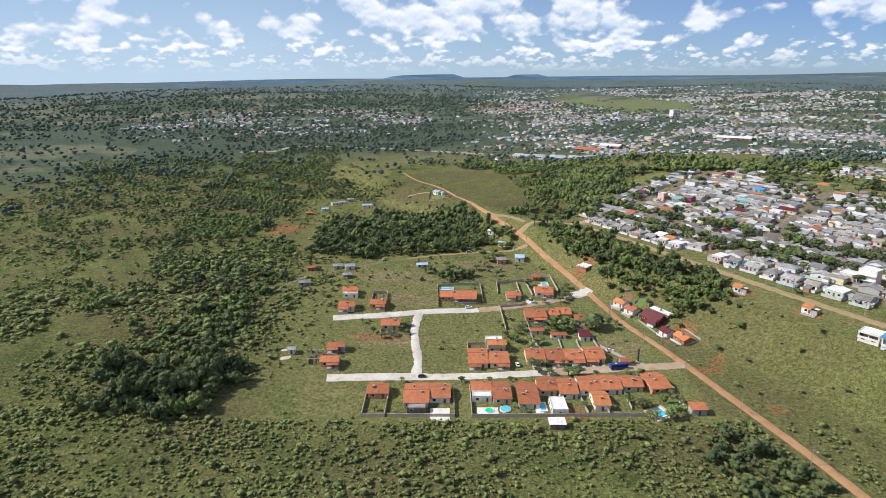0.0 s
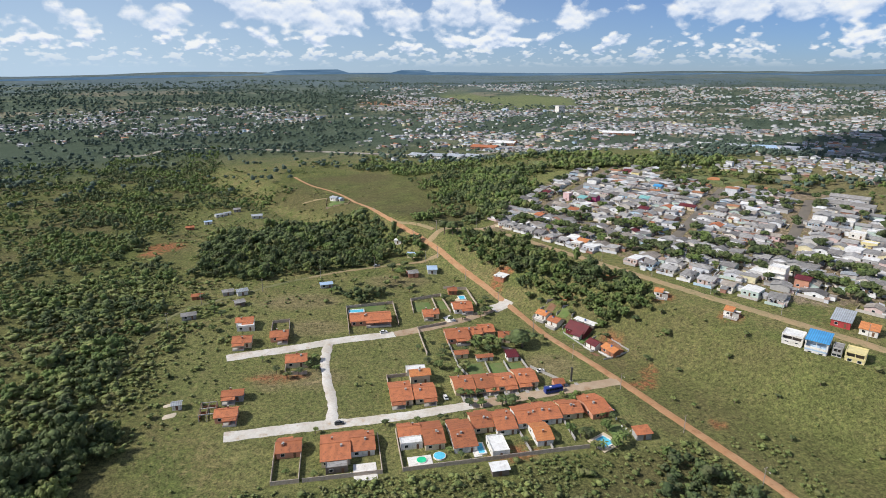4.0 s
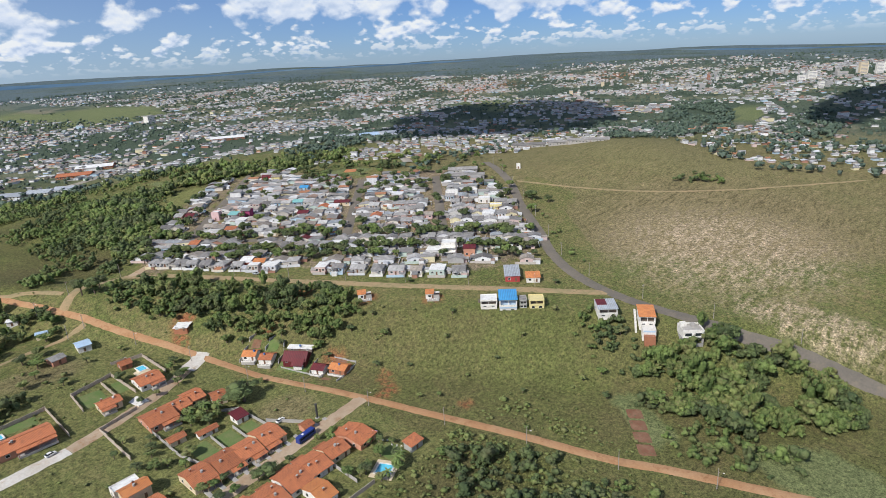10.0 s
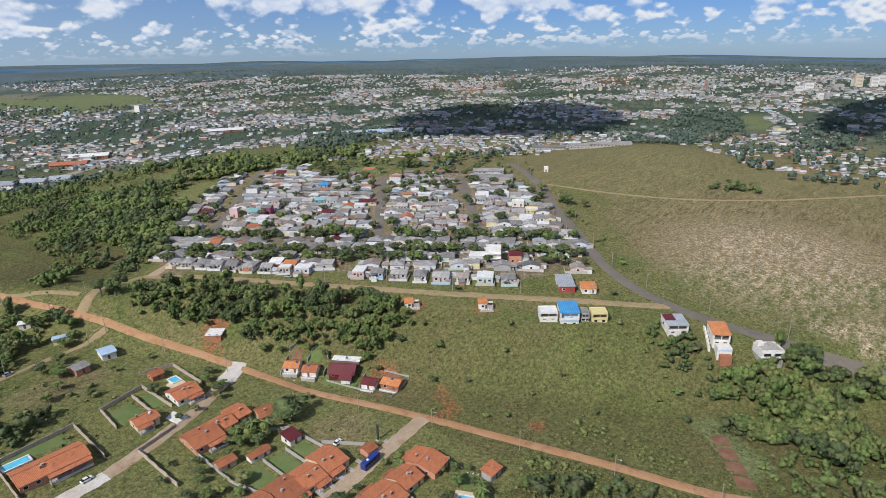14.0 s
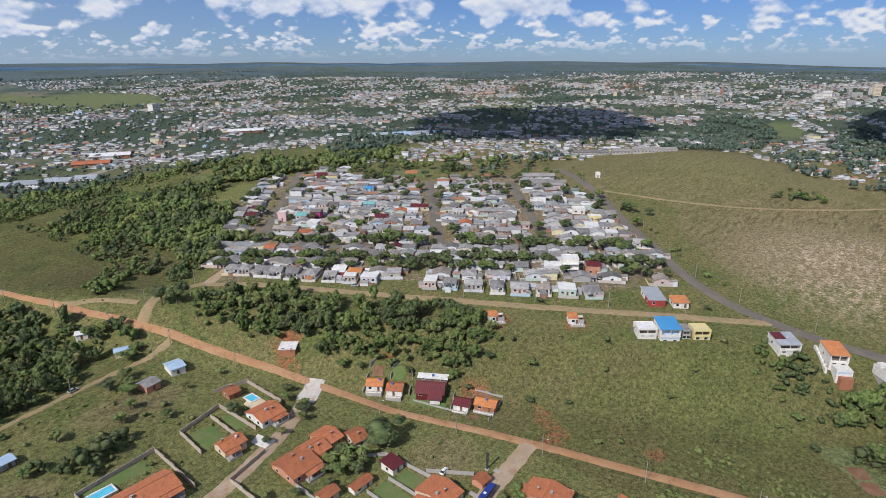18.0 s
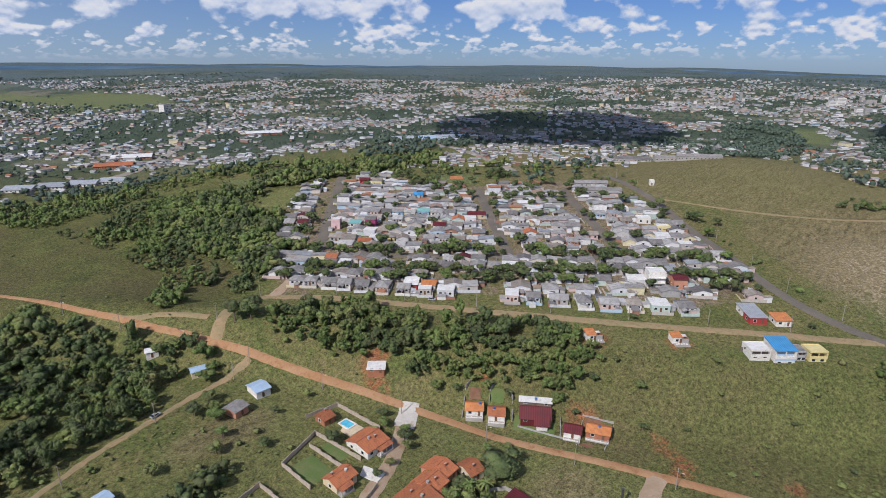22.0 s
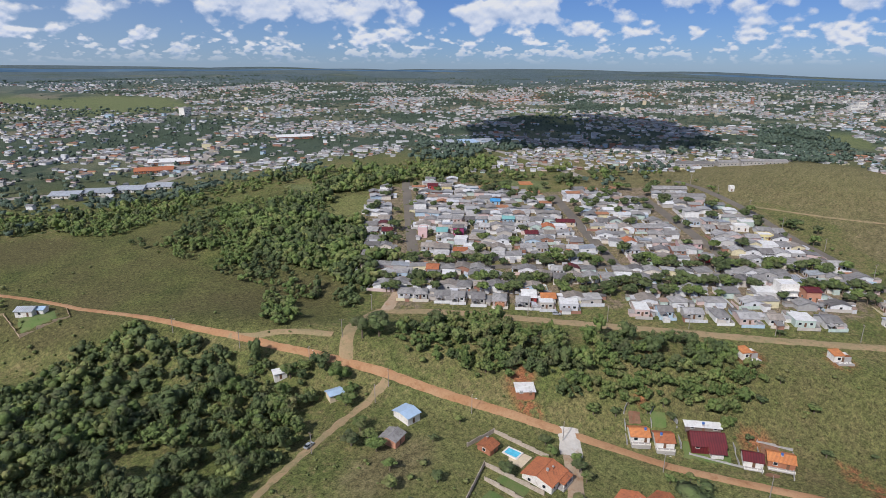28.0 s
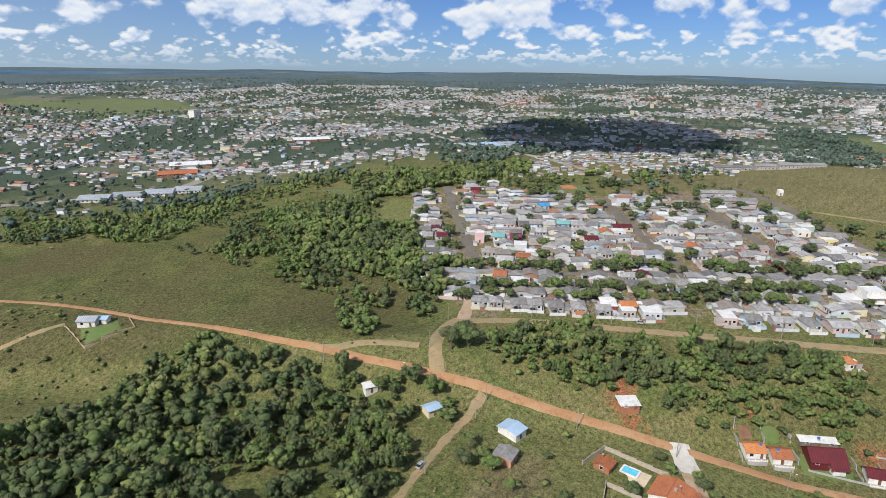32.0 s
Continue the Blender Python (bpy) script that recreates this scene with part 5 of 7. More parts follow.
# ================= huts west of the village and by the crossroads =================
house(-87, 347, 7, 5, "grey-roofed hut on the western slope", rz=12, wall="grey", roof="fibre", rise=0.7, h=2.5, chimney=False, rich=False, category="hut")
house(-64, 379, 6, 5, "grey sheet-roofed cabin beside the track", rz=20, wall="white", roof="zinc", rise=0.7, h=2.6, chimney=False, rich=False, category="cabin")
house(-63, 361, 5, 5, "dark timber cabin with a grey roof", rz=20, wall="darkwall", roof="fibre", rise=0.7, h=2.6, chimney=False, rich=False, category="cabin")
house(-88, 376, 6.4, 4, "small brick hut with an orange roof", rz=5, wall="brick", rise=0.7, h=2.4, chimney=False, rich=False, category="hut")
house(-15, 382, 7, 4.6, "low hut with a pale blue sheet roof", rz=8, wall="grey", roof="pale_blue", rise=0.6, h=2.4, chimney=False, rich=False, category="hut")
house(-72, 380, 6, 4.6, "grey sheet-roofed cabin among trees", rz=14, wall="grey", roof="fibre", rise=0.6, h=2.4, chimney=False, rich=False, category="cabin")
house(-126, 541, 6, 4.4, "small farm hut with an orange roof", rz=10, wall="brick", roof="tile", rise=0.7, h=2.4, chimney=False, rich=False, category="hut")
house(-115, 558, 6, 4, "pale farm shed beside a hut", rz=20, wall="white", roof="pale_blue", rise=0.5, h=2.4, chimney=False, rich=False, category="shed")
house(-110, 584, 7, 4.4, "white farm shed in the scrub", rz=30, wall="white", roof="zinc", rise=0.5, h=2.4, chimney=False, rich=False, category="shed")
house(-104, 590, 6, 4, "low white farm shed with a sheet roof", rz=30, wall="white", roof="zinc", rise=0.5, h=2.2, chimney=False, rich=False, category="shed")
house(-76, 267, 3.4, 3, "white hut beside the building site", rz=5, wall="white", roof="zinc", rise=0.5, h=2.4, chimney=False, rich=False, category="hut")
house(-6, 593, 8, 6.4, "lone grey-roofed house beside the main road", rz=-50, wall="white", roof="zinc", rise=1.1, h=2.8, chimney=False)
house(-76, 573, 9, 6.4, "small farm hut with a grey roof", rz=10, wall="white", roof="zinc", rise=0.8, h=2.6, chimney=False, rich=False, category="hut")
house(-97, 602, 6, 5, "small grey-roofed farm hut in scrub", rz=10, wall="grey", roof="fibre", rise=0.8, h=2.6, chimney=False, rich=False, category="hut")
house(38, 456, 5, 3.4, "white sheet-roofed shed among trees", rz=-25, wall="white", roof="white_roof", style="slope", rise=0.3, h=2.6, chimney=False, rich=False, category="shed")
house(-1.5, 590, 5.4, 4.4, "small annex with a pale sheet roof beside a lone house", rz=-50, wall="white", roof="pale_blue", rise=0.7, h=2.4, chimney=False, rich=False, category="annex")
garden_wall([(-14, 600), (-15, 578), (5, 573), (8, 585)], "low fence of pale boards round a lone house", "fence", 0.9, 0.08)
drape("lawn", -5, 584, 16, 12, "lawn", "fenced lawn beside a lone house", "lawn", rz=-14)

# vegetable strip cut into the red soil
for k in range(4):
    drape("soil_bed", 182 - k * 6.6, 164 - k * 4.4, 8.0, 7.6, "redsoil", "bare red soil bed on a cleared strip", "soil bed", rz=36)
# dark pillar near the street's end
pil = thing("pillar", 96.6, 266.4, 8, "tall dark sheet-clad pillar beside the kiosk", "pillar")
box("shaft", 0.7, 0.7, 7.2, M["metal"], pil, 0, 0, -0.6, bevel=0.04)
box("cap", 1.0, 1.0, 0.25, M["metal"], pil, 0, 0, 6.6)
box("footing", 1.4, 1.4, 0.7, M["concrete"], pil, 0, 0, -0.4)


def chair_set(x, y, rz):
    """A white plastic garden chair."""
    t = thing("garden_chair", x, y, rz, "white plastic chair on a lawn", "chair", "white garden chairs", z=gz(x, y) + 0.2)
    box("seat", 0.5, 0.5, 0.05, M["white_roof"], t, 0, 0, 0.42)
    box("backrest", 0.5, 0.05, 0.5, M["white_roof"], t, 0, 0.24, 0.47)
    for px in (-0.21, 0.21):
        for py in (-0.21, 0.21):
            box("leg", 0.05, 0.05, 0.5, M["white_roof"], t, px, py, -0.08)


for k in range(7):
    chair_set(102.5 + 0.9 * (k % 3), 232.5 - 1.7 * k, 40 * k)
tent = thing("canopy", 101.6, 237, 20, "small pink and white party canopy beside the corner house", "canopy", z=gz(101.6, 237) + 0.15)
put("cover", hip_roof(2.6, 2.6, 0.8, 0.1, material("pink_cloth", (0.75, 0.32, 0.55), (0.8, 0.6, 0.7), 1.0, 0.9, 4.0)), tent, 0, 0, 2.2)
for px in (-1.2, 1.2):
    for py in (-1.2, 1.2):
        put("leg", tube_data("leg", 0.04, 0.04, 2.7, M["white_roof"], 6), tent, px, py, -0.4)

slab("sports_pitch", 343, 524, 13, 11, "pitch", "small orange clay sports pitch in a green", "sports pitch", lift=0.35, rz=40, thick=0.8)

# ================= the town =================
rnd = random.Random(5)
TOWN_EDGE = [(104, 452), (120, 478), (147, 529), (179, 562), (251, 610), (310, 592), (324, 500), (396, 432), (355, 345), (290, 282), (262, 262), (215, 275), (162, 367), (117, 440)]
PROTO = {}
ROOFMAT = {}
for key, col in (("grey", (0.31, 0.30, 0.29)), ("pale", (0.43, 0.42, 0.41)), ("dark", (0.20, 0.19, 0.185)), ("warm", (0.33, 0.29, 0.25))):
    ROOFMAT[key] = material("fibre_cement_" + key, col, tuple(0.7 * c for c in col), 0.35, 0.9, 4.0, rand=0.25, stain=tuple(0.5 * c for c in col), bump=0.4)
KINDS = [("grey", "gable"), ("pale", "gable"), ("dark", "gable"), ("warm", "gable"), ("grey", "slope"), ("grey", "hip"), ("pale", "slope"), ("tile", "gable"), ("zinc", "slope"), ("white_roof", "flat"), ("wine", "gable"), ("turquoise", "slope")]
WEIGHTS = [8, 7, 5, 6, 4, 4, 3, 1.0, 2, 2, 0.5, 0.15]
WORDS = {"grey": "grey fibre-cement", "pale": "pale grey fibre-cement", "dark": "dark weathered fibre-cement", "warm": "brownish fibre-cement", "tile": "orange tiled", "zinc": "shiny zinc sheet", "white_roof": "flat white", "wine": "dark red sheet", "turquoise": "turquoise sheet"}


def town_house(kind, style, w, d):
    """A prototype of a small town house, kept for copying."""
    key = (kind, style, w, d)
    if key in PROTO:
        return PROTO[key], False
    R = ROOFMAT.get(kind) or M[kind]
    t = thing("house", 0, 0, 0, f"small painted town house with a {WORDS[kind]} roof", "house", "houses of the town", z=0)
    rise, h = {"gable": 1.3, "hip": 1.4, "slope": 0.7, "flat": 0.0}[style], 2.7 if style != "flat" else 3.2
    put("wall", wall_body(w, d, h, rise, M["town_wall"], {"hip": "flat"}.get(style, style)), t)
    if style == "gable":
        r = put("roof", gable_roof(w, d, rise, 0.4, R), t, 0, 0, h)
        box("ridge_cap", w + 0.8, 0.3, 0.1, R, r, 0, 0, rise + 0.1)
    elif style == "hip":
        put("roof", hip_roof(w, d, rise, 0.4, R), t, 0, 0, h)
    elif style == "slope":
        put("roof", slope_roof(w, d, rise, 0.35, R), t, 0, 0, h)
    else:
        box("roof", w + 0.3, d + 0.3, 0.18, R, t, 0, 0, h)
    box("yard_wall", w + 1.4, 0.16, 1.5, M["town_wall"], t, 0.2, -d / 2 - 3.2, -0.4)
    box("yard_wall", 0.16, d + 4.4, 1.7, M["town_wall"], t, w / 2 + 0.8, -0.9, -0.4)
    for x in (-w * 0.28, w * 0.28):
        window(t, x, -d / 2, 1.0, 0)
    box("door", 0.95, 0.08, 2.05, M["door"], t, 0, -d / 2 - 0.03, 0.02)
    window(t, w / 2, 0, 1.0, 90)
    if (w + d) % 2 < 1.2 or style == "slope":
        side = 1 if kind in ("grey", "warm", "tile") else -1
        put("annex_wall", wall_body(3.0, 4.2, 2.0, 0.3, M["town_wall"], "slope"), t, side * (w / 2 - 1.2), d / 2 + 1.9)
        put("annex_roof", slope_roof(3.0, 4.2, 0.3, 0.25, ROOFMAT["dark" if kind == "pale" else "warm"]), t, side * (w / 2 - 1.2), d / 2 + 1.9, 2.0)
    if style == "gable" and kind in ("grey", "dark", "tile"):
        put("porch_roof", gable_roof(3.4, 3.0, 0.7, 0.25, R), t, -w * 0.22, -d / 2 - 1.4, 2.1, 90)
        for k in (-1, 1):
            box("porch_column", 0.22, 0.22, 2.2, M["frame"], t, -w * 0.22 + 1.3 * k, -d / 2 - 2.9, 0)
    PROTO[key] = t
    return t, True


def place_town_house(x, y, rz):
    kind, style = rnd.choices(KINDS, WEIGHTS)[0]
    w, d = rnd.choice((6.6, 7.6, 8.8)), rnd.choice((7.8, 9.6))
    t, fresh = town_house(kind, style, w, d)
    m = pose(x, y, gz(x, y), 0, 0, rz)
    if fresh:
        t.matrix_basis = m
    else:
        copy_thing(t, m)



def yard_sheds(spots):
    """Lean-tos and outhouses in the town's back yards: low walls under sloping sheets."""
    g = np.random.default_rng(17)
    verts, walls, roofs = [], [], []
    for x, y in spots:
        for _ in range(2):
            a, q = g.uniform(0, 2 * math.pi), g.uniform(5.2, 7.0)
            px, py = x + q * math.cos(a), y + q * math.sin(a)
            if not inside(TOWN_EDGE, px, py):
                continue
            w, d, h, k = g.uniform(1.0, 2.4), g.uniform(0.9, 1.9), g.uniform(1.7, 2.5), math.radians(TURN) + g.choice((0, math.pi / 2)) + g.normal(0, 0.08)
            c, s, z, i = math.cos(k), math.sin(k), gz(px, py), len(verts)
            for o, top in ((0, -1.5), (0, h), (0.25, h + 0.02), (0.25, h + 0.1)):
                for sx, sy in ((-1, -1), (1, -1), (1, 1), (-1, 1)):
                    u, v = sx * (w + o), sy * (d + o)
                    verts.append((px + c * u - s * v, py + s * u + c * v, z + top + (0.35 * sy if top > 0 else 0)))
            walls += [(i + b, i + (b + 1) % 4, i + 4 + (b + 1) % 4, i + 4 + b) for b in range(4)]
            roofs += [(i + 8 + b, i + 8 + (b + 1) % 4, i + 12 + (b + 1) % 4, i + 12 + b) for b in range(4)] + [(i + 12, i + 13, i + 14, i + 15), (i + 11, i + 10, i + 9, i + 8)]
    for name, faces, mat, label in (("yard_sheds", walls, M["far_wall"], "low walls of many outhouses in the town's yards"), ("shed_roofs", roofs, M["far_roof"], "sheet roofs over the outhouses in the town's yards")):
        used = sorted({v for f in faces for v in f})
        index = {v: n for n, v in enumerate(used)}
        tagged(link_mesh(name, [verts[v] for v in used], [tuple(index[v] for v in f) for f in faces], mat), label, "sheds", kind="stuff")


TURN = math.degrees(math.atan2(E1.y, E1.x))
taken = []
# front row along the dirt road
line = smooth_line([(112, 456), (121, 440), (145, 394), (172, 345), (195, 302), (224, 262)], 10.2)
for k, p in enumerate(line):
    if 0.42 < k / len(line) < 0.5 or k / len(line) > 0.86:
        continue
    x, y = p.x + 0.85 * 12.5, p.y + 0.5 * 12.5
    place_town_house(x, y, TURN + rnd.uniform(-4, 4))
    taken.append((x, y))
OUTER = []
# houses that stand out by colour or height
SPECIAL = [(210, 495, 7, 7, "lilac", "dark", "gable", 5.4, "magenta two-storey house with a grey roof"), (193, 511, 6, 6, "pink", "white_roof", "flat", 6.2, "pale pink two-storey house with a flat roof"), (283, 576, 8, 7, "red", "wine", "gable", 3.0, "small red-painted house with a red roof"), (285, 563, 8, 7, "yellow", "warm", "gable", 4.2, "yellow-painted house with a brownish roof"),
           (279, 512, 7, 7, "sky_wall", "blue_roof", "gable", 2.8, "sky-blue house with a blue roof"), (199, 467, 7, 7, "yellow", "warm", "hip", 2.8, "bright yellow house with a brownish roof"), (235, 455, 8, 8, "white", "wine", "gable", 2.8, "white house with a dark red roof"), (268, 448, 12, 7, "cream", "wine", "gable", 2.8, "long cream house with a red sheet roof"),
           (184, 474, 8, 7, "white", "tile", "gable", 2.8, "white house with an orange tiled roof"), (203, 503, 7, 6, "white", "turquoise", "slope", 2.8, "white house with a turquoise sheet roof"), (239, 497, 8, 7, "sky_wall", "grey", "gable", 2.8, "sky-blue house with a grey roof"), (250, 482, 8, 7, "sky_wall", "turquoise", "gable", 3.0, "pale blue house with a turquoise roof"),
           (161, 402, 7, 8, "white", "tile_pale", "gable", 2.8, "white house with a bright orange roof"), (156, 410, 7, 8, "red", "white_roof", "slope", 2.8, "red and white house with a pale roof"), (278, 369, 14, 7, "pink", "warm", "gable", 3.0, "long pink house with a brownish roof"), (323, 336, 9, 7, "yellow", "white_roof", "flat", 3.2, "yellow house with a flat white roof"), (262, 354, 7, 7, "red", "grey", "gable", 2.8, "red-fronted house with a grey roof"),
           (340, 372, 9, 8, "white", "white_roof", "flat", 3.4, "bright white house with a flat roof"), (330, 352, 9, 8, "white", "white_roof", "flat", 3.4, "white flat-roofed house in a walled yard")]
for x, y, w, d, wall, roof, style, h, lab in SPECIAL:
    taken.append((x, y))
for b in (-46, -33, -20, -10, 9, 22, 35, 48, 61, 74, 87, 100, 113, 126, 139, 152, 166, 180):
    a = -150
    while a < 132:
        a += rnd.uniform(7.4, 9.8)
        x, y = town(a, b + rnd.uniform(-1.5, 1.5))
        skew = a + 0.02 * b
        if any(abs(skew - s) < 9.5 for s in (-116, 0, 68)) and b > -10:
            continue
        if math.hypot(x - 340, y - 524) < 24 or not inside(TOWN_EDGE, x, y) or rnd.random() < 0.13 or (b < -28 and rnd.random() < 0.45) or any(math.hypot(x - u, y - v) < 7.6 for u, v in taken):
            continue
        taken.append((x, y))
        if b > 80:
            OUTER.append((x, y))
            continue
        place_town_house(x, y, TURN + (180 if rnd.random() < 0.5 else 0) + (90 if rnd.random() < 0.5 else 0) + rnd.uniform(-5, 5))
yard_sheds(taken)
for x, y, w, d, wall, roof, style, h, lab in SPECIAL:
    M["special_roof"] = ROOFMAT.get(roof) or M[roof]
    house(x, y, w, d, lab, rz=TURN, wall=wall, roof="special_roof", style=style, h=h, rise=1.2, chimney=False, rich=False)
# the tall white house with a red neighbour
tall = house(236, 309, 9, 8, "three-storey white house with balconies", rz=TURN, wall="white", roof="white_roof", style="flat", h=8.6, chimney=False)
box("balcony", 8.6, 1.6, 0.2, M["white"], tall, 0, -4.8, 3.0)
box("balcony", 8.6, 1.6, 0.2, M["white"], tall, 0, -4.8, 5.9)
house(244, 299, 7, 8, "two-storey house with a red roof", rz=TURN, wall="salmon", roof="wine", h=5.2, rise=1.0, chimney=False)
house(418, 379, 3.6, 3.6, "small white block house on the hill's shoulder", rz=TURN, wall="white", roof="white_roof", style="flat", h=4, chimney=False, rich=False)
for x, y, w, d in ((372, 402, 30, 9), (386, 418, 26, 8), (552, 405, 40, 10), (560, 384, 44, 9), (530, 440, 36, 10)):
    house(x, y, w, d, "long low hall with a grey roof", rz=TURN, wall="concrete", roof="fibre", rise=1.6, h=3.4, chimney=False, rich=False, category="hall")

# ================= sheds and far buildings =================
def shed(x, y, w, d, rz, label, wall="white", roof="zinc", h=3.4):
    return house(x, y, w, d, label, rz=rz, wall=wall, roof=roof, h=h, rise=2.2, over=0.6, chimney=False, rich=False, category="warehouse", foot=4)


for k in range(4):
    shed(118 + k * 25, 878 - k * 9, 25, 24, -40, "long low industrial shed with a pale blue-grey roof", roof="zinc", h=2.6)
shed(272, 985, 46, 30, -30, "big factory hall with white roof and orange brick walls", wall="brick", roof="white_roof")
shed(232, 943, 40, 26, -30, "orange brick factory annex", wall="brick", roof="tile", h=3)
shed(512, 1050, 56, 34, -30, "white-roofed hall with brick gables", wall="brick", roof="white_roof")
for k in range(4):
    shed(560 + k * 29, 786 - k * 16, 30, 44, -30, "large shed of a row under a pale blue roof", roof="pale_blue" if k % 2 else "zinc")
far_tower = thing("tower_block", 562, 1466, 20, "plain white tower block above the houses", "tower block")
box("wall", 20, 14, 20, M["white"], far_tower, 0, 0, -3)
box("roof", 21, 15, 1, M["grey"], far_tower, 0, 0, 17)
for f in range(4):
    for k in range(5):
        window(far_tower, -8 + 4 * k, -7.0, 2 + 3.4 * f, 0, 1.8, 1.6)


def city_block(x, y, w, d, h, mat, rz, label):
    t = thing("apartment_block", x, y, rz, label, "apartment block", "blocks of the far city")
    w, d, h = 0.68 * w, 0.68 * d, 0.72 * h
    box("wall", w, d, h + 6, M[mat], t, 0, 0, -6)
    box("roof", w + 0.6, d + 0.6, 0.8, M["grey"], t, 0, 0, h)
    for f in range(int(h / 3.4)):
        box("window_band", w * 0.8, 0.3, 1.1, M["pale_glass"], t, 0, -d / 2 - 0.05, 1.4 + 3.4 * f)
    return t


for x, y, w, h, mat in ((1846, 293, 26, 44, "cream"), (1875, 262, 24, 38, "white"), (1910, 250, 24, 38, "white"), (1940, 236, 24, 44, "pink"), (1890, 300, 34, 28, "white"), (1757, 389, 30, 26, "white"), (1700, 400, 24, 20, "white"), (1760, 640, 10, 30, "brick"), (1776, 626, 10, 32, "grey"), (1790, 330, 36, 18, "concrete"), (1560, 330, 30, 14, "white"), (1960, 180, 34, 38, "white")):
    city_block(x, y, w, 0.6 * w, h, mat, -60, f"tall {mat if mat in ('white', 'cream') else 'pinkish'} apartment block in the far city")


crnd = random.Random(21)
for k in range(84):
    az, q = math.radians(crnd.uniform(62, 90)), crnd.uniform(1350, 2250)
    low = crnd.random() < 0.75
    city_block(q * math.sin(az), 150 + q * math.cos(az), crnd.uniform(9, 19), crnd.uniform(8, 14), crnd.uniform(4, 8) if low else crnd.uniform(9, 18), crnd.choice(("white", "white", "white", "cream", "grey", "concrete")), crnd.choice((-60, 30)), "pale city building among smaller houses")


def wave(x, y, s, p):
    return 0.5 + 0.25 * np.sin(x / s + p + 1.7 * np.sin(y / (1.3 * s) + p)) + 0.25 * np.sin(y / (0.8 * s) - 2 * p + 1.4 * np.sin(x / (1.7 * s)))


def groves(x, y):
    """Where trees stand close together: 0 to 1."""
    return 0.5 * wave(x, y, 70, 1.0) + 0.3 * wave(x, y, 31, 2.4) + 0.2 * wave(x, y, 14, 0.3)


def belt(x, y):
    """Where the far town stands: 0 to 1."""
    r, az = np.hypot(x, y - 150), np.degrees(np.arctan2(x, y - 150))
    n = 0.5 + 0.5 * np.sin(x / 95 + 1.1 * np.sin(y / 140)) * np.sin(y / 120 + 1.3 * np.sin(x / 170))
    core = step(1, 9, az) * (1 - step(99, 108, az)) * step(660, 760, r) * (1 - step(2100, 3000, r))
    west = step(-32, -27, az) * (1 - step(-8, 2, az)) * step(1000, 1080, r) * (1 - step(1550, 1750, r))
    return np.maximum(core * (0.35 + 0.65 * n), west * (0.3 + 0.7 * n))


FIELDS = [[(642, 2691), (791, 1936), (690, 1656), (521, 1700), (317, 2427)], [(1164, 529), (1170, 366), (866, 291), (830, 392), (1029, 434)], [(430, 440), (650, 300), (707, 160), (560, 60), (380, 60), (300, 200)], [(101, 833), (300, 700), (250, 600), (62, 656)], [(110, 690), (290, 700), (350, 640), (330, 600)], [(1313, 1196), (1658, 925), (1591, 786), (1312, 1003)]]


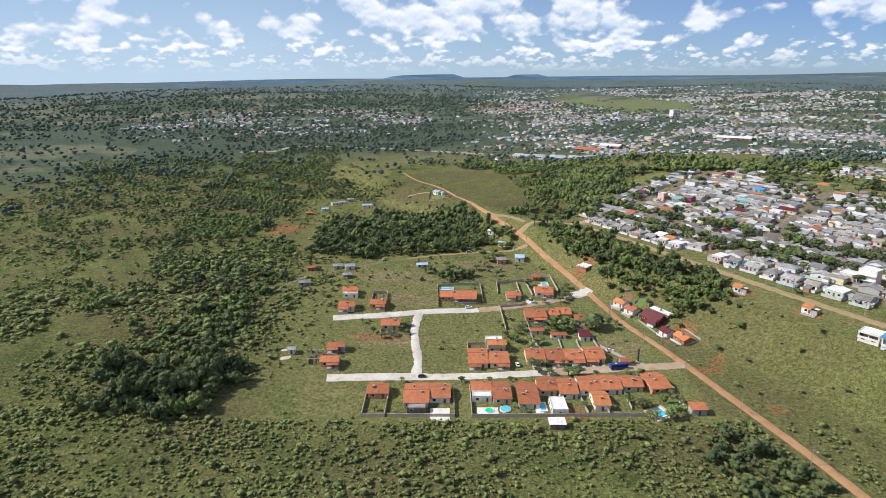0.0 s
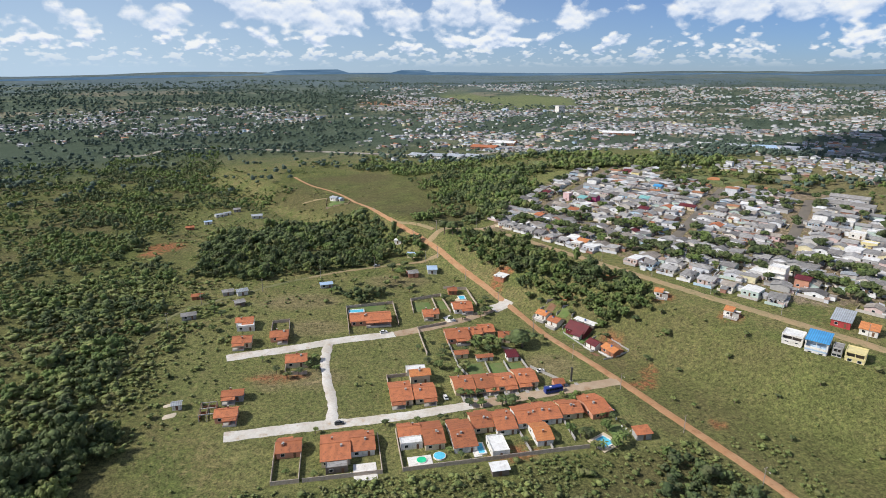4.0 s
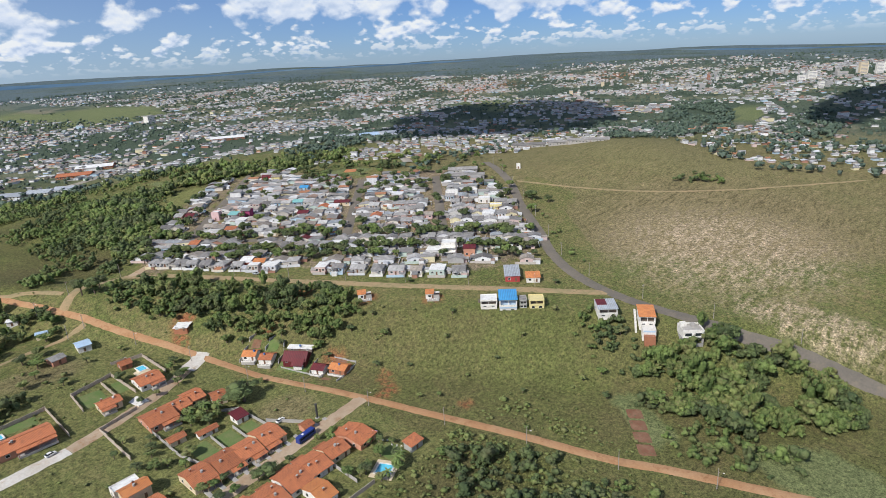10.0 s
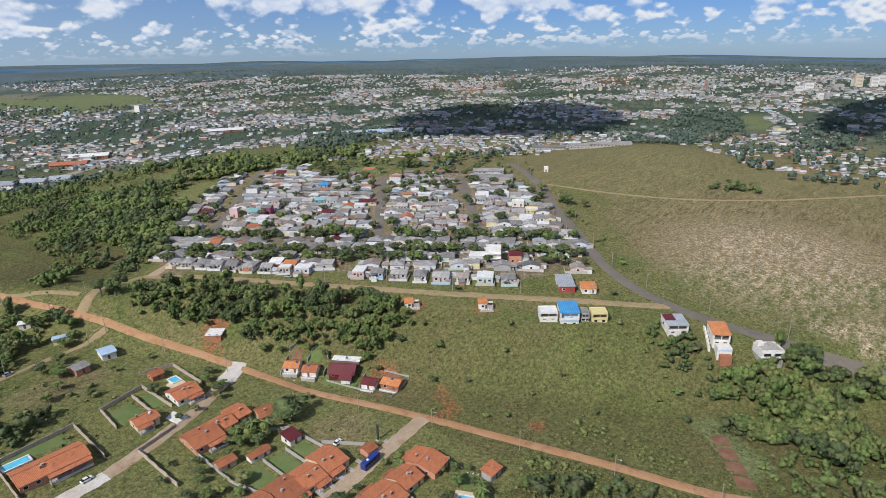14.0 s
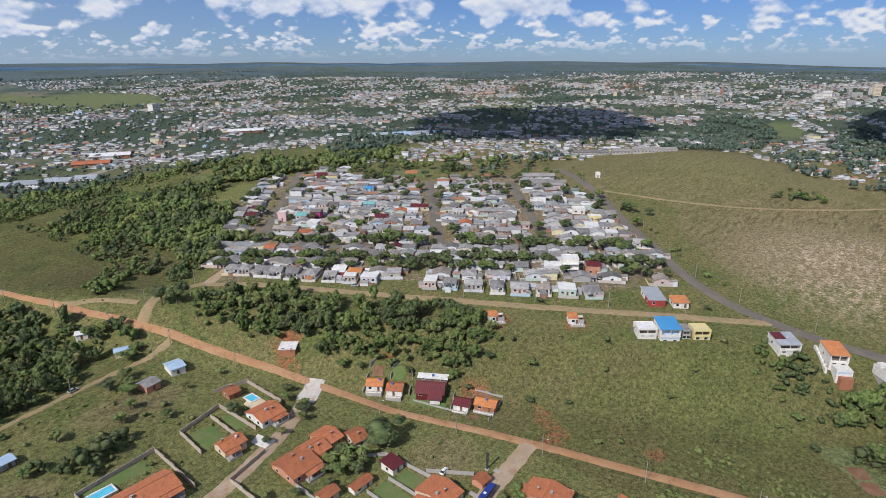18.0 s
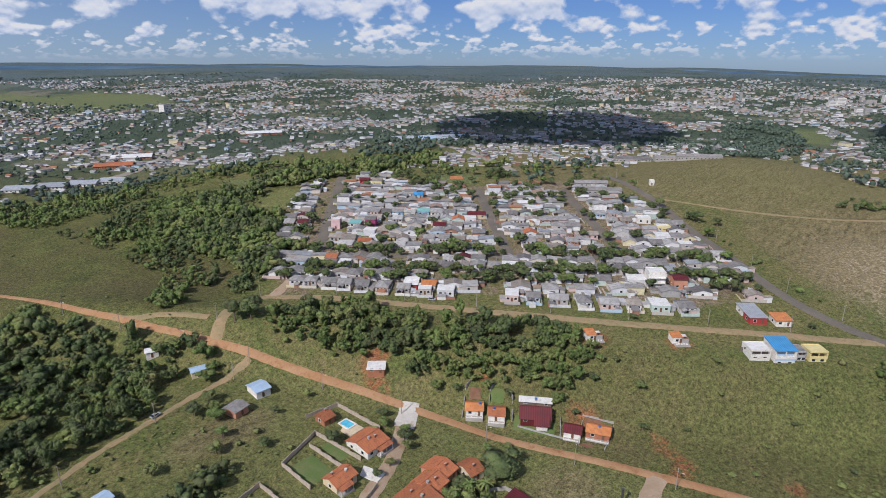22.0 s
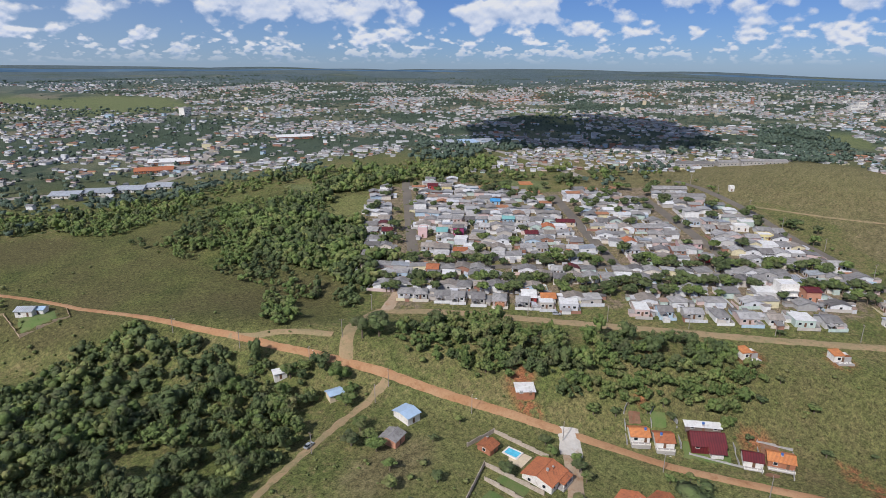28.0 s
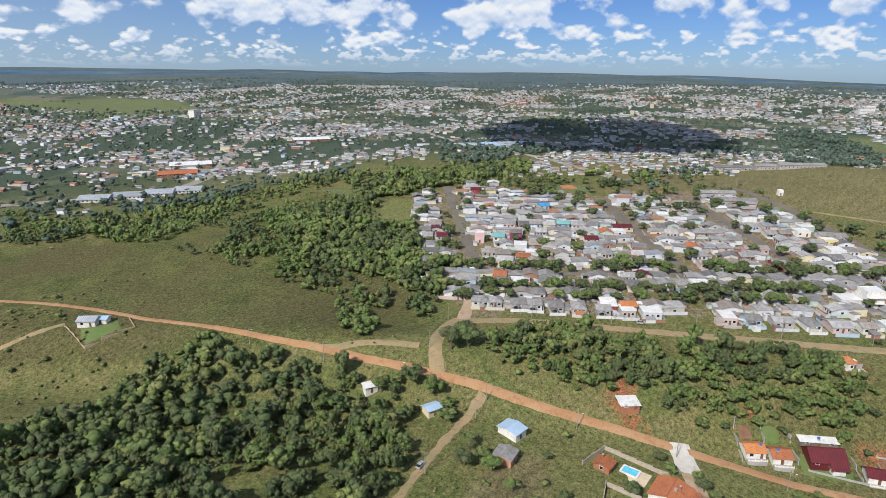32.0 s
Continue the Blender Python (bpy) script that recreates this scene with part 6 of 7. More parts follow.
def far_houses():
    g = np.random.default_rng(3)
    n = 112000
    az, r = np.radians(g.uniform(-36, 108, n)), np.sqrt(g.uniform(560 ** 2, 2900 ** 2, n))
    x, y = r * np.sin(az), 150 + r * np.cos(az)
    keep = g.uniform(0, 1, n) < belt(x, y)
    for f in FIELDS:
        keep &= ~inside(f, x, y)
    keep &= g.uniform(0, 1, n) < 0.35 + 0.65 * step(0.36, 0.56, 0.5 + 0.5 * np.sin(x / 61 + 1.9 * np.sin(y / 83)) * np.sin(y / 47 + 1.2 * np.sin(x / 99)))
    keep &= g.uniform(0, 1, n) > 0.92 * step(0.50, 0.57, groves(x, y))
    low = inside([(600, 300), (525, 190), (560, 110), (720, 120), (720, 260)], x, y) & (g.uniform(0, 1, n) < 0.5)
    keep |= low
    keep |= inside([(322, 575), (352, 552), (372, 505), (405, 462), (440, 432), (600, 425), (640, 560), (540, 650), (420, 610), (330, 615)], x, y) & (g.uniform(0, 1, n) < 0.8)
    x, y = np.r_[x[keep], [p[0] for p in OUTER]], np.r_[y[keep], [p[1] for p in OUTER]]
    n = len(x)
    near = np.arange(n) >= n - len(OUTER)
    w, d, h, rise = g.uniform(2.4, 4.2, n), g.uniform(2.1, 3.1, n), g.uniform(1.5, 2.3, n), g.uniform(0.6, 1.1, n)
    h = np.where(near, 2.8, h) * np.where(g.uniform(0, 1, n) < 0.05, 2.2, 1)
    big = (~near) & (g.uniform(0, 1, n) < 0.08) & (np.hypot(x, y - 150) > 780)
    w, d = np.where(np.hypot(x, y - 150) < 780, 0.85 * w, w), np.where(np.hypot(x, y - 150) < 780, 0.85 * d, d)
    w, d, h = np.where(big, 2.0 * w, w), np.where(big, 1.8 * d, d), np.where(big, 1.5 * h, h)
    w, d = np.where(near, g.uniform(3.8, 4.8, n), w), np.where(near, g.uniform(3.8, 4.6, n), d)
    turn = np.where(g.uniform(0, 1, n) < 0.5, 0.0, math.pi / 2) + math.radians(TURN) + g.normal(0, 0.12, n)
    z = ground(x, y)
    c, s = np.cos(turn), np.sin(turn)

    def placed(unit):
        ux, uy, uz = unit
        return np.stack([x + c * ux - s * uy, y + s * ux + c * uy, z + uz], -1)

    body = np.stack([placed((sx * w, sy * d, top)) for top in (-3 + 0 * h, h) for sx, sy in ((-1, -1), (1, -1), (1, 1), (-1, 1))], 1)
    k = np.arange(n)[:, None, None] * 8
    faces = (k + np.array([[0, 1, 5, 4], [1, 2, 6, 5], [2, 3, 7, 6], [3, 0, 4, 7], [4, 5, 6, 7]])).reshape(-1, 4)
    tagged(new("far_houses", array_mesh("far_houses", body.reshape(-1, 3), faces, M["far_wall"])), "walls of hundreds of small houses across the far town", "houses", kind="stuff")
    o = 0.5
    roof = np.stack([placed((sx * (w + o), sy * (d + o), h - 0.1)) for sx, sy in ((-1, -1), (1, -1), (1, 1), (-1, 1))] + [placed((sx * (w + o), 0 * d, h + rise)) for sx in (-1, 1)], 1)
    k = np.arange(n)[:, None, None] * 6
    quads = (k + np.array([[0, 1, 5, 4], [2, 3, 4, 5], [3, 2, 1, 0]])).reshape(-1, 4)
    tagged(new("far_roofs", array_mesh("far_roofs", roof.reshape(-1, 3), quads, M["far_roof"])), "grey and orange roofs of the far town's small houses", "roofs", kind="stuff")
    return x, y


far_xy = far_houses()

# ================= trees and scrub =================


def blob(g, n_lat=5, n_lon=8):
    """A lumpy closed shape of radius about 1."""
    v = [(0, 0, 1.0)]
    for a in range(1, n_lat):
        for b in range(n_lon):
            th, ph = math.pi * a / n_lat, 2 * math.pi * (b + 0.5 * (a % 2)) / n_lon
            k = g.uniform(0.78, 1.15)
            v.append((k * math.sin(th) * math.cos(ph), k * math.sin(th) * math.sin(ph), k * math.cos(th)))
    v.append((0, 0, -0.8))
    f = [(0, 1 + b, 1 + (b + 1) % n_lon) for b in range(n_lon)]
    for a in range(n_lat - 2):
        for b in range(n_lon):
            i, j = 1 + a * n_lon + b, 1 + a * n_lon + (b + 1) % n_lon
            f += [(i, i + n_lon, j), (j, i + n_lon, j + n_lon)]
    last = 1 + (n_lat - 2) * n_lon
    f += [(last + b, len(v) - 1, last + (b + 1) % n_lon) for b in range(n_lon)]
    return np.array(v), np.array(f)


def crown_arrays(seed, clumps, leaves, leaf, shape=(1.0, 1.0, 0.8), spread_=0.62, low=0.0):
    """Triangles of a crown of radius 1: lumpy boughs, clad in small leaf sprays that lie roughly along their surface."""
    g = np.random.default_rng(seed)
    V, F, n = [], [], 0
    for k in range(clumps):
        d = g.normal(0, 1, 3)
        d = d / np.linalg.norm(d) * (spread_ * g.uniform(0.5, 1.1) if k else 0.1)
        d[2] = abs(d[2]) * 0.9 + low if g.uniform() < 0.8 else d[2]
        r = (g.uniform(0.22, 0.42) if clumps > 5 else g.uniform(0.30, 0.5)) if k else 0.5
        v, f = blob(g, *((4, 6) if clumps > 8 else (3, 5)))
        V.append((v * r * 0.93 * (1, 1, 0.85) + d) * shape)
        F.append(f + n)
        n += len(v)
        m = leaves
        q = g.normal(0, 1, (m, 3))
        q /= np.linalg.norm(q, axis=1, keepdims=True)
        q[:, 2] = np.where(q[:, 2] < -0.3, -q[:, 2], q[:, 2])
        c = q * r * g.uniform(0.86, 1.2, (m, 1)) * (1, 1, 0.85) + d
        t1 = np.cross(q, g.normal(0, 1, (m, 3)))
        t1 /= np.linalg.norm(t1, axis=1, keepdims=True) + 1e-9
        t2 = np.cross(q, t1)
        e1 = (t1 + g.normal(0, 0.42, (m, 3))) * leaf * g.uniform(0.6, 1.4, (m, 1))
        e2 = (t2 + g.normal(0, 0.42, (m, 3))) * leaf * g.uniform(0.7, 1.7, (m, 1))
        t = np.stack([c - e1 - e2 * 0.5, c + e1 - e2 * 0.5, c + e2], 1) * shape
        V.append(t.reshape(-1, 3))
        F.append(np.arange(3 * m).reshape(-1, 3) + n)
        n += 3 * m
    return np.concatenate(V), np.concatenate(F)


def scatter(name, variants, x, y, size, tall, mat, label, category, seed, sink=0.1, kind="stuff", flatz=None):
    """Many crowns as one mesh."""
    g = np.random.default_rng(seed)
    V, F, n = [], [], 0
    pick = g.integers(0, len(variants), len(x))
    turn = g.uniform(0, 2 * math.pi, len(x))
    z = ground(x, y)
    for k, (v, f) in enumerate(variants):
        idx = np.where(pick == k)[0]
        if not len(idx):
            continue
        c, s = np.cos(turn[idx])[:, None], np.sin(turn[idx])[:, None]
        px = x[idx][:, None] + size[idx][:, None] * (c * v[:, 0] - s * v[:, 1])
        py = y[idx][:, None] + size[idx][:, None] * (s * v[:, 0] + c * v[:, 1])
        pz = z[idx][:, None] + tall[idx][:, None] * (v[:, 2] + 1 - sink) * 0.5
        V.append(np.stack([px, py, pz], -1).reshape(-1, 3))
        F.append((f[None] + (np.arange(len(idx)) * len(v))[:, None, None]).reshape(-1, 3) + n)
        n += len(idx) * len(v)
    return tagged(new(name, array_mesh(name, np.concatenate(V), np.concatenate(F), mat, True)), label, category, kind=kind)


def near_line(points, x, y, width):
    ok = np.zeros(len(x), bool)
    p = smooth_line(points, 6)
    for a in p:
        ok |= np.hypot(x - a.x, y - a.y) < width
    return ok


BUSY = []
for ob in scene.objects:
    if ob.parent is None and ob.type == "EMPTY":
        BUSY.append((ob.matrix_basis.translation.x, ob.matrix_basis.translation.y))
BUSY = np.array(BUSY)
RIDGE = [(57, 438), (98, 461), (121, 433), (145, 386), (170, 338), (193, 294), (219, 254), (244, 212)]
TRACK = [(62, 420), (41, 418), (-4, 409), (-63, 379), (-92, 362), (-102, 312)]
PAVED = [(430, 425), (339, 324), (275, 259), (257, 233), (246, 179), (256, 118), (262, 60)]
STREETS = [[(-62, 247), (118, 262)], [(-62, 304), (-9, 317), (34, 326), (93, 355)], [(-14, 318), (-14, 250)]]


def clear_of(x, y, gap=6.5):
    """True where nothing built is near."""
    ok = ~near_line(MAIN, x, y, 5.5) & ~near_line(RIDGE, x, y, 5) & ~near_line(TRACK, x, y, 3.5) & ~near_line(PAVED, x, y, 5.5)
    for s in STREETS:
        ok &= ~near_line(s, x, y, 5)
    near = np.where((np.abs(x) < 800) & (y < 900))[0]
    for i in range(0, len(near), 4000):
        j = near[i:i + 4000]
        dist = np.hypot(x[j][:, None] - BUSY[:, 0], y[j][:, None] - BUSY[:, 1]).min(1)
        ok[j] &= dist > gap
    return ok


WOODS = [
    [(55, 441), (44, 462), (31, 484), (24, 512), (14, 536), (-12, 545), (-26, 537), (-40, 544), (-64, 528), (-100, 520), (-105, 470), (-96, 410), (-46, 400), (-10, 414), (22, 421), (46, 430)],
    [(-165, 250), (-98, 254), (-92, 232), (-125, 210), (-160, 226)],
    [(84, 436), (116, 424), (146, 358), (165, 316), (152, 296), (133, 312), (127, 326), (114, 348), (100, 364), (84, 404)],
    [(243, 157), (244, 150), (245, 137), (252, 124), (253, 115), (239, 89), (227, 95), (213, 102), (206, 115), (190, 115), (177, 116), (173, 131), (187, 138), (192, 150), (187, 160), (195, 172), (208, 183), (222, 178), (226, 168)],
    [(127, 462), (137, 474), (152, 486), (170, 528), (182, 558), (176, 586), (186, 620), (236, 618), (258, 612), (300, 602), (372, 592), (426, 600), (426, 622), (305, 630), (230, 640), (180, 646), (136, 632), (112, 585), (110, 530), (116, 490)],
    [(300, 600), (345, 512), (392, 448), (440, 450), (470, 420), (500, 440), (420, 540), (350, 630)],
    [(70, 800), (190, 760), (290, 690), (400, 640), (390, 596), (300, 640), (245, 640), (210, 700), (130, 700), (60, 740)],
]


LOOSE = [
    ([(50, 880), (75, 792), (118, 747), (175, 697), (196, 668), (206, 629), (184, 574), (141, 518), (105, 520), (92, 547), (92, 586), (86, 621), (82, 677), (50, 732), (20, 791)], 15, 0.36),
    ([(-253, 890), (-149, 854), (-125, 759), (-138, 657), (-141, 566), (-154, 475), (-160, 417), (-173, 387), (-192, 361), (-222, 424), (-237, 521), (-224, 593), (-216, 690)], 17, 0.3),
    ([(-529, 865), (-358, 904), (-230, 800), (-225, 600), (-240, 500), (-225, 420), (-260, 400), (-330, 460), (-420, 600)], 40, 0.4),
    ([(-150, 440), (-125, 450), (-104, 400), (-100, 350), (-110, 260), (-150, 260), (-175, 300), (-165, 380)], 17, 0.42),
    ([(454, 256), (487, 246), (506, 217), (472, 219)], 22, 0.5),
    ([(51, 489), (79, 519), (103, 513), (111, 477), (88, 458), (62, 458), (51, 472)], 9, 0.42),
    ([(-19, 379), (-1, 406), (15, 409), (30, 390), (24, 369), (4, 357)], 13, 0.5),
    ([(-182, 718), (-155, 786), (-71, 670), (-68, 628), (-79, 592), (-127, 624)], 30, 0.5),
    ([(97, 396), (84, 404), (72, 428), (90, 440), (112, 425)], 16, 0.45),
    ([(74, 615), (79, 585), (77, 552), (87, 512), (95, 485), (118, 487), (136, 515), (178, 569), (176, 600), (184, 664), (142, 672), (115, 666), (72, 660)], 17, 0.45),
    ([(60, 738), (81, 697), (125, 690), (110, 740), (57, 793), (-64, 855), (-43, 814)], 26, 0.5),
    ([(-321, 975), (-174, 1006), (-151, 811), (-179, 642), (-141, 532), (-159, 475), (-161, 417), (-230, 508), (-280, 655), (-290, 826)], 26, 0.42),
    ([(-484, 788), (-398, 911), (-269, 953), (-285, 798), (-333, 705), (-430, 693)], 60, 0.45),
    ([(-231, 358), (-196, 375), (-167, 387), (-150, 359), (-171, 320), (-199, 301)], 22, 0.5),
    ([(-150, 300), (-118, 330), (-104, 300), (-104, 262), (-130, 275)], 20, 0.5),
    ([(-128, 608), (-67, 620), (-43, 651), (-98, 698), (-152, 672)], 24, 0.5),
    ([(160, 135), (180, 168), (222, 190), (226, 165), (205, 130), (190, 90), (170, 92)], 20, 0.55),
    ([(212, 205), (228, 190), (222, 176), (206, 190)], 9, 0.3),
    ([(112, 212), (130, 190), (141, 168), (136, 152), (148, 128), (110, 140), (96, 190)], 16, 0.5),
    ([(206, 236), (216, 226), (224, 206), (214, 204), (204, 222)], 14, 0.5),
]


FAR_WOODS = [([(600, 310), (525, 200), (545, 120), (740, 110), (740, 280)], 190), ([(-352, 961), (-61, 920), (43, 1071), (21, 1317), (-211, 1370), (-446, 1221)], 190), ([(-560, 688), (-448, 939), (-343, 942), (-325, 757)], 200), ([(641, 406), (925, 456), (1190, 511), (1220, 456), (1067, 378), (810, 307), (730, 335), (593, 347)], 55), ([(830, 266), (1089, 272), (1088, 207), (662, 183), (707, 218)], 70), ([(572, 472), (689, 492), (660, 392), (848, 482), (806, 544), (645, 518)], 160),
             ([(377, 491), (442, 513), (534, 488), (536, 454), (414, 436), (357, 445)], 230), ([(372, 679), (569, 838), (670, 840), (684, 743), (545, 633), (483, 664), (354, 604)], 70), ([(1374, 1026), (1665, 1092), (1439, 923), (1202, 842)], 90), ([(61, 892), (190, 800), (300, 740), (290, 700), (150, 760), (60, 820)], 60)]


def build_woods():
    g = np.random.default_rng(11)
    trees = [crown_arrays(s, 8, 22, 0.075, (1, 1, 0.9), 0.72) for s in range(5)] + [crown_arrays(10 + s, 7, 22, 0.08, (0.75, 0.75, 1.15), 0.8) for s in range(2)]
    shrubs = [crown_arrays(20 + s, 1, 9, 0.15, (1.6, 1.6, 1.4), 0.5) for s in range(6)]
    clumps = [crown_arrays(30 + s, 4, 10, 0.09, (1.25, 1.25, 1.15), 0.62) for s in range(7)]
    mids = [crown_arrays(50 + s, 2, 7, 0.12, (1.3, 1.3, 1.2), 0.6) for s in range(7)]
    far = [crown_arrays(40 + s, 1, 2, 0.25, (1.6, 1.6, 1.4), 0.5) for s in range(5)]
    # woods
    X, Y = [], []
    for k, poly in enumerate(WOODS):
        p = np.array(poly)
        lo, hi = p.min(0), p.max(0)
        n = int((hi - lo).prod() / (10 if k == 0 else 8 if k < 4 else 9 if k == 4 else 30))
        x, y = g.uniform(lo[0], hi[0], n), g.uniform(lo[1], hi[1], n)
        keep = inside(poly, x + 16 * (wave(x, y, 8, k + 3) - 0.5), y + 16 * (wave(x, y, 7, k + 5) - 0.5)) & (wave(x, y, 9, k) > (0.14 if k == 0 else 0.27 if k == 3 else 0.62 if k == 5 else 0.1))
        X.append(x[keep])
        Y.append(y[keep])
    x, y = np.concatenate(X), np.concatenate(Y)
    keep = clear_of(x, y)
    x, y = x[keep], y[keep]
    size = g.uniform(1.5, 3.4, len(x)) * np.where(g.uniform(0, 1, len(x)) < 0.2, 1.65, 1)
    size = size * np.where(inside(WOODS[3], x, y), 1.4, np.where(inside(WOODS[1], x, y), 1.25, 1.0))
    dark = ((wave(x, y, 14, 2.2) > 0.55) & (g.uniform(0, 1, len(x)) < 0.8)) | inside(WOODS[1], x, y) | (inside(WOODS[0], x, y) & (g.uniform(0, 1, len(x)) < 0.6))
    olive = ~dark & (g.uniform(0, 1, len(x)) < 0.35)
    for sel, mat, nm in ((dark, M["leaf_dark"], "dark"), (olive, M["scrub"], "olive"), (~dark & ~olive, M["leaf"], "mid-green")):
        for part_, shapes in ((y < 470, trees), (y >= 470, clumps)):
            q = sel & part_
            scatter("woodland", shapes, x[q], y[q], size[q], size[q] * g.uniform(1.3, 2.6, q.sum()), mat, f"{nm} broadleaf trees in dense woods", "woods", 5)
    # looser woods on the western slopes and beside the town
    X, Y = [], []
    for k, (poly, gap, cut) in enumerate(LOOSE):
        p = np.array(poly)
        lo, hi = p.min(0), p.max(0)
        n = int((hi - lo).prod() / gap)
        x, y = g.uniform(lo[0], hi[0], n), g.uniform(lo[1], hi[1], n)
        keep = inside(poly, x, y) & (wave(x, y, 17, k + 0.4) + 0.5 * wave(x, y, 6, k) > cut + 0.25)
        X.append(x[keep])
        Y.append(y[keep])
    x, y = np.concatenate(X), np.concatenate(Y)
    keep = clear_of(x, y)
    x, y = x[keep], y[keep]
    size = g.uniform(1.2, 3.0, len(x)) * np.where(g.uniform(0, 1, len(x)) < 0.15, 1.5, 1)
    dark = (wave(x, y, 20, 1.2) > 0.5)
    for sel, mat, nm in ((dark, M["leaf_dark"], "dark"), (~dark, M["leaf"], "green")):
        for near_, shapes in ((True, clumps), (False, mids)):
            q = sel & (((y < 500) & (x > -140)) == near_)
            scatter("thicket", shapes, x[q], y[q], size[q], size[q] * g.uniform(1.4, 2.2, q.sum()), mat, f"{nm} thicket of small trees on open land", "thicket", 9)
    # scrub on the open land
    n = 96000
    x, y = g.uniform(-460, 260, n), g.uniform(100, 800, n)
    x[:30000], y[:30000] = g.uniform(-200, 160, 30000), g.uniform(110, 216, 30000)
    x[30000:48000], y[30000:48000] = g.uniform(-260, -60, 18000), g.uniform(210, 420, 18000)
    d, l = 0.857 * x + 0.515 * y, 0.515 * x - 0.857 * y
    p = 0.03 + 0.75 * step(0.52, 0.7, wave(x, y, 23, 0.6)) + 0.35 * step(0.55, 0.75, wave(x, y, 60, 2.0))
    p = np.where(inside([(-95, 300), (-60, 365), (60, 415), (100, 360), (112, 275), (118, 212), (-40, 212)], x, y), np.where((y > 345) & (x < 45), 0.25 + 0.3 * p, 0.14 * p), p)
    p = np.where((x > 118) & (d < 300) & (y < 300), 0.05 + 0.16 * p, p)
    west = step(-40, -110, x) * (1 - inside([(-240, 290), (-190, 300), (-150, 270), (-240, 220)], x, y))
    p = np.maximum(p, west * 0.42 * step(0.34, 0.5, wave(x, y, 38, 4.1)))
    p = np.where((y < 214) & (x < 135), 0.35 + 0.5 * step(0.4, 0.6, wave(x, y, 12, 1.1)), p)
    p = np.where(inside([(128, 480), (109, 520), (80, 590), (120, 680), (200, 680), (245, 625), (190, 530)], x, y), 0.25 + 0.6 * step(0.4, 0.6, wave(x, y, 15, 2.7)), p)
    p = np.where(inside([(-20, 800), (110, 690), (100, 560), (110, 500), (80, 462), (55, 470), (10, 530)], x, y), 0.08 * p, p)
    p = np.where((d > 302) & (l > -300), 0, p)
    p = np.where(inside([(184, 580), (204, 568), (238, 606), (230, 616), (190, 612)], x, y), 0, p)
    keep = (g.uniform(0, 1, n) < p * 0.50) & clear_of(x, y, 7)
    x, y = x[keep], y[keep]
    size = g.uniform(0.4, 1.35, len(x)) * np.where(g.uniform(0, 1, len(x)) < 0.10, 2.0, 1) * (1 + 0.7 * step(-60, -140, x) * step(230, 260, y))
    scatter("scrub", shrubs, x, y, size, size * g.uniform(0.8, 1.3, len(x)), M["scrub"], "low green scrub and bushes in rough grass", "scrub", 6)
    # hillside bushes beside the asphalt road
    n = 2600
    x, y = g.uniform(255, 440, n), g.uniform(110, 430, n)
    keep = near_line(PAVED, x, y, 15) & ~near_line(PAVED, x, y, 6.5) & ((0.857 * x + 0.515 * y) > 330) & (wave(x, y, 8, 0.3) > 0.45) & (x > 275) & (g.uniform(0, 1, n) < 0.6)
    x, y = x[keep], y[keep]
    size = g.uniform(1.0, 3.0, len(x))
    scatter("bushes", shrubs, x, y, size, size * 1.6, M["leaf"], "green bushes beside the asphalt road", "bushes", 7)
    # trees through the far town and country
    n = 41000
    az, r = np.radians(g.uniform(-52, 112, n)), np.sqrt(g.uniform(560 ** 2, 3300 ** 2, n))
    x, y = r * np.sin(az), 150 + r * np.cos(az)
    azd = np.degrees(az)
    dense = groves(x, y)
    p = 0.12 + 0.88 * step(0.50, 0.58, dense)
    west = 1 - step(-6, 22, azd)
    p = (west * (0.30 + 0.62 * step(0.40, 0.56, dense)) + (1 - west) * p) * (1 - 0.55 * step(1900, 2700, r))
    meadow = inside([(-20, 800), (110, 700), (100, 560), (110, 500), (80, 462), (40, 470), (-20, 560), (-60, 700)], x, y)
    keep = (g.uniform(0, 1, n) < p) & ~((azd > 20) & (r < 640) & (x > 100)) & ~meadow
    for f in FIELDS[:5]:
        keep &= ~inside(f, x, y) | (g.uniform(0, 1, n) < 0.03)
    keep &= ~inside(TOWN_EDGE, x, y)
    x, y = x[keep], y[keep]
    keep = clear_of(x, y, 8)
    x, y = x[keep], y[keep]
    size = g.uniform(1.6, 4.0, len(x)) * (1 + 0.5 * step(1000, 2200, np.hypot(x, y)))
    size = size * (1.35 - 0.35 * step(-6, 22, np.degrees(np.arctan2(x, y - 150))))
    X, Y = [x], [y]
    for poly, gap in FAR_WOODS:
        p = np.array(poly)
        lo, hi = p.min(0), p.max(0)
        m = int((hi - lo).prod() / gap)
        u, v = g.uniform(lo[0], hi[0], m), g.uniform(lo[1], hi[1], m)
        ok = inside(poly, u, v) & (wave(u, v, 21, 0.7) > 0.25)
        X.append(u[ok])
        Y.append(v[ok])
    extra = np.concatenate(X[1:]).size
    x, y, size = np.concatenate(X), np.concatenate(Y), np.r_[size, g.uniform(2.6, 5.0, extra)]
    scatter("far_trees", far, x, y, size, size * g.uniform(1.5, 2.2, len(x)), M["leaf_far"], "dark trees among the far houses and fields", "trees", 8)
    return trees


tree_shapes = build_woods()


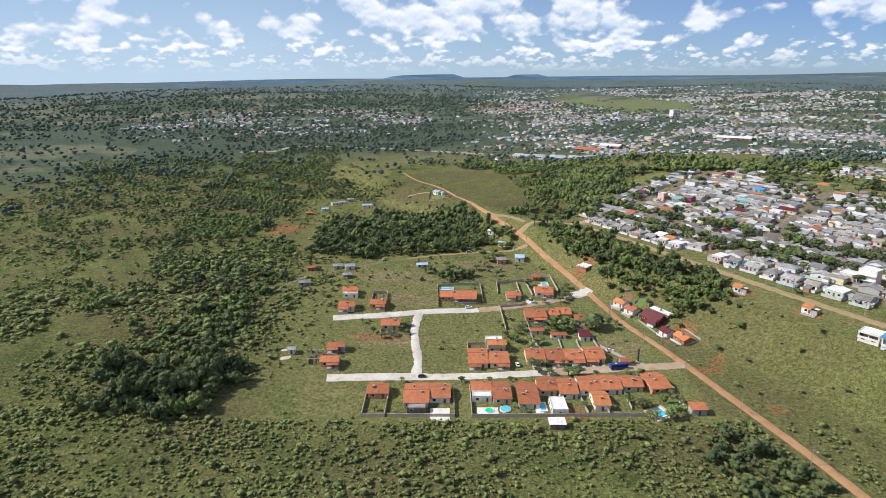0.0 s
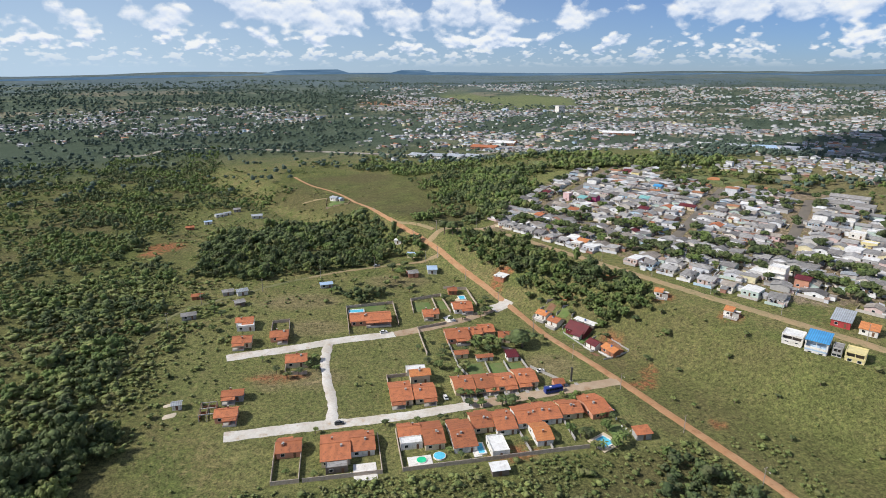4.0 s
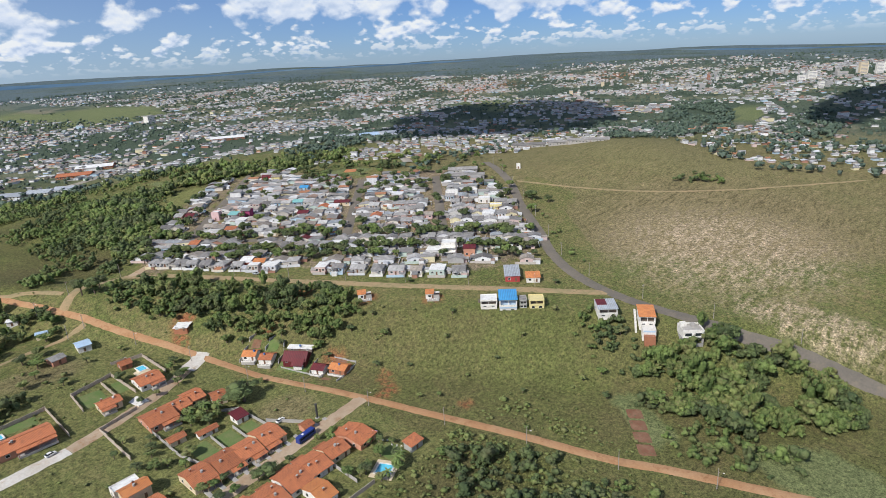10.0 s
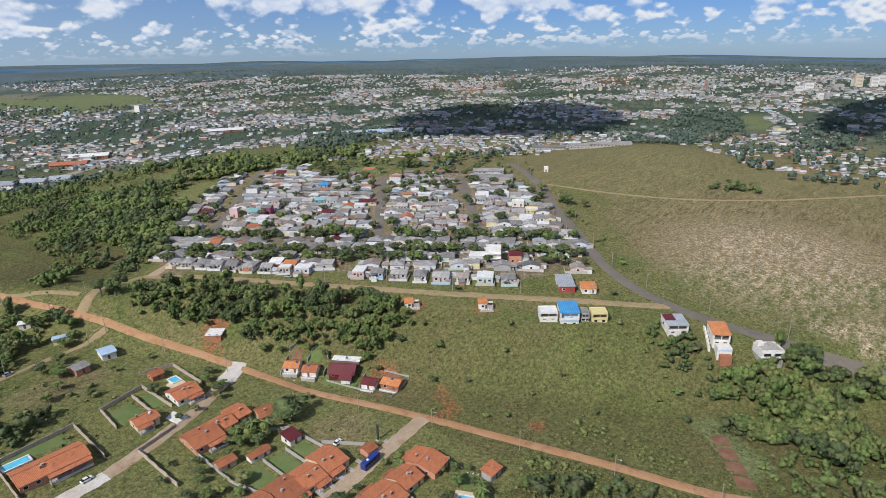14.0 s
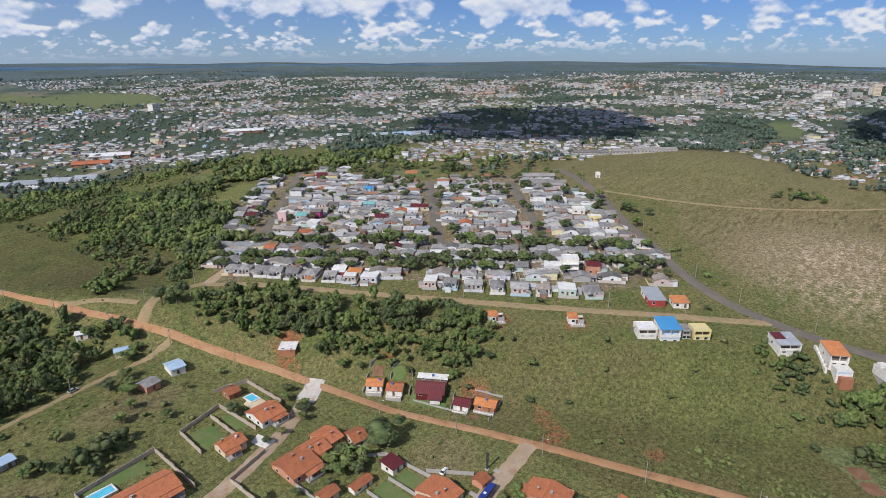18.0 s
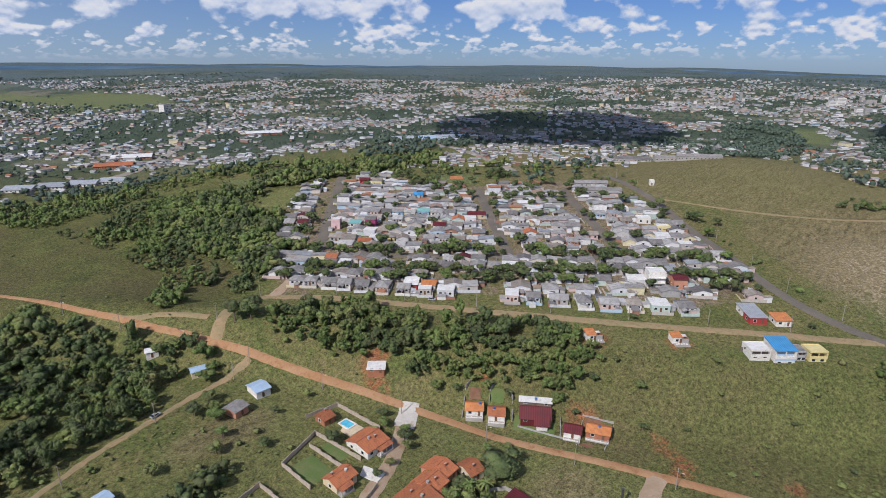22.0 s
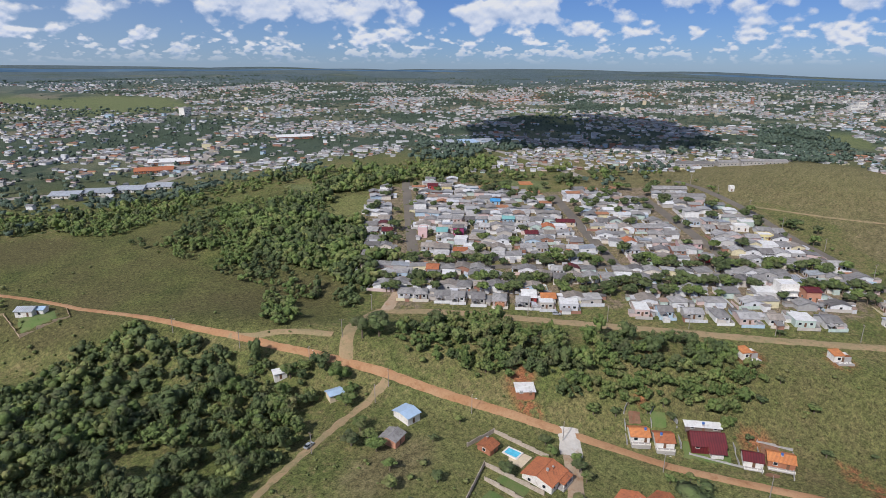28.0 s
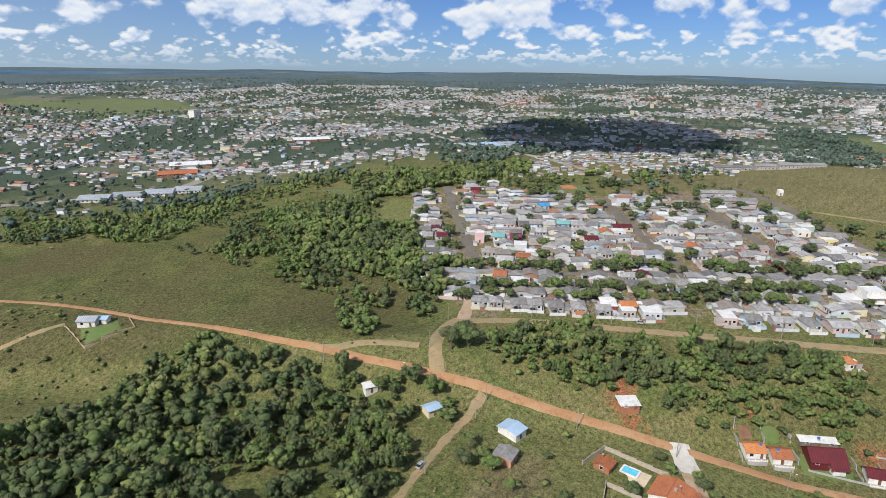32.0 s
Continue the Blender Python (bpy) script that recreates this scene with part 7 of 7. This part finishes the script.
def tree(x, y, r, h, mat="leaf", label="round-headed green tree", seed=0, group=""):
    """A single tree: tapered trunk with limbs, and a crown of many leaf sprays."""
    t = thing("tree", x, y, seed * 47 % 360, label, "tree", group)
    key = ("tree", seed % 4, round(r, 1), round(h, 1), mat)
    if key not in CACHE:
        v, f = crown_arrays(60 + seed % 4, 12, 46, 0.065 if r < 6 else 0.045, (1.08, 1.08, 0.9))
        v = v * (r, r, (h - 1.2) / 2) + (0, 0, 1.2 + (h - 1.2) / 2)
        bm = bmesh.new()
        top = h * 0.55
        for sx, sy, r0, r1, z0, z1 in ((0, 0, 0.06 * r + 0.08, 0.04 * r + 0.04, -0.3, top), (0.4, 0.2, 0.04 * r, 0.02, top * 0.5, h * 0.75), (-0.35, 0.3, 0.04 * r, 0.02, top * 0.55, h * 0.72), (0.05, -0.42, 0.04 * r, 0.02, top * 0.6, h * 0.7)):
            ring = []
            for k, (z, rr) in enumerate(((z0, r0), (z1, r1))):
                ox, oy = sx * r * k, sy * r * k
                ring.append([bm.verts.new((ox + rr * math.cos(a), oy + rr * math.sin(a), z)) for a in (i * math.pi / 3 for i in range(6))])
            for i in range(6):
                bm.faces.new((ring[0][i], ring[0][(i + 1) % 6], ring[1][(i + 1) % 6], ring[1][i]))
        tm = bpy.data.meshes.new("trunk")
        bm.to_mesh(tm)
        bm.free()
        tm.materials.append(M["trunk"])
        CACHE[key] = (array_mesh("crown", v, f, M[mat], True), tm)
    crown, trunk = CACHE[key]
    put("trunk", trunk, t)
    put("crown", crown, t)
    return t


# trees in gardens and streets
for k, (x, y, r, h, m, lab) in enumerate((
        (85, 304, 10.6, 9.5, "leaf_dark", "big spreading green tree at the roadside"), (66, 300, 3.0, 5.0, "leaf_dark", "dark garden tree between houses"), (60, 304, 3.2, 6, "leaf", "leafy green tree in a garden"), (70, 309, 2.8, 5.5, "leaf_dark", "dark leafy tree in a garden"),
        (62, 251, 4.8, 6.0, "leaf_dark", "clipped dark tree beside the street"), (50, 253, 2.4, 3.4, "leaf", "round green tree beside the street"), (45, 254, 2.6, 3.6, "leaf_dark", "dark round tree beside the street"), (90, 249, 2.4, 4.2, "leaf", "green tree at the bus stop"), (93, 251, 2.2, 4.6, "leaf", "green tree at the bus stop"),
        (95, 226, 2.8, 6, "leaf", "tall green tree beside a pool"), (85, 223, 3.0, 5.5, "leaf_dark", "dark garden tree by the pool"), (80, 227, 2.6, 5, "leaf", "leafy green tree in a garden"), (100, 232, 2.4, 5, "leaf_dark", "dark leafy tree in a garden"), (54, 358, 3.2, 5.6, "leaf_dark", "dark garden tree by a lawn"),
        (74, 341, 3.0, 5.4, "leaf_dark", "dark tree beside the street"), (71, 337, 2.4, 5.0, "leaf", "green tree beside the gravel street"), (46, 281, 2.6, 4.5, "leaf", "small green tree in a garden"), (38, 288, 3.0, 4.4, "leaf", "bushy green tree in a garden"), (42, 300, 2.6, 4, "leaf_dark", "bushy green tree in a garden"),
        (-24, 293, 2.6, 4.4, "leaf_dark", "dark shrub-like tree at a house"), (-28, 288, 2.8, 3.6, "leaf_dark", "dark shrub-like tree at a house"), (-21, 299, 2.2, 4, "leaf", "tree at a house corner"), (32, 396, 4.0, 5.6, "leaf", "spreading tree beside the brick cabin"),
        (44, 424, 4.6, 6.0, "leaf", "broad green tree below the hut"), (70, 441, 6.0, 12, "leaf_dark", "tall dark tree at the crossroads"), (75, 436, 5.4, 11, "leaf_dark", "tall dark tree at the crossroads"), (80, 442, 5.0, 9, "leaf_dark", "dark tree at the crossroads"), (40, 452, 4, 8, "leaf", "tree at the wood's edge"),
        (240, 236, 2.4, 3.0, "leaf_dark", "clipped round bush by the road"), (193, 303, 2.2, 3.0, "leaf_dark", "clipped round bush in front of houses"))):
    tree(x, y, r, h, m, lab, k)


def frond_data(length):
    """One drooping palm leaf: a ridged, tapering blade with a toothed edge."""
    key = ("frond", length)
    if key not in CACHE:
        v, f, n = [], [], 7
        for k in range(n + 1):
            s = k / n
            x, z = length * s * (1 - 0.18 * s), length * (0.42 * s - 0.85 * s * s)
            half = length * 0.15 * math.sin(math.pi * min(1, 0.12 + 0.88 * s)) * (1 if k % 2 else 0.6)
            v += [(x, -half, z - half * 0.4), (x, 0, z), (x, half, z - half * 0.4)]
        for k in range(n):
            i = 3 * k
            f += [(i, i + 3, i + 4, i + 1), (i + 1, i + 4, i + 5, i + 2)]
        me = bpy.data.meshes.new("frond")
        me.from_pydata(v, [], f)
        me.materials.append(M["leaf"])
        CACHE[key] = me
    return CACHE[key]


def palm(x, y, h, length, seed):
    t = thing("palm_tree", x, y, seed * 31, "garden palm with a slim grey trunk and drooping fronds", "palm tree", "palms of the village")
    put("trunk", tube_data("trunk", 0.24, 0.15, h + 0.5, M["trunk"], 8), t, 0, 0, -0.5)
    for k in range(14):
        put("frond", frond_data(length), t, 0, 0, h - 0.05, k * 25.7 + seed * 9, "", 0, (-24, 4, 26)[k % 3])


for k, (x, y, h, length) in enumerate(((68.5, 307, 5.5, 3.4), (72, 303, 6.2, 3.6), (63, 309, 4.6, 3.0), (94.5, 215.5, 5.6, 3.6), (98, 218, 4.4, 3.2), (88, 214.5, 4.0, 2.8))):
    palm(x, y, h, length, k)
# shrubs and young trees in the village gardens
SHRUBS = [(65, 320, 2.0), (69, 311, 2.4), (72, 306, 2.2), (62, 310, 2.4), (54, 302, 1.6), (50, 286, 2.6), (54, 314, 1.8), (58, 308, 2.0), (66, 305, 2.6), (71, 302, 1.8), (33, 292, 2.0), (42, 287, 1.6), (58, 262.6, 1.4), (51, 262, 1.6), (43, 262.4, 2.0), (47, 261.6, 1.8), (59, 252, 2.6), (87, 253.6, 1.2), (94, 252.6, 1.4), (72, 251.4, 1.3), (83, 224, 1.8), (97, 235, 1.5),
          (79, 357, 2.0), (69, 352, 1.5), (75, 352, 2.2), (53, 334, 1.5), (60, 335, 1.6), (78, 344, 1.8), (30, 305, 1.6), (36, 312, 1.4), (40, 296, 1.8), (44, 306, 1.5), (88, 224.6, 1.8), (94, 215.6, 2.0), (99, 222, 1.6), (86, 216, 1.8), (103, 228, 1.4), (60, 224, 1.4), (72, 222, 1.2), (30, 224, 1.2), (34, 220, 1.4), (-20, 219, 1.2), (-30, 222, 1.2), (8, 246, 1.4), (-20, 246, 1.2), (21, 246, 1.2), (31, 246, 1.3),
          (41, 246.4, 1.3), (-45, 300, 1.4), (-38, 290, 1.6), (-33, 285, 1.8), (-20, 290, 1.5), (-70, 345, 2.2), (-78, 362, 2.0), (-75, 352, 2.4), (-84, 372, 2.4), (-62, 352, 1.8), (-72, 330, 1.8), (35, 372, 2.0), (22, 380, 2.4), (28, 386, 2.2), (10, 372, 1.8), (2, 384, 2.2), (-12, 371, 2.0), (50, 386, 1.6), (34, 402, 2.4), (36, 408, 2.8), (28, 404, 3.0), (66, 386, 1.6),
          (118, 334, 2.2), (121, 326, 1.8), (116, 341, 2.0), (124, 330, 2.0), (130, 300, 1.5), (98, 311, 1.5), (92, 316, 1.8), (109, 343, 2.0), (104, 350, 2.4), (90, 391, 3.2), (96, 386, 2.6), (100, 398, 3.0)]
for k, (x, y, r) in enumerate(SHRUBS):
    tree(x, y, 1.35 * r, 1.7 * r + 0.8, ("leaf", "leaf_dark", "scrub")[k % 3], "leafy garden shrub beside walls and lawns", k, "garden shrubs of the village")
for k, (x, y, r) in enumerate(((170, 256, 1.7), (154, 283, 2.2), (140, 276, 1.8), (134, 242, 1.2), (140, 236, 1.3), (166, 209, 1.2), (219, 188, 2.4), (198, 187, 2.2), (185, 178, 2.0), (190, 192, 1.6), (205, 196, 2.0), (176, 230, 1.2), (160, 236, 1.1), (182, 262, 1.4), (149, 262, 1.2), (192, 226, 1.3), (158, 296, 1.8), (146, 300, 2.0))):
    tree(x, y, 1.3 * r, 1.5 * r + 0.6, ("scrub", "leaf", "leaf_dark")[k % 3], "low bush standing alone on the grassy slope", k, "bushes of the slope")
BIG = [(260, 574), (231, 551), (187, 533), (173, 515), (171, 467), (187, 464), (199, 429), (212, 425), (215, 415), (232, 405), (308, 521), (327, 544), (325, 564), (309, 542), (357, 544), (336, 502), (345, 483), (400, 490), (247, 521), (206, 479), (156, 419), (178, 414), (129, 459), (133, 505), (127, 481), (173, 401), (185, 381), (153, 484), (367, 354), (353, 324), (356, 310), (330, 309),
       (333, 371), (267, 346), (279, 355), (291, 340), (245, 370), (237, 380), (244, 395), (207, 376), (204, 357), (199, 368), (234, 309), (296, 288), (271, 284), (276, 301), (264, 323), (247, 340), (270, 367), (368, 452), (300, 530), (318, 530), (300, 556), (316, 556), (342, 560), (364, 520), (252, 300), (260, 290), (256, 280)]
for k, (x, y) in enumerate(BIG):
    r = (3.8, 4.6, 5.4)[k % 3]
    near = np.hypot(BUSY[:, 0] - x, BUSY[:, 1] - y)
    if near.min() < 6:
        j = int(near.argmin())
        away = Vector((x - BUSY[j, 0] + 0.01, y - BUSY[j, 1])).normalized() * (6.2 - near.min())
        x, y = x + away.x, y + away.y
    tree(x, y, r, 1.5 * r + 1.2, ("leaf_dark", "leaf", "leaf_dark")[k % 3], "big dense round tree among the town's houses", k, "big trees of the town")
g5 = random.Random(9)
BACK = []
for k in range(280):
    for _ in range(40):
        a, b = g5.uniform(-150, 128), g5.choice((-40, -28, -26, -4, 2, g5.uniform(-40, 180), g5.uniform(80, 190), g5.uniform(60, 190), g5.uniform(60, 190)))
        x, y = town(a, b)
        if inside(TOWN_EDGE, x, y) and np.hypot(BUSY[:, 0] - x, BUSY[:, 1] - y).min() > 4.6:
            break
    rr = g5.choice((2.8, 3.4, 4.2)) if b < 60 else g5.choice((3.4, 4.2, 5.0))
    if b > 50 or k > 240:
        BACK.append((x, y, rr))
        continue
    tree(x, y, rr, 1.75 * rr + 1, g5.choice(("leaf", "leaf_dark", "leaf_dark")), "dense round tree between the town's houses", k, "trees of the town")

back = np.array(BACK)
scatter("street_trees", [crown_arrays(60 + q, 9, 30, 0.075, (1, 1, 0.85)) for q in range(4)], back[:, 0], back[:, 1], back[:, 2], 1.75 * back[:, 2] + 1, M["leaf_dark"], "many round trees between the farther town houses", "trees", 12)

# ================= poles, vehicles, clouds =================


def pole(x, y, rz, label="grey utility pole with a short crossarm", lamp=False, h=8.2):
    t = thing("utility_pole", x, y, rz, label, "utility pole", "poles along the roads")
    put("shaft", tube_data("shaft", 0.17, 0.11, h + 1, M["pole"], 7), t, 0, 0, -1)
    box("crossarm", 1.8, 0.12, 0.14, M["wood"], t, 0, 0, h - 0.6)
    for px in (-0.8, 0, 0.8):
        put("insulator", tube_data("insulator", 0.06, 0.05, 0.2, M["frame"], 6), t, px, 0, h - 0.46)
    if lamp:
        box("lamp_arm", 0.08, 1.6, 0.08, M["pole"], t, 0, 0.8, h - 1.3)
        box("lamp_head", 0.25, 0.6, 0.15, M["frame"], t, 0, 1.7, h - 1.35)
    return t


main_line = smooth_line(MAIN, 1.0)
for k in range(30, len(main_line) - 200, 34):
    p, q = main_line[k], main_line[k + 1]
    d = (q - p).normalized()
    pole(p.x - d.y * 4.6, p.y + d.x * 4.6, math.degrees(math.atan2(d.y, d.x)) + 90, lamp=k % 68 < 34)
for pts, side in ((RIDGE, 4.2), (TRACK, 3.2), (PAVED, 5.0)):
    ln = smooth_line(pts, 1.0)
    for k in range(12, len(ln) - 2, 36):
        d = (ln[k + 1] - ln[k]).normalized()
        pole(ln[k].x - d.y * side, ln[k].y + d.x * side, math.degrees(math.atan2(d.y, d.x)) + 90)


def wheel(parent, x, y, r):
    w = put("wheel", tube_data("wheel", r, r, 0.22, M["tyre"], 14), parent, x, y + (0.11 if y > 0 else 0.11), r, 0, "", 90)
    put("rim", tube_data("rim", r * 0.55, r * 0.55, 0.24, M["zinc"], 10), w, 0, 0, -0.01)


def loft(name, sections, mat, parent):
    """A closed hull through rectangular sections (x, half width, z0, z1)."""
    v, f = [], []
    for x, hw, z0, z1 in sections:
        v += [(x, -hw, z0), (x, hw, z0), (x, hw * 0.94, z1), (x, -hw * 0.94, z1)]
    for k in range(len(sections) - 1):
        i = 4 * k
        f += [(i, i + 4, i + 5, i + 1), (i + 1, i + 5, i + 6, i + 2), (i + 2, i + 6, i + 7, i + 3), (i + 3, i + 7, i + 4, i)]
    f += [(0, 1, 2, 3), (len(v) - 1, len(v) - 2, len(v) - 3, len(v) - 4)]
    return link_mesh(name, v, f, mat, parent)


def car(x, y, rz, paint, label):
    t = thing("car", x, y, rz, label, "car", z=gz(x, y) + 0.36)
    loft("body", [(-2.0, 0.76, 0.35, 0.7), (-1.95, 0.84, 0.25, 0.86), (-0.9, 0.86, 0.22, 0.9), (0.9, 0.86, 0.22, 0.88), (1.8, 0.82, 0.25, 0.78), (2.0, 0.7, 0.35, 0.6)], paint, t)
    loft("cabin_glass", [(-1.7, 0.72, 0.86, 0.92), (-1.2, 0.70, 0.88, 1.36), (0.3, 0.70, 0.88, 1.38), (1.05, 0.72, 0.86, 0.9)], M["glass"], t)
    loft("roof", [(-1.15, 0.62, 1.36, 1.42), (0.25, 0.62, 1.38, 1.44)], paint, t)
    for px in (-1.25, 1.25):
        for py in (-0.78, 0.62):
            wheel(t, px, py, 0.3)
    for py in (-0.55, 0.55):
        box("headlight", 0.1, 0.3, 0.14, M["frame"], t, 1.9, py, 0.58)
    return t


car(-10.5, 250.5, 2, M["metal"], "dark car parked on the pale gravel street")
car(14.5, 323.2, 10, M["white_roof"], "white car parked in front of the long bungalow")
car(18.5, 414.6, 10, M["zinc"], "silver car on the narrow dirt track")
car(36, 262, 95, M["white_roof"], "white car in a house's drive")
car(85.5, 277, 10, M["white_roof"], "white car on the grass behind a garden wall")
car(286, 366, 45, M["metal"], "dark car in a town street")
car(150, 391, -60, M["zinc"], "silver car parked on the dirt road")
bus = thing("bus", 84.6, 258.0, 8, "blue bus parked at the end of the street", "bus", z=gz(84.6, 258) + 0.36)
loft("body", [(-4.4, 1.1, 0.5, 2.7), (-4.2, 1.2, 0.4, 2.9), (4.1, 1.2, 0.4, 2.9), (4.4, 1.1, 0.5, 2.6)], M["bus_blue"], bus)
for side in (-1, 1):
    for k in range(6):
        box("window", 1.05, 0.05, 0.8, M["glass"], bus, -3.3 + 1.25 * k, side * 1.19, 1.6)
box("windscreen", 0.06, 1.9, 1.1, M["glass"], bus, 4.3, 0, 1.4)
box("roof_hatch", 1.0, 0.9, 0.12, M["white_roof"], bus, -1.5, 0, 2.9)
for px in (-2.8, 2.9):
    for py in (-1.12, 0.92):
        wheel(bus, px, py, 0.45)


def cumulus(cx, cy, sx, sy, height, label, seed, turn=0.0):
    """A real cumulus overhead: many joined puffs; its shadow falls down-sun of it."""
    g = np.random.default_rng(seed)
    x, y = cx + to_sun.x / to_sun.z * height, cy + to_sun.y / to_sun.z * height
    V, F, n = [], [], 0
    for k in range(150):
        v, f = blob(g, 6, 10)
        a, q = g.uniform(0, 2 * math.pi), math.sqrt(g.uniform(0, 1))
        r = g.uniform(0.16, 0.34) * (1.25 - 0.6 * q)
        u, w = q * sx * math.cos(a), q * sy * math.sin(a)
        c, s = math.cos(turn), math.sin(turn)
        V.append(v * (r * (sx + sy) / 2, r * (sx + sy) / 2, r * 0.5 * sy) + (x + c * u - s * w, y + s * u + c * w, height + g.uniform(0, 40)))
        F.append(f + n)
        n += len(v)
    tagged(new("cloud", array_mesh("cloud", np.concatenate(V), np.concatenate(F), M["cloud"], True)), label, "cloud", kind="structure")


cumulus(900, 735, 300, 185, 1000, "white cumulus cloud high over the town", 4, 0.52)
cumulus(1240, 205, 300, 42, 1000, "second white cumulus cloud high over the city", 5, -0.05)
